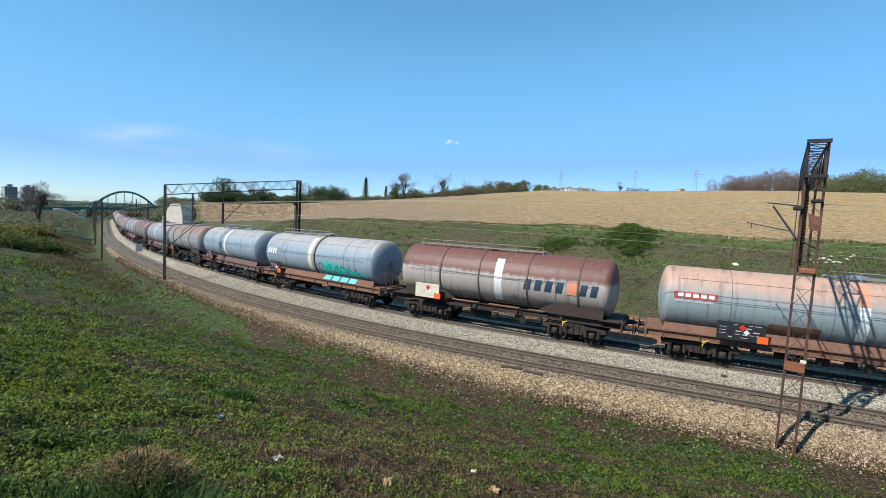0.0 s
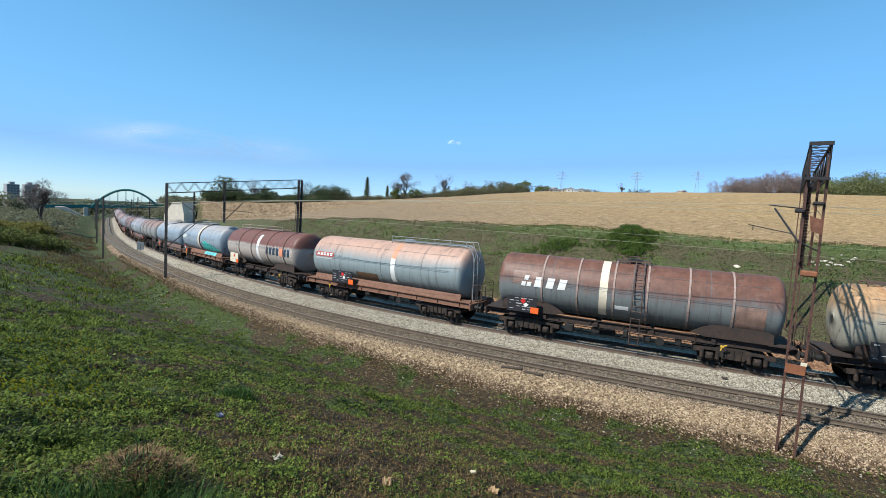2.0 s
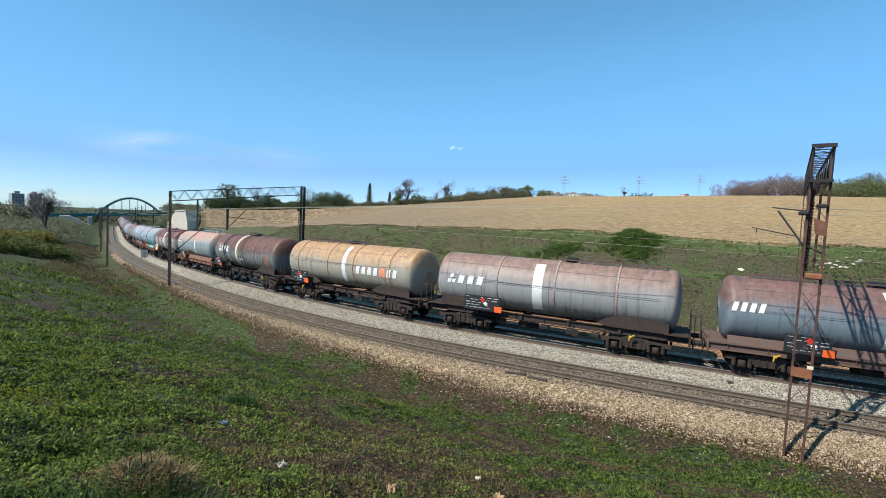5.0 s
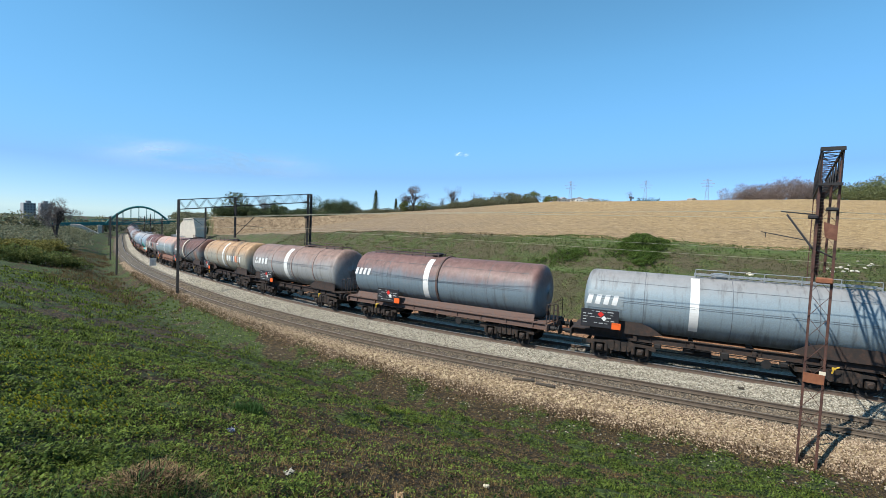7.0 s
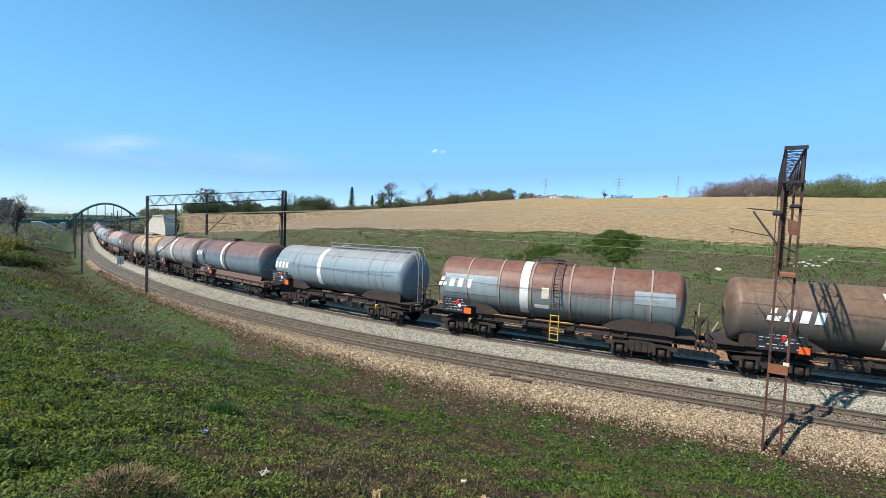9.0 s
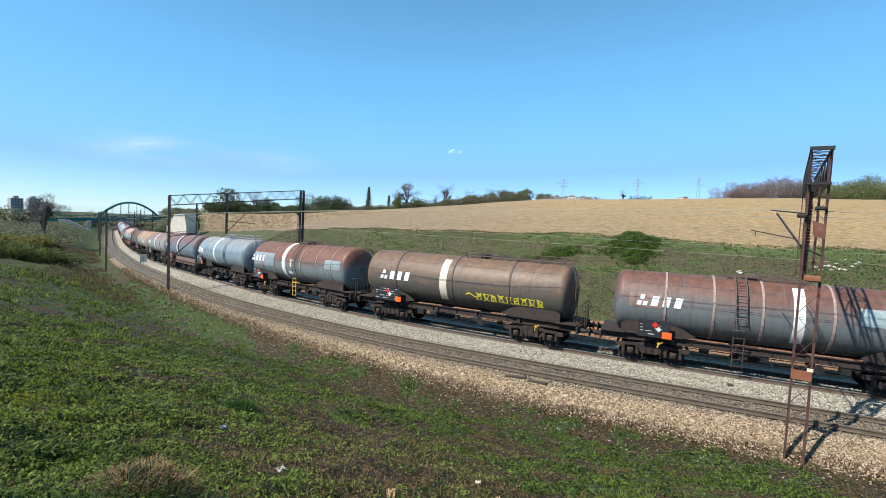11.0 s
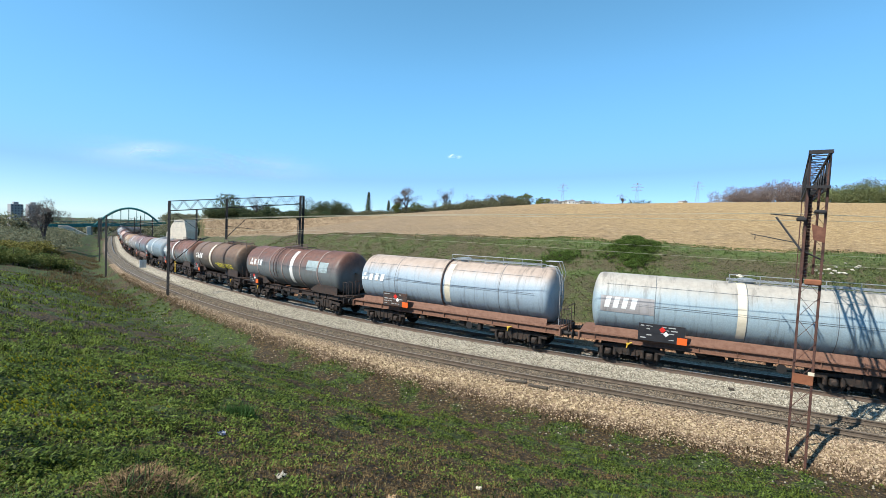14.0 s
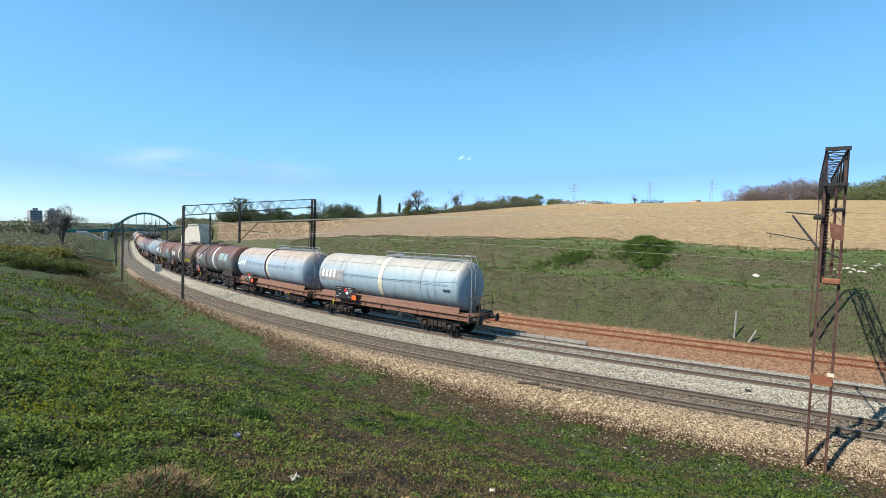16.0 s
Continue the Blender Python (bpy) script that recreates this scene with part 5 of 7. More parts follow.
def gantry():
    a = Vector((-22.25, 41.25, 0))
    b = Vector((-13.3, 49.3, 0))
    za, zb = gz(a.x, a.y), gz(b.x, b.y)
    t = thing("catenary_gantry", (a.x, a.y, za), "black lattice portal gantry that spans the running lines", "gantry", "catenary masts")
    ta, tb = 7.2 - za, 8.55 - za
    d = b - a
    n = d.normalized()
    side = Vector((-n.y, n.x, 0))
    for k, (p, z0, z1) in enumerate((((0, 0), -0.2, ta), ((d.x, d.y), zb - za - 0.2, tb))):
        for o in ((-0.16, 0.16) if k else (0.0,)):
            s = Solid()
            c = Vector((p[0], p[1], 0)) + n * o
            wd = 0.11 if k else 0.16
            for e in (-1, 1):
                s.bar(c + side * e * wd + Vector((0, 0, z0)), c + side * e * wd + Vector((0, 0, z1)), 0.07, 0.12)
            z = z0 + 0.5
            while z < z1:
                s.box(c + Vector((0, 0, z)), (0.22, 0.22, 0.10), Matrix.Rotation(math.atan2(n.y, n.x), 3, "Z"))
                z += 0.62
            s.make("post", M_MAST, t)
    bays, depth = 22, 0.82
    p0, p1 = Vector((0, 0, ta)), Vector((d.x, d.y, tb))
    for e in (-0.22, 0.22):
        s = Solid()
        o = side * e
        s.bar(p0 + o, p1 + o, 0.06, 0.07)
        s.bar(p0 + o - Vector((0, 0, depth)), p1 + o - Vector((0, 0, depth)), 0.06, 0.07)
        for i in range(bays):
            f0, f1 = p0 + (p1 - p0) * (i / bays) + o, p0 + (p1 - p0) * ((i + 1) / bays) + o
            lo = Vector((0, 0, -depth))
            s.bar(f0 + (lo if i % 2 else Vector()), f1 + (Vector() if i % 2 else lo), 0.03, 0.03)
        s.make("truss_girder", M_MAST, t)
    for i, (f, drop, arm) in enumerate(((0.39, 3.7, 1), )):
        c = p0 + (p1 - p0) * f
        Solid().bar(c, c - Vector((0, 0, drop)), 0.16, 0.16).make("drop_post", M_MAST, t)
        s = Solid()
        e = c - Vector((0, 0, drop))
        s.tube(e + Vector((0, 0, 0.15)), e + n * 1.7 + Vector((0, 0, 1.9)), 0.035, 6)
        s.tube(e + Vector((0, 0, 1.2)), e + n * 2.6 + Vector((0, 0, 1.0)), 0.025, 6)
        s.make("cantilever", M_MAST, t)
    s = Solid()
    s.tube((0, 0, 2.6), n * 2.6 + Vector((0, 0, 5.0)), 0.035, 6)
    s.tube((0, 0, 4.6), n * 2.8 + Vector((0, 0, 5.0)), 0.025, 6)
    s.make("cantilever", M_MAST, t)
    s = Solid()
    q = Vector((d.x, d.y, 0)) - n * 0.35
    s.tube(q + Vector((0, 0, tb - 2.3)), q - n * 0.1 + Vector((0, 0, tb - 5.2)), 0.03, 6)
    s.box(q + Vector((0, 0, tb - 2.4)), (0.3, 0.3, 0.2))
    s.make("tension_gear", M_MAST, t)


def line_mast(s, lat, top, reach, label="slim black catenary mast with a bracket arm beside the line"):
    p = on_line(s, lat)
    z0 = gz(p.x, p.y)
    t = thing("catenary_mast", (p.x, p.y, z0), label, "mast", "catenary masts")
    h = p.z + top - z0
    m = Solid()
    for e in (-0.065, 0.065):
        m.bar((e, 0, -0.2), (e * 0.75, 0, h), 0.07, 0.12)
    z = 0.5
    while z < h:
        m.box((0, 0, z), (0.12, 0.06, 0.07))
        z += 0.8
    m.make("post", M_MAST, t)
    th = heading(s)
    u = Vector((math.cos(th), math.sin(th), 0)) * reach
    a = Solid()
    a.tube((0, 0, h - 2.6), u + Vector((0, 0, h - 0.7)), 0.035, 6)
    a.tube((0, 0, h - 1.0), u * 1.1 + Vector((0, 0, h - 0.7)), 0.022, 6)
    a.make("cantilever", M_MAST, t)
    return t


def wires():
    def run_wire(name, lat, nodes, sag, r, label):
        s = Solid()
        for (s0, z0), (s1, z1) in zip(nodes, nodes[1:]):
            n = max(4, int((s1 - s0) / 4))
            pts = []
            for i in range(n + 1):
                f = i / n
                pts.append(on_line(s0 + (s1 - s0) * f, lat, z0 + (z1 - z0) * f - sag * 4 * f * (1 - f)))
            s.path(pts, r, 5)
        tagged(s.make(name, M_WIRE), label, "wire", kind="structure")
    run_wire("overhead_wire", 4.3, [(-60, 7.0), (3.5, 7.05), (45, 6.25), (95, 6.2), (150, 6.2), (230, 6.2)], 0.25, 0.012, "pale carrier wire over the nearer track")
    run_wire("overhead_wire", 4.3, [(-60, 5.3), (3.5, 5.3), (45, 5.5), (95, 5.3), (150, 5.3), (230, 5.3)], 0.03, 0.005, "thin contact wire over the nearer track")
    run_wire("overhead_wire", 0.0, [(-60, 7.3), (-12, 7.3), (48, 6.45), (95, 6.2), (150, 6.2), (230, 6.2)], 0.2, 0.012, "pale carrier wire over the train")
    run_wire("overhead_wire", 0.0, [(-60, 5.6), (-12, 5.6), (48, 5.5), (95, 5.3), (150, 5.3), (230, 5.3)], 0.03, 0.005, "thin contact wire over the train")


end_gantry()
gantry()
line_mast(74, 7.4, 7.1, 2.6)
line_mast(106, 7.0, 7.2, 2.6)
line_mast(70.5, -3.4, 8.2, -2.6)
line_mast(112.5, -3.4, 7.5, -2.6)
line_mast(145, -3.4, 8.3, -2.6)
line_mast(160, 7.2, 7.2, 2.6)
line_mast(185, -3.6, 7.6, -2.6)
line_mast(212, 7.2, 7.4, 2.6)
wires()


# ---------------------------------------------------------------- the bridge
def arch_bridge():
    way = Vector((0.86, 0.51, 0))               # along the road
    c = on_line(250) + way * 2.2
    across = Vector((-way.y, way.x, 0))
    t = thing("arch_bridge", (c.x, c.y, c.z), "blue-green steel tied-arch road bridge over the railway", "bridge")
    zl, zr = -1.3 - c.z, 2.2 - c.z               # the road climbs a little

    def deck(u):
        return zl + (zr - zl) * (u + 30) / 60
    for off in (0.0, 8.0):
        s = Solid()
        pts = []
        for i in range(25):
            u = -12.0 + 24.0 * i / 24
            pts.append(way * u + across * off + Vector((0, 0, deck(u) + 7.2 * (1 - (u / 12.0) ** 2))))
        s.path(pts, 0.42, 8)
        s.make("arch", M_BRIDGE, t)
        for i in range(3, 22, 3):
            p = pts[i]
            u = -12.0 + 24.0 * i / 24
            Solid().tube(p, way * u + across * off + Vector((0, 0, deck(u))), 0.07, 6).make("hanger", M_BRIDGE, t)
        s = Solid()
        s.bar(way * -30 + across * off + Vector((0, 0, deck(-30))), way * 30 + across * off + Vector((0, 0, deck(30))), 0.5, 1.3)
        s.make("edge_girder", M_BRIDGE, t)
        s = Solid()
        for i in range(31):
            u = -30 + 2 * i
            s.bar(way * u + across * off + Vector((0, 0, deck(u) + 0.6)), way * u + across * off + Vector((0, 0, deck(u) + 1.7)), 0.08)
        s.bar(way * -30 + across * off + Vector((0, 0, deck(-30) + 1.7)), way * 30 + across * off + Vector((0, 0, deck(30) + 1.7)), 0.1)
        s.make("parapet_rail", M_BRIDGE, t)
    s = Solid()
    a, b = way * -30 + across * 4 + Vector((0, 0, deck(-30))), way * 30 + across * 4 + Vector((0, 0, deck(30)))
    s.bar(a, b, 8.0, 0.5)
    s.make("road_deck", M_CONC, t)
    for u in (-14.0, 14.0):
        Solid().box(way * u + across * 4 + Vector((0, 0, deck(u) - 4.2)), (1.6, 9.0, 7.4), Matrix.Rotation(math.atan2(way.y, way.x), 3, "Z"), bevel=0.1).make("pier", M_CONC, t)


arch_bridge()


M_CREAM_CONC = plain("cream_concrete", (0.72, 0.64, 0.52), 0.9, 0, 0.15, 1.5)


def wing_wall(name, az, r, turn, z, poly, depth, label):
    x, y = r * math.sin(radians(az)), r * math.cos(radians(az))
    t = thing(name, (x, y, z), label, "retaining wall", turn=turn)
    Solid().prism(poly, -depth / 2, depth / 2).make("wall", M_CREAM_CONC, t)
    top = [q for q in poly if q[1] > 0.2]
    for a, b in zip(top, top[1:]):
        Solid().bar((a[0], 0, a[1] + 0.08), (b[0], 0, b[1] + 0.08), depth + 0.3, 0.22).make("coping", M_CREAM_CONC, t)


wing_wall("concrete_ramp", -27.0, 130.0, -10.0, 1.5, [(-2.9, -5.0), (-2.9, 0.2), (-0.9, 3.0), (1.6, 3.2), (2.2, 0.4), (2.2, -5.0)], 4.0, "pale concrete ramp wall beside the line")
wing_wall("concrete_abutment", -36.2, 230.0, 36.0, -4.0, [(-4.5, -5.0), (-4.5, 3.6), (-1.5, 3.6), (4.5, 0.3), (4.5, -5.0)], 3.0, "weathered concrete abutment with a sloping wing")


# ---------------------------------------------------------------- trees
def leaf_cloud(blobs, count, size, rng, thin=0.55):
    """Many small leaf quads inside ellipsoids (x, y, z, rx, ry, rz); thin ones read as twigs."""
    b = np.asarray(blobs, float)
    vol = (b[:, 3] * b[:, 4] * b[:, 5]) ** 0.67
    b = b[rng.choice(len(b), count, p=vol / vol.sum())]
    v = rng.normal(size=(count, 3))
    v *= (rng.uniform(0.35, 1.06, count) ** 0.6 / np.linalg.norm(v, axis=1))[:, None]
    c = b[:, :3] + v * b[:, 3:]
    a = rng.normal(size=(count, 3))
    if thin < 0.3:
        a = a * 0.5 + v / np.linalg.norm(v, axis=1)[:, None] * 0.8 + np.array([0, 0, 0.45])
    a /= np.linalg.norm(a, axis=1)[:, None]
    w = np.cross(a, rng.normal(size=(count, 3)))
    w /= np.linalg.norm(w, axis=1)[:, None]
    r = size * rng.uniform(0.6, 1.4, count)[:, None]
    vs = np.stack([c - a * r, c + w * r * thin, c + a * r, c - w * r * thin], 1).reshape(-1, 3)
    return vs.tolist(), np.arange(count * 4).reshape(-1, 4).tolist()


def limbs(s, p, d, length, r, depth, rng, spread=0.55):
    q = p + d * length
    s.tube(p, q, r, 5 if depth > 2 else 3, r * 0.7, caps=False)
    if depth == 0:
        return
    for _ in range(3 if depth > 1 else 4):
        a = Vector(rng.normal(size=3))
        e = (d + a.normalized() * spread + Vector((0, 0, 0.12))).normalized()
        limbs(s, p + d * length * rng.uniform(0.55, 1.0), e, length * rng.uniform(0.55, 0.8), r * 0.68, depth - 1, rng, spread)


def bare_tree(x, y, top, label, seed, haze=260):
    rng = np.random.default_rng(seed)
    z = gz(x, y)
    h = max(3.0, top - z)
    t = thing("bare_tree", (x, y, z), label, "tree", "skyline trees")
    s = Solid()
    limbs(s, Vector((0, 0, -0.3)), Vector((0.03, 0.02, 1)).normalized(), h * 0.32, h * 0.030, 5, rng)
    s.make("trunk", M_TWIG, t)
    blobs = [(rng.normal(0, 0.13) * h, rng.normal(0, 0.13) * h, h * rng.uniform(0.45, 0.84), h * rng.uniform(0.08, 0.17), h * rng.uniform(0.08, 0.17), h * rng.uniform(0.08, 0.16)) for _ in range(16)]
    vs, fs = leaf_cloud(blobs, haze * 5, h * 0.034, rng, 0.06)
    link("crown", vs, fs, M_TWIG_PALE, t, "thin haze of fine bare twigs")


def leafy_tree(x, y, top, wide, label, seed, mat=None, count=900, size=0.24, name="tree"):
    rng = np.random.default_rng(seed)
    z = gz(x, y)
    h = max(2.0, top - z)
    t = thing(name, (x, y, z), label, "tree", "skyline trees")
    s = Solid()
    s.tube((0, 0, -0.3), (0.1, 0, h * 0.5), h * 0.03, 7, h * 0.018)
    for k in range(5):
        a = k * 1.256 + rng.uniform(0, 0.6)
        s.tube((0, 0, h * (0.25 + 0.06 * k)), (math.cos(a) * wide * 0.35, math.sin(a) * wide * 0.35, h * (0.5 + 0.07 * k)), h * 0.012, 5, h * 0.006)
    s.make("trunk", M_BARK, t)
    blobs = [(rng.uniform(-0.4, 0.4) * wide, rng.uniform(-0.4, 0.4) * wide, h * rng.uniform(0.35, 0.8), wide * rng.uniform(0.2, 0.38), wide * rng.uniform(0.2, 0.38), h * rng.uniform(0.12, 0.22)) for _ in range(9)]
    vs, fs = leaf_cloud(blobs, count, size, rng)
    link("crown", vs, fs, mat or M_LEAF, t)


def spruce(x, y, top, label, seed):
    rng = np.random.default_rng(seed)
    z = gz(x, y)
    h = top - z
    t = thing("spruce", (x, y, z), label, "tree", "skyline trees")
    Solid().tube((0, 0, -0.3), (0, 0, h), h * 0.022, 6, 0.02).make("trunk", M_BARK, t)
    vs, fs = [], []
    for i in range(620):
        f = rng.uniform(0.14, 1.0)
        r = (1 - f) ** 0.8 * h * 0.26 * rng.uniform(0.3, 1.0) * (0.75 + 0.25 * math.sin(f * 45)) + 0.15
        a = rng.uniform(0, math.tau)
        c = np.array([math.cos(a) * r, math.sin(a) * r, f * h])
        u = np.array([math.cos(a), math.sin(a), -0.45]) * h * 0.045
        v = np.array([-math.sin(a), math.cos(a), 0]) * h * 0.022
        o = len(vs)
        vs += [c - u, c + v, c + u, c - v]
        fs.append((o, o + 1, o + 2, o + 3))
    link("crown", vs, fs, M_LEAF_DK, t)


def hedge(name, pts, width, height, mat, label, seed, per=160, size=0.28, cat="wood", dense=0.22, thin=0.55):
    """A belt of scrub or woodland: stems and leaves that nobody could count."""
    rng = np.random.default_rng(seed)
    blobs, stems = [], Solid()
    for (x0, y0, h0), (x1, y1, h1) in zip(pts, pts[1:]):
        n = max(3, int(math.hypot(x1 - x0, y1 - y0) / (width * dense)))
        for i in range(n):
            f = (i + rng.uniform(0, 1)) / n
            x, y = x0 + (x1 - x0) * f + rng.normal() * width * 0.25, y0 + (y1 - y0) * f + rng.normal() * width * 0.25
            h = (h0 + (h1 - h0) * f) * rng.uniform(0.6, 1.1) * height
            z = gz(x, y)
            stems.tube((x, y, z - 0.2), (x + rng.normal() * 0.2, y, z + h * 0.8), 0.04 + h * 0.012, 5, 0.02)
            for low in (0.12, 0.35, 0.5):
                blobs.append((x + rng.normal() * width * 0.2, y + rng.normal() * width * 0.2, z + h * rng.uniform(low, low + 0.25), width * rng.uniform(0.25, 0.5), width * rng.uniform(0.25, 0.5), h * rng.uniform(0.22, 0.36)))
    vs, fs = leaf_cloud(blobs, per * len(blobs) // 3, size, rng, thin)
    o = len(vs)
    fs = list(fs) + [tuple(i + o for i in q) for q in stems.f]
    idx = [0] * (len(fs) - len(stems.f)) + [1] * len(stems.f)
    ob = link(name, list(vs) + stems.v, fs, mat, mats=[mat, M_TWIG], idx=idx)
    return tagged(ob, label, cat, kind="stuff")


def polar(az, r):
    return r * math.sin(radians(az)), r * math.cos(radians(az))


spruce(-25.1, 188.3, 17.9, "dark lone spruce behind the ploughed field", 1)
spruce(-17.4, 190.0, 15.2, "small dark spruce among the skyline scrub", 2)
bare_tree(-10.2, 184.7, 21.3, "bare spreading tree, not yet in leaf", 3, 420)
bare_tree(4.6, 189.9, 21.4, "tall bare tree with upright limbs", 4, 260)
bare_tree(14.0, 188.0, 19.5, "slim bare tree above the scrub", 5, 160)
bare_tree(22.0, 184.0, 20.0, "bare tree with reddish buds", 6, 260)
leafy_tree(33.0, 177.0, 19.9, 5.0, "pale green tree just breaking into leaf", 7)
leafy_tree(39.0, 176.0, 18.4, 4.0, "small pale green tree on the crest", 8, count=500)
leafy_tree(45.2, 194.8, 19.6, 4.5, "bushy green tree on the crest", 9, count=600)
leafy_tree(-58.3, 138.2, 13.4, 6.0, "dark leafy tree behind the gantry", 10, M_LEAF_DK, 1000)
bare_tree(-51.8, 140.8, 13.0, "bare tree with thin crown behind the gantry", 11, 200)
leafy_tree(-50.0, 146.0, 11.0, 5.0, "dark green scrub tree behind the gantry", 12, M_LEAF_DK, 800)
bare_tree(80.9, 204.6, 23.6, "bare tree on the skyline of the field", 13, 160)
bare_tree(-80.7, 101.9, 8.5, "wide bare tree with dense dark twigs", 14, 900)
leafy_tree(-6.0, 183.0, 14.6, 4.6, "round pale green bush at the field edge", 16, count=700)
leafy_tree(-14.0, 184.0, 14.2, 4.4, "fresh green bush beside the bare tree", 17, count=700)
leafy_tree(12.0, 184.0, 16.0, 5.0, "brown-green tree among the scrub", 18, M_LEAF_FAR, 900)
leafy_tree(27.0, 180.0, 19.4, 7.0, "broad brown-green tree among the scrub", 19, M_LEAF_FAR, 1500)
bare_tree(-13.0, 186.0, 18.5, "slim bare tree at the field edge", 20, 200)
bare_tree(1.0, 189.0, 16.5, "low bare tree among bushes", 26, 200)
hedge("skyline_scrub", [(-48, 184, 1), (-36, 186, 1.1), (-28, 187, 0.6), (-10, 186, 0.7), (6, 190, 0.8), (18, 181, 1.1), (36, 177, 0.9)], 5.0, 4.8, M_LEAF_FAR, "band of brown-green scrub along the field edge", 21, 420, 0.2, dense=0.09)
hedge("skyline_wood", [(-47, 184, 1.0), (-40, 186, 1.15), (-33, 187, 0.75)], 5.0, 7.8, M_LEAF_DK, "dark copse at the end of the field", 22, 700, 0.2, dense=0.1)
hedge("gantry_scrub", [(-72, 128, 1.0), (-62, 134, 1.2), (-52, 140, 1.0), (-42, 148, 0.9), (-34, 158, 0.7)], 5.0, 4.4, M_LEAF_DK, "dark green scrub belt behind the line", 23, 900, 0.2)
hedge("lineside_scrub", [(-84, 150, 1.0), (-100, 185, 1.1), (-118, 220, 1.0), (-128, 262, 1.0)], 6.0, 4.0, M_LEAF_FAR, "brown-green lineside scrub towards the bridge", 24)
hedge("slope_scrub", [(-70, 84, 1.0), (-84, 104, 1.1), (-100, 130, 1.0), (-122, 160, 1.1), (-140, 186, 1.0)], 7.0, 2.6, M_LEAF_FAR, "brown-green scrub on the slope left of the line", 36, 200, 0.22, dense=0.12)
hedge("slope_scrub", [(-92, 96, 1.0), (-110, 124, 1.1), (-140, 160, 1.0), (-165, 186, 1.0)], 9.0, 2.4, M_LEAF_FAR, "scrub and saplings behind the lineside slope", 37, 200, 0.26, dense=0.12)
hedge("horizon_wood", [polar(-46, 420) + (1.0,), polar(-40, 430) + (1.1,), polar(-34, 440) + (1.0,), polar(-29, 430) + (1.1,), polar(-24, 400) + (1.0,), polar(-19, 360) + (0.9,)], 16.0, 12.0, M_LEAF_FAR, "distant hazy woodland on the horizon", 25, 150, 0.9)
hedge("bare_wood", [polar(31.9, 232) + (0.65,), polar(33.4, 232) + (1.0,), polar(35.5, 231) + (1.1,), polar(37.3, 230) + (0.95,), polar(39.0, 229) + (0.9,)], 7.0, 9.0, M_LEAF_BARE, "leafless grey-brown wood on the crest", 26, 1000, 0.40, dense=0.075, thin=0.12)
hedge("green_wood", [polar(39.3, 222) + (0.9,), polar(41.3, 220) + (1.15,), polar(44, 218) + (1.05,), polar(47, 216) + (1.0,)], 7.0, 8.6, M_LEAF_CREST, "wood in fresh pale green leaf on the crest", 27, 1000, 0.20, dense=0.08)
hedge("crest_bushes", [polar(24.5, 222) + (0.8,), polar(22.5, 222) + (0.8,), polar(21.5, 222) + (0.5,)], 2.0, 4.0, M_LEAF_DK, "low dark bushes on the crest", 28, 60, 0.2)
hedge("crest_bushes", [polar(17.2, 222) + (0.7,), polar(19.5, 222) + (0.8,)], 2.0, 4.0, M_LEAF_FAR, "low brown bushes on the crest", 29, 60, 0.2)
hedge("lineside_bushes", [(-47.5, 51.5, 1.0), (-45.5, 53.5, 1.2), (-43.5, 55.0, 1.1), (-42.5, 57.0, 0.7)], 2.4, 2.0, M_LEAF, "yellow-green bushes in young leaf by the line", 30, 900, 0.10, "bush")
hedge("lineside_bushes", [(-54, 58, 1.0), (-58, 66, 1.1), (-63, 76, 1.0), (-72, 92, 1.0)], 3.0, 2.0, M_LEAF_WARM, "yellow-green lineside bushes in a row", 31, 700, 0.13, "bush")


def bramble(name, cx, cy, wide, deep, tall, blobs, leaves, label, seed):
    """A ragged bush of many small leaf clumps, thinning out at its rim."""
    rng = np.random.default_rng(seed)
    lumps_, stems = [], Solid()
    for _ in range(blobs):
        u, v = rng.normal(0, 0.42), rng.normal(0, 0.42)
        x, y = cx + u * wide, cy + v * deep
        z = gz(x, y)
        h = tall * max(0.12, 1.0 - (u * u + v * v) * 1.1) * rng.uniform(0.35, 1.0)
        r = rng.uniform(0.10, 0.30)
        lumps_.append((x, y, z + h, r * 1.2, r * 1.2, r * 0.8))
        stems.tube((x + rng.normal() * 0.1, y, z - 0.1), (x, y, z + h), 0.014, 4, 0.006)
    vs, fs = leaf_cloud(lumps_, leaves, 0.045, rng)
    o = len(vs)
    fs = list(fs) + [tuple(i + o for i in q) for q in stems.f]
    idx = [0] * (len(fs) - len(stems.f)) + [1] * len(stems.f)
    tagged(link(name, list(vs) + stems.v, fs, M_LEAF_BUSH, mats=[M_LEAF_BUSH, M_TWIG], idx=idx), label, "bush", kind="stuff")


bramble("bank_bush", 16.5, 39.3, 2.5, 1.5, 1.1, 260, 24000, "bright green bramble bush on the cutting slope", 32)
bramble("bank_bush", 16.2, 37.6, 1.6, 1.3, 0.6, 130, 11000, "green bramble trailing down the cutting slope", 33)
bramble("bank_scrub", 10.8, 40.3, 3.0, 1.0, 0.5, 120, 7000, "low green scrub at the top of the cutting", 34)
hedge("bare_shrub", [(-9.0, 49.5, 0.8), (-8.4, 49.5, 0.9)], 0.7, 1.6, M_LEAF_BARE, "bare shrub at the top of the cutting", 35, 40, 0.05, "bush")


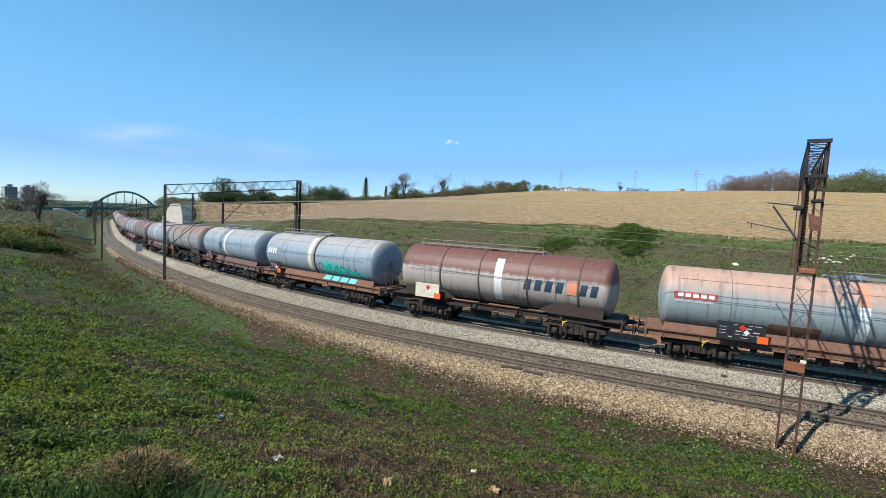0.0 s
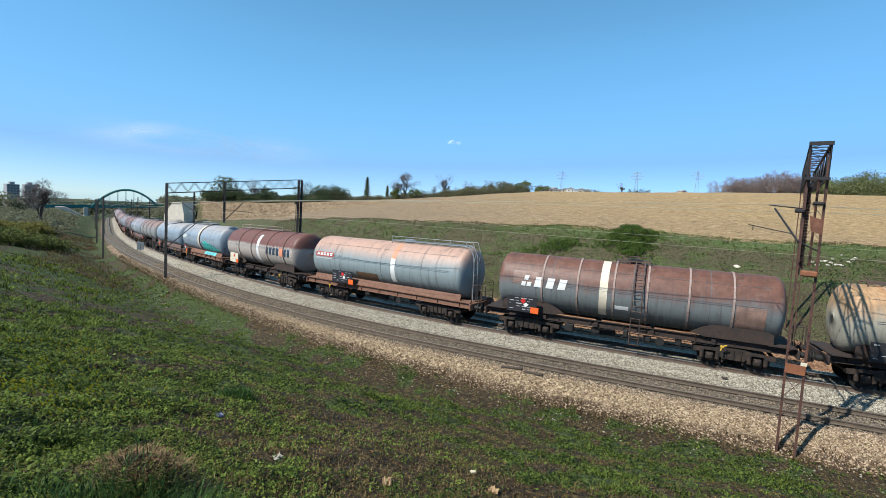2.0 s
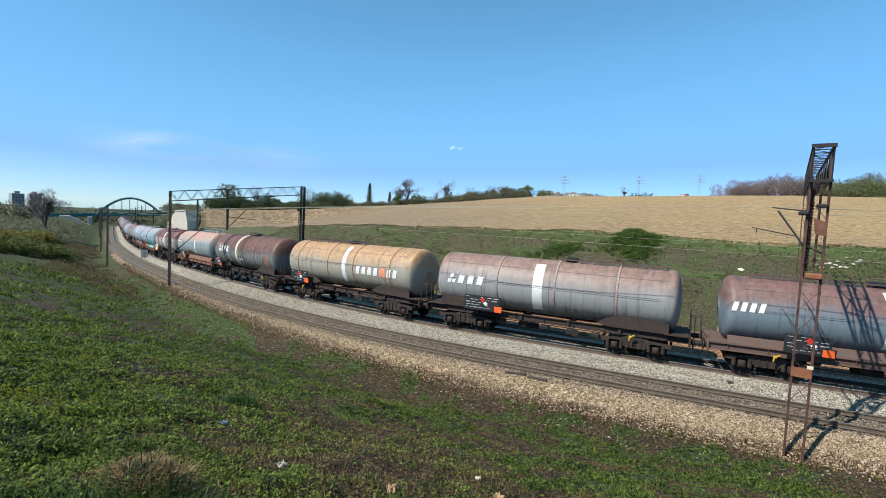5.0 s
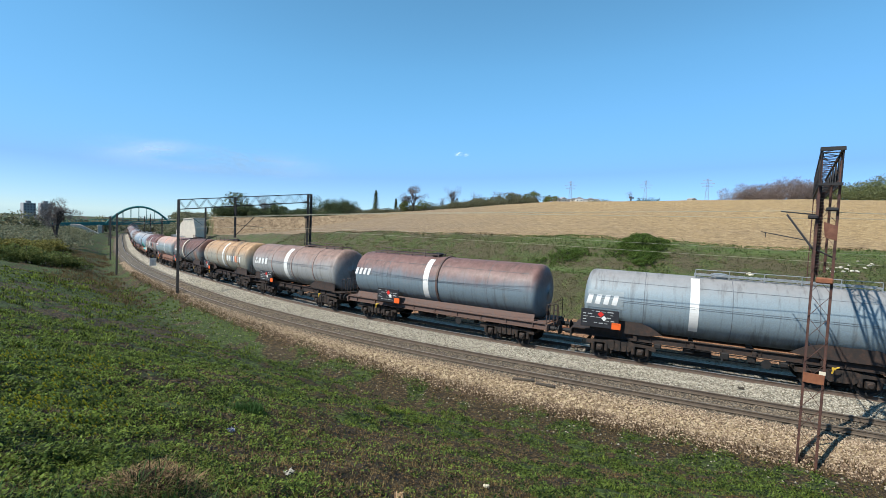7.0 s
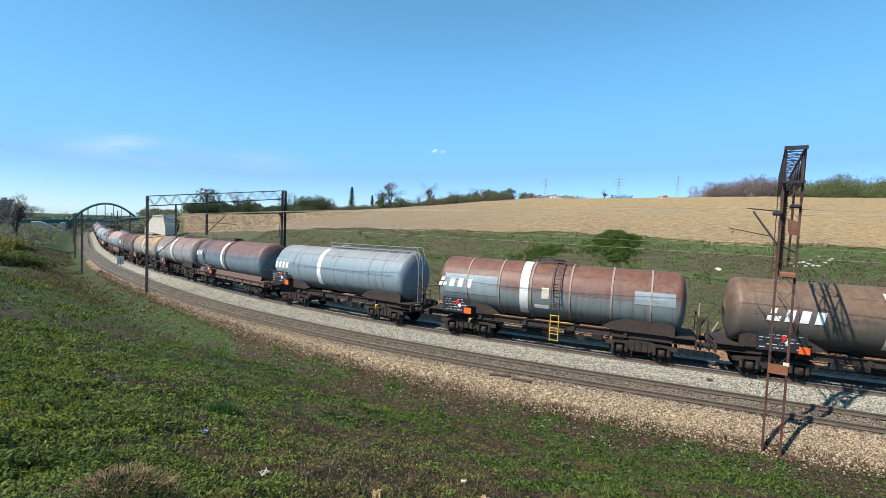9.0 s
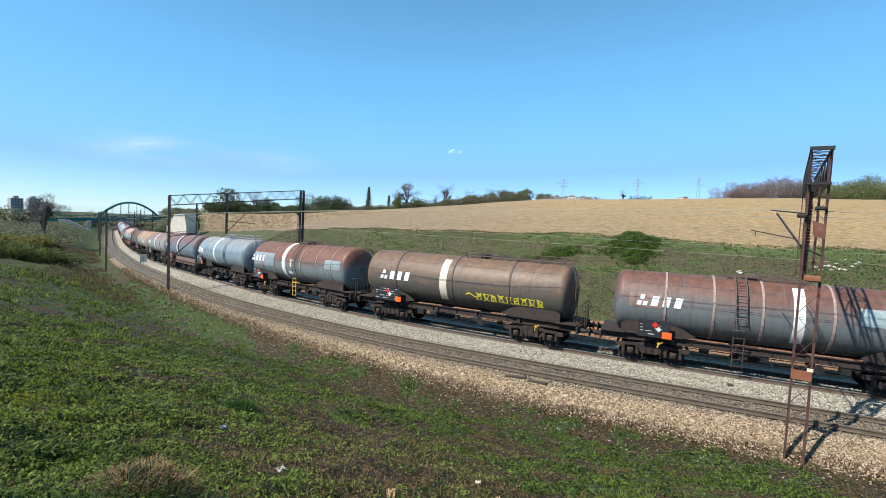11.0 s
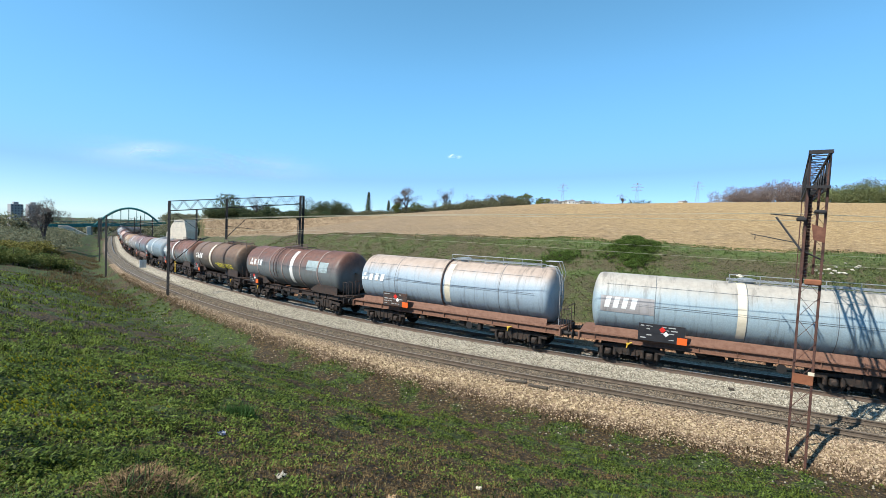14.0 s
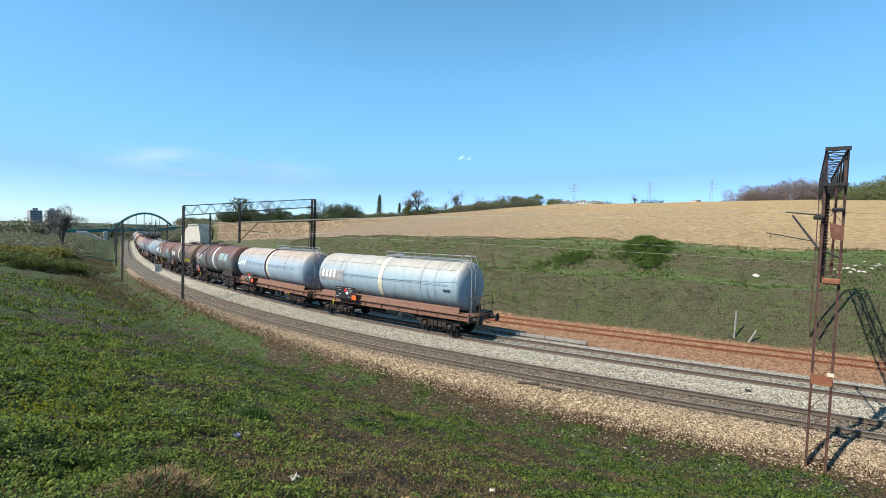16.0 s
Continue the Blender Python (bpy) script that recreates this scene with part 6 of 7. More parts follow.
# ---------------------------------------------------------------- far buildings and pylons
def tower_block(az, r, w, top, seed, label):
    x, y = polar(az, r)
    z = gz(x, y)
    h = top - z
    t = thing("tower_block", (x, y, z), label, "building", "tower blocks", turn=-az + 18)
    Solid().box((0, 0, h / 2), (w, w * 0.8, h), bevel=0.3).make("wall", M_TOWER, t)
    Solid().box((0, 0, h + 1.2), (w * 0.4, w * 0.3, 2.4), bevel=0.1).make("roof_house", M_TOWER, t)
    floors = int(h / 2.9)
    for k in range(floors):
        z1 = h - 1.6 - k * 2.9
        if z1 < 1:
            break
        for j in range(4):
            Solid().box((-w * 0.36 + j * w * 0.24, -w * 0.4 - 0.02, z1), (w * 0.10, 0.25, 1.1)).make("window", M_GLASS, t)


tower_block(-40.3, 700, 11, 9.0, 1, "grey concrete tower block beyond the trees")
tower_block(-39.1, 715, 11, 9.6, 2, "grey tower block with darker end wall")


def house_row(az, r, top, n, seed, label):
    rng = random.Random(seed)
    for i in range(n):
        x, y = polar(az + i * 0.62, r + rng.uniform(-6, 6))
        z = gz(x, y)
        t = thing("house", (x, y, z), label, "house", "houses on the crest", turn=rng.uniform(-20, 20))
        h = top - z - rng.uniform(0, 0.8)
        w = rng.uniform(2.6, 4.4)
        Solid().box((0, 0, h * 0.35), (w, 4, h * 0.9)).make("wall", M_WHITE if i % 3 else M_CONC, t)
        Solid().prism([(-w * 0.56, h * 0.78), (w * 0.56, h * 0.78), (0, h)], -2.3, 2.3).make("roof", M_TOWER, t)
        for dx in (-0.25, 0.25):
            Solid().box((dx * w, -2.02, h * 0.55), (w * 0.16, 0.06, h * 0.16)).make("window", M_GLASS, t)


house_row(13.6, 300, 25.4, 8, 5, "small pale house beyond the crest of the field")
house_row(27.6, 300, 26.9, 1, 6, "white shed on the crest of the field")


def pylon(az, r, top, label):
    x, y = polar(az, r)
    z = gz(x, y)
    t = thing("pylon", (x, y, z), label, "pylon", "power pylons", turn=-az)
    h = top - z
    s = Solid()
    lattice(s, (0, 0, 0), (0, 0, h), h * 0.15, h * 0.03, 0, 9, 0.30, 0.16)
    s.make("tower", M_STEELG, t)
    for f, w in ((0.68, 0.20), (0.80, 0.26), (0.92, 0.16)):
        a = Solid()
        a.bar((-h * w, 0, h * f), (h * w, 0, h * f), 0.4, 0.4)
        a.bar((-h * w, 0, h * f), (0, 0, h * (f + 0.06)), 0.25, 0.25)
        a.bar((h * w, 0, h * f), (0, 0, h * (f + 0.06)), 0.25, 0.25)
        a.make("cross_arm", M_STEELG, t)


pylon(15.07, 900, 92.5, "grey steel power pylon far beyond the field")
pylon(23.05, 900, 95.8, "grey steel power pylon on the far skyline")
pylon(28.98, 900, 98.5, "grey lattice pylon behind the field crest")


# ---------------------------------------------------------------- lineside bits
def marker_board():
    p = on_line(77.0, 2.45)
    t = thing("marker_board", (p.x, p.y, gz(p.x, p.y)), "small striped black and white marker board by the track", "sign", turn=math.degrees(heading(77.0)) + 180)
    Solid().tube((0, 0, -0.1), (0, 0, 1.1), 0.035, 8).make("post", M_STEELG, t)
    Solid().box((0, -0.04, 0.85), (0.85, 0.03, 1.1), bevel=0.01).make("board", M_WHITE, t)
    for k in (-0.25, 0.1, 0.45):
        Solid().box((0, -0.062, 0.78 + k), (0.95, 0.01, 0.15), Matrix.Rotation(0.6, 3, "Y")).make("stripe", M_PLATE, t)


marker_board()


def fence_post(x, y, h, lean, label):
    z = gz(x, y)
    t = thing("fence_post", (x, y, z), label, "post", "old posts")
    Solid().tube((0, 0, -0.2), (lean, 0, h), 0.06, 8, 0.05).make("post", M_SLEEPER, t)


fence_post(18.1, 29.2, 1.7, 0.05, "weathered concrete post at the foot of the cutting")
fence_post(18.5, 28.6, 0.75, 0.55, "leaning dark stump by the siding")


def rock(x, y, size, mat, label, seed, name="rock"):
    rng = random.Random(seed)
    bm = bmesh.new()
    bmesh.ops.create_icosphere(bm, subdivisions=2, radius=size)
    for v in bm.verts:
        v.co *= 1 + 0.35 * (noise.noise(v.co * (1.6 / size) + Vector((seed, 0, 0))))
        v.co.z *= 0.55
    me = bpy.data.meshes.new(name)
    bm.to_mesh(me)
    bm.free()
    me.materials.append(mat)
    ob = new(name, me)
    ob.matrix_basis = pose(x, y, gz(x, y) + size * 0.2, rng.uniform(-10, 10), rng.uniform(-10, 10), rng.uniform(0, 360))
    return tagged(ob, label, "rock" if name == "rock" else "litter", "loose " + name + "s")


rock(22.4, 34.1, 0.24, M_CREAM, "pale flat stone on the cutting slope", 1)
for k in range(15):
    rock(27.9 + random.uniform(-0.7, 0.9) + (1.9 if k % 3 == 2 else 0), 33.0 + random.uniform(-0.6, 0.5), random.uniform(0.07, 0.18), M_CONC, "broken pale rubble on the cutting slope", 2 + k)


def debris():
    for k, (s, lat, l, turn) in enumerate(((12.4, 5.6, 0.9, 8), (11.5, 5.7, 0.8, -6), (10.6, 3.0, 0.35, 20), (9.9, 3.0, 0.5, 5), (10.9, 2.9, 0.25, 40), (4.4, 1.9, 0.2, 10))):
        p = on_line(s, lat)
        t = thing("scrap_plank", (p.x, p.y, gz(p.x, p.y) + 0.04), "dark broken plank lying beside the track", "plank", "lineside scrap", turn=math.degrees(heading(s)) + 90 + turn)
        Solid().box((0, 0, 0.02), (l, 0.16, 0.07), Matrix.Rotation(0.05, 3, "Y"), bevel=0.012).make("board", M_SLEEPER_OLD, t)


debris()


def pale_beam():
    """A long pale concrete cable trough lying beside the far rail."""
    t = thing("cable_trough", (0, 0, 0), "pale concrete cable trough lying beside the far rail", "trough")
    for k in range(5):
        a, b = on_line(11.6 + k * 1.22, -2.65, -0.16), on_line(11.6 + k * 1.22 + 1.19, -2.65, -0.16)
        Solid().bar(a, b, 0.26, 0.14).make("trough_lid", M_SLEEPER, t)


pale_beam()


def hit_slope(az, tan_el):
    """Where a line of sight from the eye meets the ground."""
    r = np.arange(4.0, 40.0, 0.05)
    x, y = r * math.sin(radians(az)), r * math.cos(radians(az))
    z = ground_z(x, y)
    k = int(np.argmax(z >= EYE[2] + r * tan_el))
    return float(x[k]), float(y[k]), float(z[k])


def litter(az, tan_el, size, mats, label, seed):
    x, y, z = hit_slope(az, tan_el)
    t = thing("litter", (x, y, z), label, "litter", "litter on the slope", turn=seed * 47)
    rng = np.random.default_rng(seed)
    for m in mats:
        vs = []
        n = 7
        for i in range(n):
            for j in range(n):
                vs.append(((i / (n - 1) - 0.5) * size * rng.uniform(0.8, 1.2), (j / (n - 1) - 0.5) * size * 0.8, 0.02 + size * 0.45 * abs(math.sin(i * 1.9 + j * 1.1 + seed)) * rng.uniform(0.4, 1)))
        fs = [(i * n + j, (i + 1) * n + j, (i + 1) * n + j + 1, i * n + j + 1) for i in range(n - 1) for j in range(n - 1)]
        o = len(vs)
        vs += [(x0, y0, z0 - 0.012) for x0, y0, z0 in vs]
        fs += [tuple(i + o for i in reversed(q)) for q in fs]
        link("crumpled_sheet", vs, fs, m, t)


# ---------------------------------------------------------------- grass, weeds and stones
def scatter(n, az0, az1, r0, r1, rng):
    az = np.radians(rng.uniform(az0, az1, n))
    r = np.exp(rng.uniform(math.log(r0), math.log(r1), n))
    return r * np.sin(az), r * np.cos(az), r


def blades(name, x, y, z, h, wd, per, rng, mat, label, lean=0.5, spread=0.06):
    """Tufts of bent blades, each of two narrow pieces."""
    n = len(x)
    X, Y, Z, Hh, Wd = (np.repeat(a, per) for a in (x, y, z, h, wd))
    m = n * per
    a = rng.uniform(0, math.tau, m)
    off = rng.uniform(0, 1, m) * np.repeat(spread * (0.5 + h / max(1e-6, h.mean())), per)
    bx, by = X + np.cos(a) * off, Y + np.sin(a) * off
    hh = Hh * rng.uniform(0.5, 1.15, m)
    b = a + rng.normal(0, 0.7, m)
    ln = hh * lean * rng.uniform(0.2, 1.2, m)
    px, py = -np.sin(b) * Wd / 2, np.cos(b) * Wd / 2
    z0 = Z - 0.02
    v = np.empty((m, 5, 3))
    v[:, 0] = np.stack([bx - px, by - py, z0], -1)
    v[:, 1] = np.stack([bx + px, by + py, z0], -1)
    mx, my, mz = bx + np.cos(b) * ln * 0.35, by + np.sin(b) * ln * 0.35, z0 + hh * 0.62
    v[:, 2] = np.stack([mx + px * 0.75, my + py * 0.75, mz], -1)
    v[:, 3] = np.stack([mx - px * 0.75, my - py * 0.75, mz], -1)
    v[:, 4] = np.stack([bx + np.cos(b) * ln, by + np.sin(b) * ln, z0 + hh], -1)
    i = np.arange(m)[:, None] * 5
    quads = np.concatenate([i, i + 1, i + 2, i + 3], 1)
    tris = np.concatenate([i + 3, i + 2, i + 4], 1)
    me = bpy.data.meshes.new(name)
    me.vertices.add(m * 5)
    me.vertices.foreach_set("co", v.ravel())
    me.loops.add(m * 7)
    me.loops.foreach_set("vertex_index", np.concatenate([quads.ravel(), tris.ravel()]).astype(np.int32))
    me.polygons.add(2 * m)
    me.polygons.foreach_set("loop_start", np.concatenate([np.arange(m) * 4, 4 * m + np.arange(m) * 3]).astype(np.int32))
    me.materials.append(mat)
    me.update(calc_edges=True)
    return tagged(new(name, me), label, "grass", kind="stuff")


def flecks(name, x, y, z, size, rng, mat, label):
    """Small leaves, each a bent pair of triangles, tilted at random."""
    m = len(x)
    a, tilt = rng.uniform(0, math.tau, m), rng.normal(0, 0.45, (m, 2))
    size = size * rng.uniform(0.55, 1.5, m)
    u = np.stack([np.cos(a), np.sin(a), tilt[:, 0]], -1) * size[:, None]
    w = np.stack([-np.sin(a), np.cos(a), tilt[:, 1]], -1) * size[:, None] * 0.5
    c = np.stack([x, y, z], -1)
    v = np.stack([c - u, c + w, c + u, c - w], 1)
    me = bpy.data.meshes.new(name)
    me.vertices.add(m * 4)
    me.vertices.foreach_set("co", v.ravel())
    me.loops.add(m * 4)
    me.loops.foreach_set("vertex_index", np.arange(m * 4, dtype=np.int32))
    me.polygons.add(m)
    me.polygons.foreach_set("loop_start", np.arange(0, m * 4, 4, dtype=np.int32))
    me.materials.append(mat)
    me.update(calc_edges=True)
    return tagged(new(name, me), label, "grass", kind="stuff")


def pebbles(name, c, size, rng, mat, label, category="gravel"):
    """Broken stones, each an uneven eight-sided lump, at the points c."""
    n = len(c)
    base = np.array([(1, 0, 0), (-1, 0, 0), (0, 1, 0), (0, -1, 0), (0, 0, 1), (0, 0, -1)], float)
    tri = np.array([(0, 2, 4), (2, 1, 4), (1, 3, 4), (3, 0, 4), (2, 0, 5), (1, 2, 5), (3, 1, 5), (0, 3, 5)])
    v = base[None] * size[:, None, None] * rng.uniform(0.6, 1.25, (n, 6, 1))
    a = rng.uniform(0, math.tau, n)[:, None]
    v = np.stack([v[..., 0] * np.cos(a) - v[..., 1] * np.sin(a), v[..., 0] * np.sin(a) + v[..., 1] * np.cos(a), v[..., 2] * 0.75], -1)
    v = v + c[:, None] + np.array([0, 0, 0.012])
    q = (tri[None] + (np.arange(n) * 6)[:, None, None]).reshape(-1, 3)
    me = bpy.data.meshes.new(name)
    me.vertices.add(n * 6)
    me.vertices.foreach_set("co", v.ravel())
    me.loops.add(q.size)
    me.loops.foreach_set("vertex_index", q.ravel().astype(np.int32))
    me.polygons.add(len(q))
    me.polygons.foreach_set("loop_start", np.arange(0, q.size, 3, dtype=np.int32))
    me.materials.append(mat)
    me.update(calc_edges=True)
    return tagged(new(name, me), label, category, kind="stuff")


def grow():
    rng = np.random.default_rng(11)
    x, y, r = scatter(150000, -52, 50, 3.3, 60, rng)
    z, s, d, f = ground_z(x, y, True)
    c = turf_cover(x, y, d)
    clump = np.clip(6.0 * fbm(x * 3.0, y * 3.0, 3, 31) - 2.7, 0.0, 1.3)
    keep = (d > foot(s)) & (d < 60) & (rng.uniform(0, 1, len(x)) < (0.025 + 0.80 * c) * np.interp(r, (24, 40), (1, 0)) * clump + np.interp(r, (24, 40), (0, 0.7)))
    x, y, z, c, r, d, clump = (a[keep] for a in (x, y, z, c, r, d, clump))
    tall = fbm(x * 0.9, y * 0.9, 3, 9)
    h = (0.022 + 0.08 * np.clip(tall - 0.38, 0, 1) * 2 * c + 0.02 * rng.uniform(0, 1, len(x))) * np.interp(r, (5, 12, 30, 60), (0.9, 1.1, 1.6, 2.6))
    lush = np.clip((-np.degrees(np.arctan2(x, y)) - 24) / 12, 0, 1)
    h = h * (1 + 0.35 * lush) * (0.55 + 0.75 * clump)
    wd = np.interp(r, (5, 12, 30, 60), (0.005, 0.010, 0.026, 0.055)) * (1 + 0.3 * lush)
    pick = rng.uniform(0, 1, len(x))
    g = pick < 0.80
    blades("grass", x[g], y[g], z[g], h[g], wd[g], 6, rng, M_GRASS, "patchy fresh green grass on the slope", 0.9, 0.07)
    g = (pick >= 0.80) & (pick < 0.93)
    blades("weeds", x[g], y[g], z[g], h[g] * 0.8, wd[g] * 2.0, 7, rng, M_WEED, "low broad-leaved weeds among the grass", 1.5, 0.09)
    # small weed leaves in cushions
    x, y, r = scatter(420000, -52, 50, 3.2, 26, rng)
    z, s, d, f = ground_z(x, y, True)
    c = turf_cover(x, y, d)
    cushion = fbm(x * 4.2, y * 4.2, 3, 61)
    k = (d > foot(s)) & (rng.uniform(0, 1, len(x)) < (0.10 + 0.90 * c) * np.clip((cushion - 0.46) * 8, 0.0, 1))
    x, y, z, r, c, cushion = (a[k] for a in (x, y, z, r, c, cushion))
    up = rng.uniform(0.1, 1, len(x)) * np.clip((cushion - 0.42) * 0.55, 0.012, 0.13)
    flecks("weed_leaves", x, y, z + up, np.interp(r, (4, 10, 26), (0.015, 0.025, 0.048)), rng, M_FLECK, "small green weed leaves in low cushions")
    # last year's leaves and crumbs of soil
    x, y, r = scatter(130000, -52, 50, 3.2, 24, rng)
    z, s, d, f = ground_z(x, y, True)
    k = (d > foot(s) - 0.3) & (rng.uniform(0, 1, len(x)) < 0.75 - 0.62 * turf_cover(x, y, d))
    x, y, z, r = (a[k] for a in (x, y, z, r))
    flecks("dead_leaves", x, y, z + rng.uniform(0, 0.02, len(x)), np.interp(r, (4, 10, 24), (0.009, 0.016, 0.030)), rng, M_CRUMB, "brown dead leaves and crumbs on bare soil")
    # tussocks, each of one kind of grass, in drifts with bare soil between
    n = 13000
    cx, cy, r = scatter(n, -52, 48, 3.4, 36, rng)
    z, s, d, f = ground_z(cx, cy, True)
    patch = fbm(cx * 0.8, cy * 0.8, 3, 71)
    k = (d > foot(s) + 0.1) & (rng.uniform(0, 1, n) < (0.06 + 0.94 * turf_cover(cx, cy, d)) * np.clip((patch - 0.36) * 5, 0.06, 1))
    cx, cy, r, patch = cx[k], cy[k], r[k], patch[k]
    size = rng.uniform(0.45, 1.0, len(cx)) ** 1.5 * np.interp(r, (4, 9, 14, 34), (0.8, 1.1, 1.8, 2.6)) * np.clip(0.55 + 2.2 * (patch - 0.4), 0.5, 1.3)
    kind_of = fbm(cx * 0.55, cy * 0.55, 2, 81) + rng.normal(0, 0.07, len(cx))
    for lo, hi, mat, label in ((-9, 0.44, M_GRASS_COOL, "thick tussocks of cool green grass"), (0.44, 0.58, M_GRASS, "thick tussocks of fresh spring grass"), (0.58, 9, M_GRASS_WARM, "yellowish tussocks of half-dry grass")):
        g = (kind_of >= lo) & (kind_of < hi)
        m, q = int(g.sum()), 11
        x = np.repeat(cx[g], q) + rng.normal(0, 1, m * q) * np.repeat(0.050 * size[g], q)
        y = np.repeat(cy[g], q) + rng.normal(0, 1, m * q) * np.repeat(0.050 * size[g], q)
        h = np.repeat(0.043 * size[g], q) * rng.uniform(0.5, 1.3, m * q)
        blades("tussocks", x, y, ground_z(x, y), h, np.repeat(np.interp(r[g], (4, 12, 34), (0.005, 0.010, 0.026)), q), 3, rng, mat, label, 1.0, 0.025)
    # clods and crumbs on the bare soil
    x, y, r = scatter(36000, -52, 50, 3.3, 26, rng)
    z, s, d, f = ground_z(x, y, True)
    k = (d > foot(s) - 0.2) & (rng.uniform(0, 1, len(x)) < 0.85 - 0.85 * turf_cover(x, y, d))
    x, y, z, r = (a[k] for a in (x, y, z, r))
    pebbles("soil_clods", np.stack([x, y, z], -1), np.interp(r, (4, 12, 26), (0.010, 0.020, 0.034)) * rng.uniform(0.4, 1.6, len(x)), rng, M_CLOD, "dark crumbs and clods of bare soil", "soil")
    k = 64000
    wx, wy, wr = scatter(k, -52, 10, 3.2, 20, rng)
    wz, ws, wdd, wf = ground_z(wx, wy, True)
    near = np.clip((-np.degrees(np.arctan2(wx, wy)) - 8) / 26, 0.06, 1)
    q = (wdd > 9) & (np.hypot((wx - MOUND[0] + 0.05) / 0.30, (wy - MOUND[1]) / 0.24) > rng.uniform(0.6, 1.1, k)) & (rng.uniform(0, 1, k) < near * np.clip(3.0 * fbm(wx * 1.9, wy * 1.9, 3, 41) - 1.05, 0, 1))
    wx, wy, wz, wr = (v[q] for v in (wx, wy, wz, wr))
    tall = rng.uniform(0.02, 0.085, len(wx))
    m = 8
    lx, ly = (np.repeat(v, m) + rng.normal(0, 0.030, len(v) * m) for v in (wx, wy))
    lz = np.repeat(wz, m) + np.repeat(tall, m) * rng.uniform(0.1, 1.0, len(lx))
    flecks("leafy_weeds", lx, ly, lz, np.repeat(np.interp(wr, (4, 20), (0.013, 0.030)), m), rng, M_WEED, "leafy weeds and docks in thick patches")
    blades("weed_stems", wx[::3], wy[::3], wz[::3], tall[::3], np.interp(wr[::3], (4, 20), (0.007, 0.018)), 5, rng, M_WEED, "green stems and narrow leaves among the weeds", 0.8, 0.05)
    # dead stalks
    x, y, r = scatter(40000, -52, 50, 3.3, 34, rng)
    z, s, d, f = ground_z(x, y, True)
    k = (d > 6.7) & (rng.uniform(0, 1, len(x)) < 0.5 - 0.4 * turf_cover(x, y, d))
    x, y, z, r = (a[k] for a in (x, y, z, r))
    blades("dry_grass", x, y, z, 0.02 + 0.05 * rng.uniform(0, 1, len(x)), np.interp(r, (5, 30), (0.007, 0.022)), 4, rng, M_STRAW, "dead straw and brown stalks on bare soil", 1.5, 0.10)
    # the mound of old grass
    n = 2400
    x, y = rng.normal(MOUND[0] - 0.06, 0.17, n), rng.normal(MOUND[1] + 0.02, 0.14, n)
    blades("mound_grass", x, y, ground_z(x, y), rng.uniform(0.010, 0.035, n), np.full(n, 0.006), 3, rng, M_HAY, "matted dead grass over a small mound", 3.4, 0.09)
    n = 420
    x, y = rng.normal(MOUND[0] + 0.10, 0.38, n), rng.normal(MOUND[1] - 0.33, 0.10, n)
    blades("mound_grass", x, y, ground_z(x, y), rng.uniform(0.09, 0.24, n), np.full(n, 0.007), 5, rng, M_GRASS_COOL, "long green blades before the mound", 0.9, 0.05)
    n = 300
    tx, ty, tz = hit_slope(-21.0, -0.395)
    x, y = rng.normal(tx, 0.10, n), rng.normal(ty, 0.08, n)
    blades("grass_tuft", x, y, ground_z(x, y), rng.uniform(0.12, 0.26, n), np.full(n, 0.012), 5, rng, M_GRASS_COOL, "lone thick green tuft of grass", 0.4, 0.05)
    # brown scrub on the shoulder farther along
    n = 3600
    s = rng.uniform(42, 120, n)
    lat = rng.uniform(7.4, 15.0, n)
    p = np.array([on_line(a, b) for a, b in zip(s, lat)])
    k = fbm(p[:, 0] * 0.3, p[:, 1] * 0.3, 3, 21) > 0.42
    p = p[k]
    n = len(p)
    blades("brown_scrub", p[:, 0], p[:, 1], ground_z(p[:, 0], p[:, 1]), rng.uniform(0.12, 0.38, n), np.full(n, 0.05), 5, rng, M_SCRUB, "withered brown scrub on the lineside shoulder", 0.5, 0.25)
    # lineside stalks at the foot of the ballast
    n = 6000
    s = rng.uniform(-4, 70, n)
    lat = foot(s) + rng.normal(-0.12, 0.24, n)
    p = np.array([on_line(a, b) for a, b in zip(s, lat)])
    blades("lineside_stalks", p[:, 0], p[:, 1], ground_z(p[:, 0], p[:, 1]), rng.uniform(0.06, 0.22, n), np.full(n, 0.020), 3, rng, M_DEAD, "reddish dead stalks at the foot of the ballast", 0.8, 0.10)
    # cutting slope
    n = 26000
    s = rng.uniform(-22, 75, n)
    lat = -rng.uniform(8.9, 20.5, n)
    p = np.array([on_line(a, b) for a, b in zip(s, lat)])
    c = fbm(p[:, 0] * 0.22, p[:, 1] * 0.22, 4, 5)
    z = ground_z(p[:, 0], p[:, 1])
    hh = rng.uniform(0.05, 0.15, n)
    shelf = (np.abs(lat + 14.0) < 0.85 + 0.3 * rng.normal(0, 1, n)) & (s < 32)
    brink = (lat < -17.6) & (s < 26) & (c > 0.42)
    fresh = shelf | brink
    low = (lat > -12.9) & (rng.uniform(0, 1, n) < 0.7)
    for g, mat, wide, label in ((fresh, M_BANK_FRESH, 0.04, "fresh green grass on the bench and brink of the cutting"),
                                (~fresh & ~low & (c > 0.47), M_BANK, 0.035, "rough green grass on the cutting slope"),
                                (~fresh & (low | (c <= 0.47)), M_BANK_DRY, 0.03, "brown withered grass on the cutting slope")):
        blades("bank_grass", p[g, 0], p[g, 1], z[g], hh[g], np.full(g.sum(), wide), 5, rng, mat, label, 1.1, 0.25)
    # low scrub dotted over the slope
    blobs = []
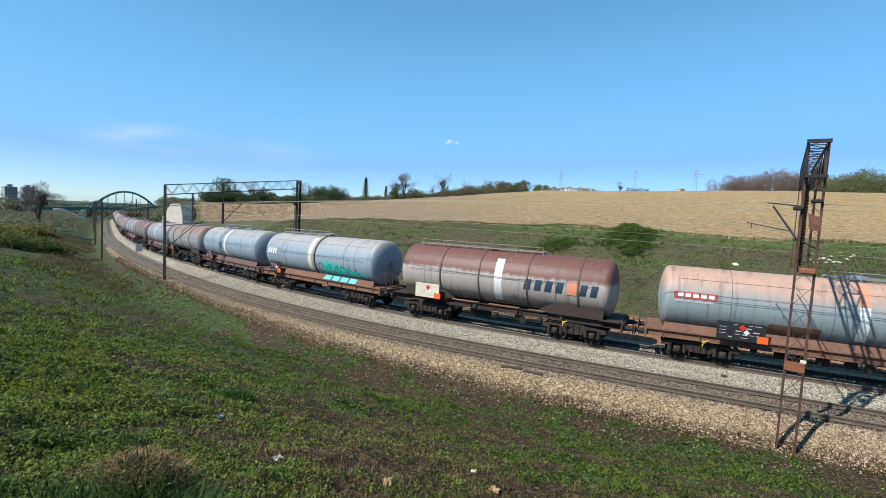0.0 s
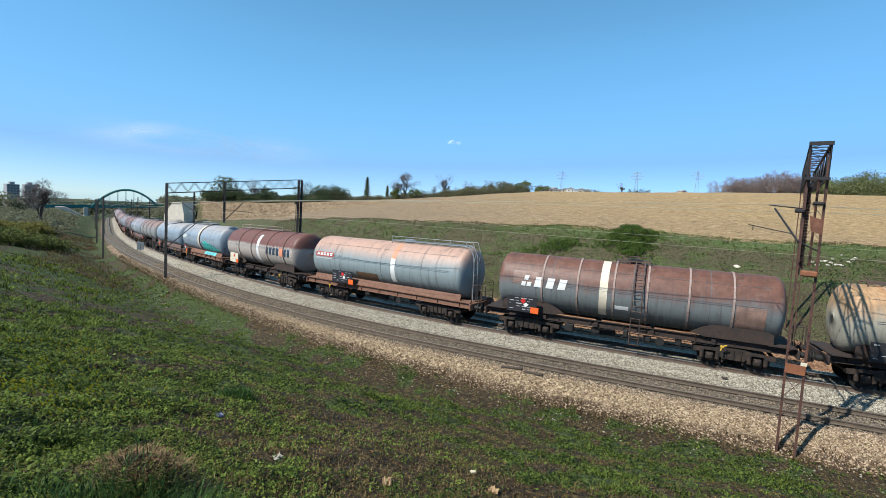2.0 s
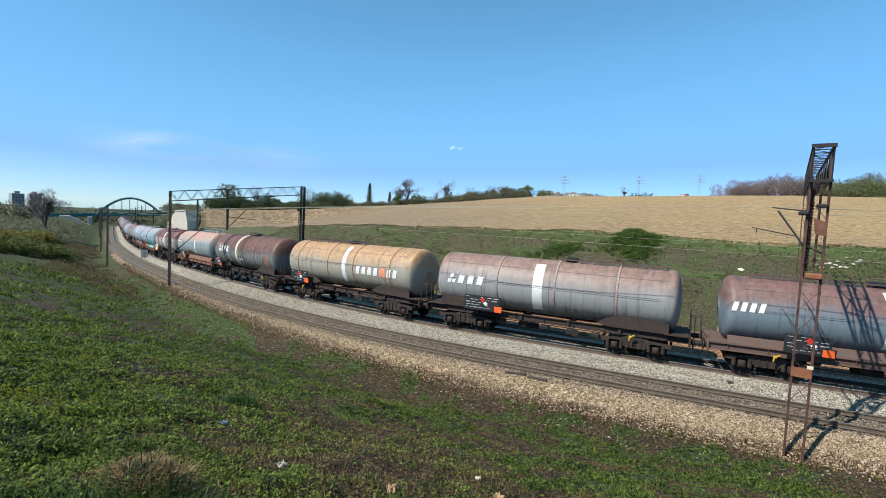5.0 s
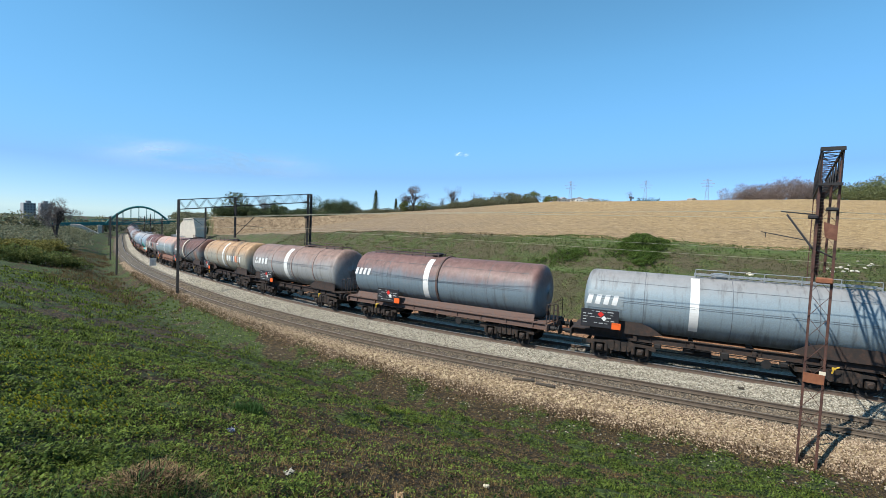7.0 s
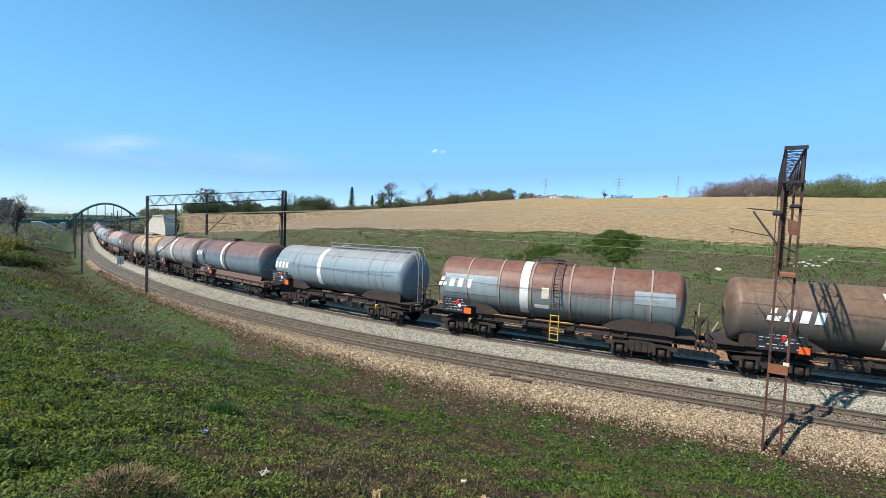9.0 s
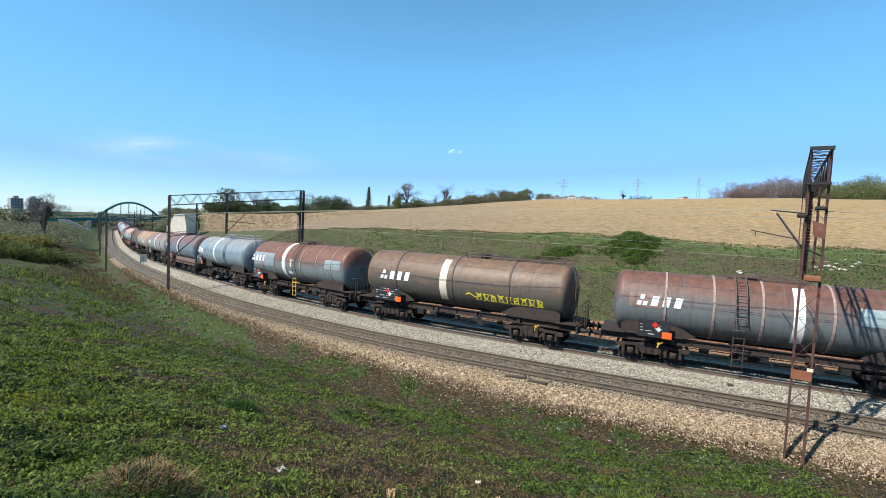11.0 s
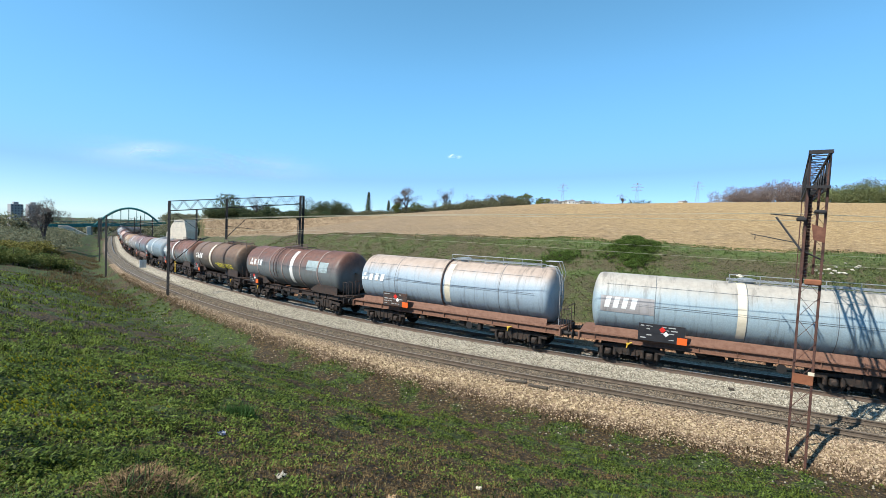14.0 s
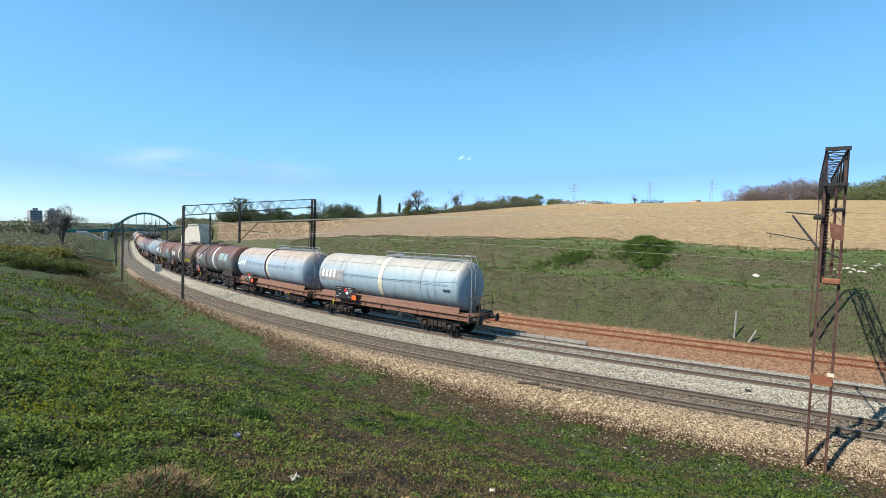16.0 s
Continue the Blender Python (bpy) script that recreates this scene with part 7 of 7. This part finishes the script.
    for _ in range(900):
        a, b = rng.uniform(-18, 60), -rng.uniform(9.4, 19.2)
        q = on_line(a, b)
        if fbm(np.array([q.x * 0.3]), np.array([q.y * 0.3]), 3, 8)[0] > 0.46:
            blobs.append((q.x, q.y, gz(q.x, q.y) + 0.08, rng.uniform(0.15, 0.55), rng.uniform(0.15, 0.5), rng.uniform(0.08, 0.28)))
    vs, fs = leaf_cloud(blobs, 15000, 0.05, rng)
    tagged(link("slope_brambles", vs, fs, M_BRAMBLE), "low brambles and seedlings over the cutting slope", "scrub", kind="stuff")
    # flowers
    n = 420
    az, r = np.radians(rng.normal(-39, 4.5, n)), rng.uniform(6.0, 11.5, n)
    x, y = r * np.sin(az), r * np.cos(az)
    z = ground_z(x, y) + rng.uniform(0.10, 0.24, n)
    vs, fs = [], []
    for a, b, c in zip(x, y, z):
        o = len(vs)
        w = rng.uniform(0.010, 0.024)
        vs += [(a - w, b, c), (a, b - w, c + w), (a + w, b, c), (a, b + w, c - w), (a, b, c + w * 1.4)]
        fs += [(o, o + 1, o + 4), (o + 1, o + 2, o + 4), (o + 2, o + 3, o + 4), (o + 3, o, o + 4)]
    tagged(link("yellow_flowers", vs, fs, M_FLOWER), "tiny yellow wild flowers in long grass", "flowers", kind="stuff")


def stones():
    """Loose broken stone over the ballast beds."""
    rng = np.random.default_rng(5)
    for name, n, lo, hi, s0, s1, mat, label in (
            ("ballast", 44000, 5.30, 7.05, -4, 90, M_STONE_TAN, "tan crushed stone on the ballast shoulder"),
            ("ballast", 32000, 0.95, 3.0, -6, 56, M_STONE_PALE, "pale clean crushed stone beside the rails"),
            ("ballast", 9000, -0.65, 0.65, -8, 30, M_STONE_MID, "crushed stone between the rails, darkened for train shade"),
            ("ballast", 30000, 2.8, 5.6, -4, 56, M_STONE_OILY, "oil-stained crushed stone of the older track"),
            ("ballast", 700, 6.9, 8.6, -4, 40, M_STONE_MID, "stray stones rolled down from the ballast"),
            ("grit", 9000, -8.6, -2.3, -12, 40, M_STONE_RED, "red-brown grit and stone of the siding")):
        s = s0 + (s1 - s0) * rng.uniform(0, 1, n) ** (2.2 if s1 > 60 else 1.25)
        lat = rng.uniform(lo, hi, n)
        if lo > 5:
            keep = lat < np.maximum(foot(s) + rng.normal(0.0, 0.12, n), lo + 1.9 * (lo > 6))
            s, lat = s[keep], lat[keep]
            n = len(s)
        x, y, th = (np.interp(s, TS, a) for a in (TX, TY, TH))
        lat = lat * draw_in(s)
        x, y = x - np.cos(th) * lat, y - np.sin(th) * lat
        size = rng.uniform(0.020, 0.055, n) * np.interp(s, (20, 56), (1.0, 1.5))
        pebbles(name, np.stack([x, y, ground_z(x, y)], -1), size, rng, mat, label)


def stone_mat(name, a, b, c):
    n = Nodes(name, 0.9)
    n.color(n.ramp(n.island(), [(0.0, a), (0.5, b), (1.0, c)]))
    return n.mat


M_STONE_TAN = stone_mat("stone_tan", (0.14, 0.090, 0.056), (0.31, 0.220, 0.138), (0.52, 0.40, 0.275))
M_STONE_PALE = stone_mat("stone_pale", (0.16, 0.137, 0.10), (0.36, 0.32, 0.245), (0.55, 0.50, 0.40))
# mid tone stands in for shade between the rails; stray stones share it
M_STONE_MID = stone_mat("stone_mid", (0.10, 0.085, 0.062), (0.25, 0.215, 0.16), (0.42, 0.37, 0.285))
M_STONE_OILY = stone_mat("stone_oily", (0.07, 0.052, 0.036), (0.17, 0.13, 0.09), (0.32, 0.25, 0.17))
M_STONE_RED = stone_mat("stone_red", (0.13, 0.06, 0.03), (0.28, 0.15, 0.075), (0.42, 0.26, 0.15))
M_DEAD = leaf_mat("dead_stalk", (0.055, 0.038, 0.016), (0.18, 0.128, 0.06))
M_CRUMB = leaf_mat("dead_leaf", (0.016, 0.010, 0.004), (0.21, 0.135, 0.052), 0.8, 0.1)
M_SCRUB = leaf_mat("withered_scrub", (0.075, 0.055, 0.026), (0.17, 0.135, 0.07))
M_BANK = leaf_mat("bank_blade", (0.032, 0.048, 0.012), (0.135, 0.16, 0.048))
M_BANK_FRESH = leaf_mat("bench_grass", (0.045, 0.075, 0.018), (0.16, 0.23, 0.060))
M_BRAMBLE = leaf_mat("bramble_leaf", (0.048, 0.066, 0.020), (0.15, 0.175, 0.055))
M_BANK_DRY = leaf_mat("bank_straw", (0.036, 0.031, 0.018), (0.150, 0.125, 0.066))
M_LITTER = plain("blue_plastic", (0.12, 0.16, 0.40), 0.4, 0, 0.2, 8)
M_CARD = plain("cardboard", (0.42, 0.28, 0.15), 0.9, 0, 0.2, 10)
M_FLOWER = plain("flower_yellow", (0.75, 0.55, 0.02), 0.6, 0, 0.1, 20)
litter(-22.90, -0.425, 0.10, [M_GREY, M_LITTER], "crumpled white and blue plastic bag on the grass", 3)
litter(7.09, -0.558, 0.07, [M_CREAM], "crumpled white paper on the grass", 4)
litter(-16.5, -0.528, 0.10, [M_CONC], "pale scrap of paper on bare soil", 5)
litter(-3.5, -0.596, 0.11, [M_CARD], "tan cardboard scrap in the grass", 6)
litter(9.8, -0.598, 0.11, [M_CARD], "tan flattened carton in the grass", 7)
litter(22.3, -0.467, 0.06, [M_CREAM], "small white wrapper near the ballast", 8)
grow()
stones()


def cloud(az, el, w, h, r, label, seed):
    x, y = polar(az, r)
    n = Nodes("cloud_vapour_" + str(seed), 1.0)
    v = n.coords("Generated")
    f = n.noise(2.2, 6, 0.6, v, (1.3, 1.0, 1.0))
    sep = n.t.nodes.new("ShaderNodeSeparateXYZ")
    n.put(v, sep.inputs[0])

    def fade(q):
        return n.math("MULTIPLY", n.step(q, 0.0, 0.45), n.step(n.math("SUBTRACT", 1.0, q), 0.0, 0.45))
    a = n.math("MULTIPLY", n.math("MULTIPLY", fade(sep.outputs[0]), fade(sep.outputs[2])), n.step(f, 0.28, 0.75))
    n.put(n.math("MULTIPLY", a, 0.62), n.bsdf.inputs["Alpha"])
    n.color((0.9, 0.9, 0.92))
    vs, fs = [], []
    for i in range(13):
        for j in range(5):
            vs.append(((i / 12 - 0.5) * w, 30 * math.sin(i * 0.9) + 20 * j, (j / 4 - 0.5) * h))
    for i in range(12):
        for j in range(4):
            fs.append((i * 5 + j, i * 5 + 5 + j, i * 5 + 6 + j, i * 5 + 1 + j))
    ob = link("cloud", vs, fs, n.mat, smooth=True)
    ob.matrix_basis = pose(x, y, EYE[2] + r * math.tan(radians(el)), 0, 0, -az)
    ob.visible_shadow = False
    return tagged(ob, label, "cloud", kind="structure")


cloud(-25.0, 5.9, 1900, 260, 3600, "thin wisp of high white cloud", 1)
cloud(2.3, 8.3, 130, 46, 3600, "tiny white cloud in a clear sky", 2)


WHEEL_R = 0.46


def motions():
    ticks = [k / FPS for k in range(16 * FPS + 1)]
    for w, at in TRAIN:
        walk(w, [(t, wagon_pose(at + run(t))) for t in np.arange(0.0, 16.01, 0.5)])
    # the wheels of the wagons that pass close by roll along with them
    for w, at in TRAIN[:13]:
        for b in w.children:
            for q in b.children:
                if q.name.startswith("wheel"):
                    c = q.matrix_basis.translation.copy()
                    walk(q, [(t, pose(c.x, c.y, c.z, 0, math.degrees((run(t) - run(0.0)) / WHEEL_R), 0)) for t in ticks])


motions()
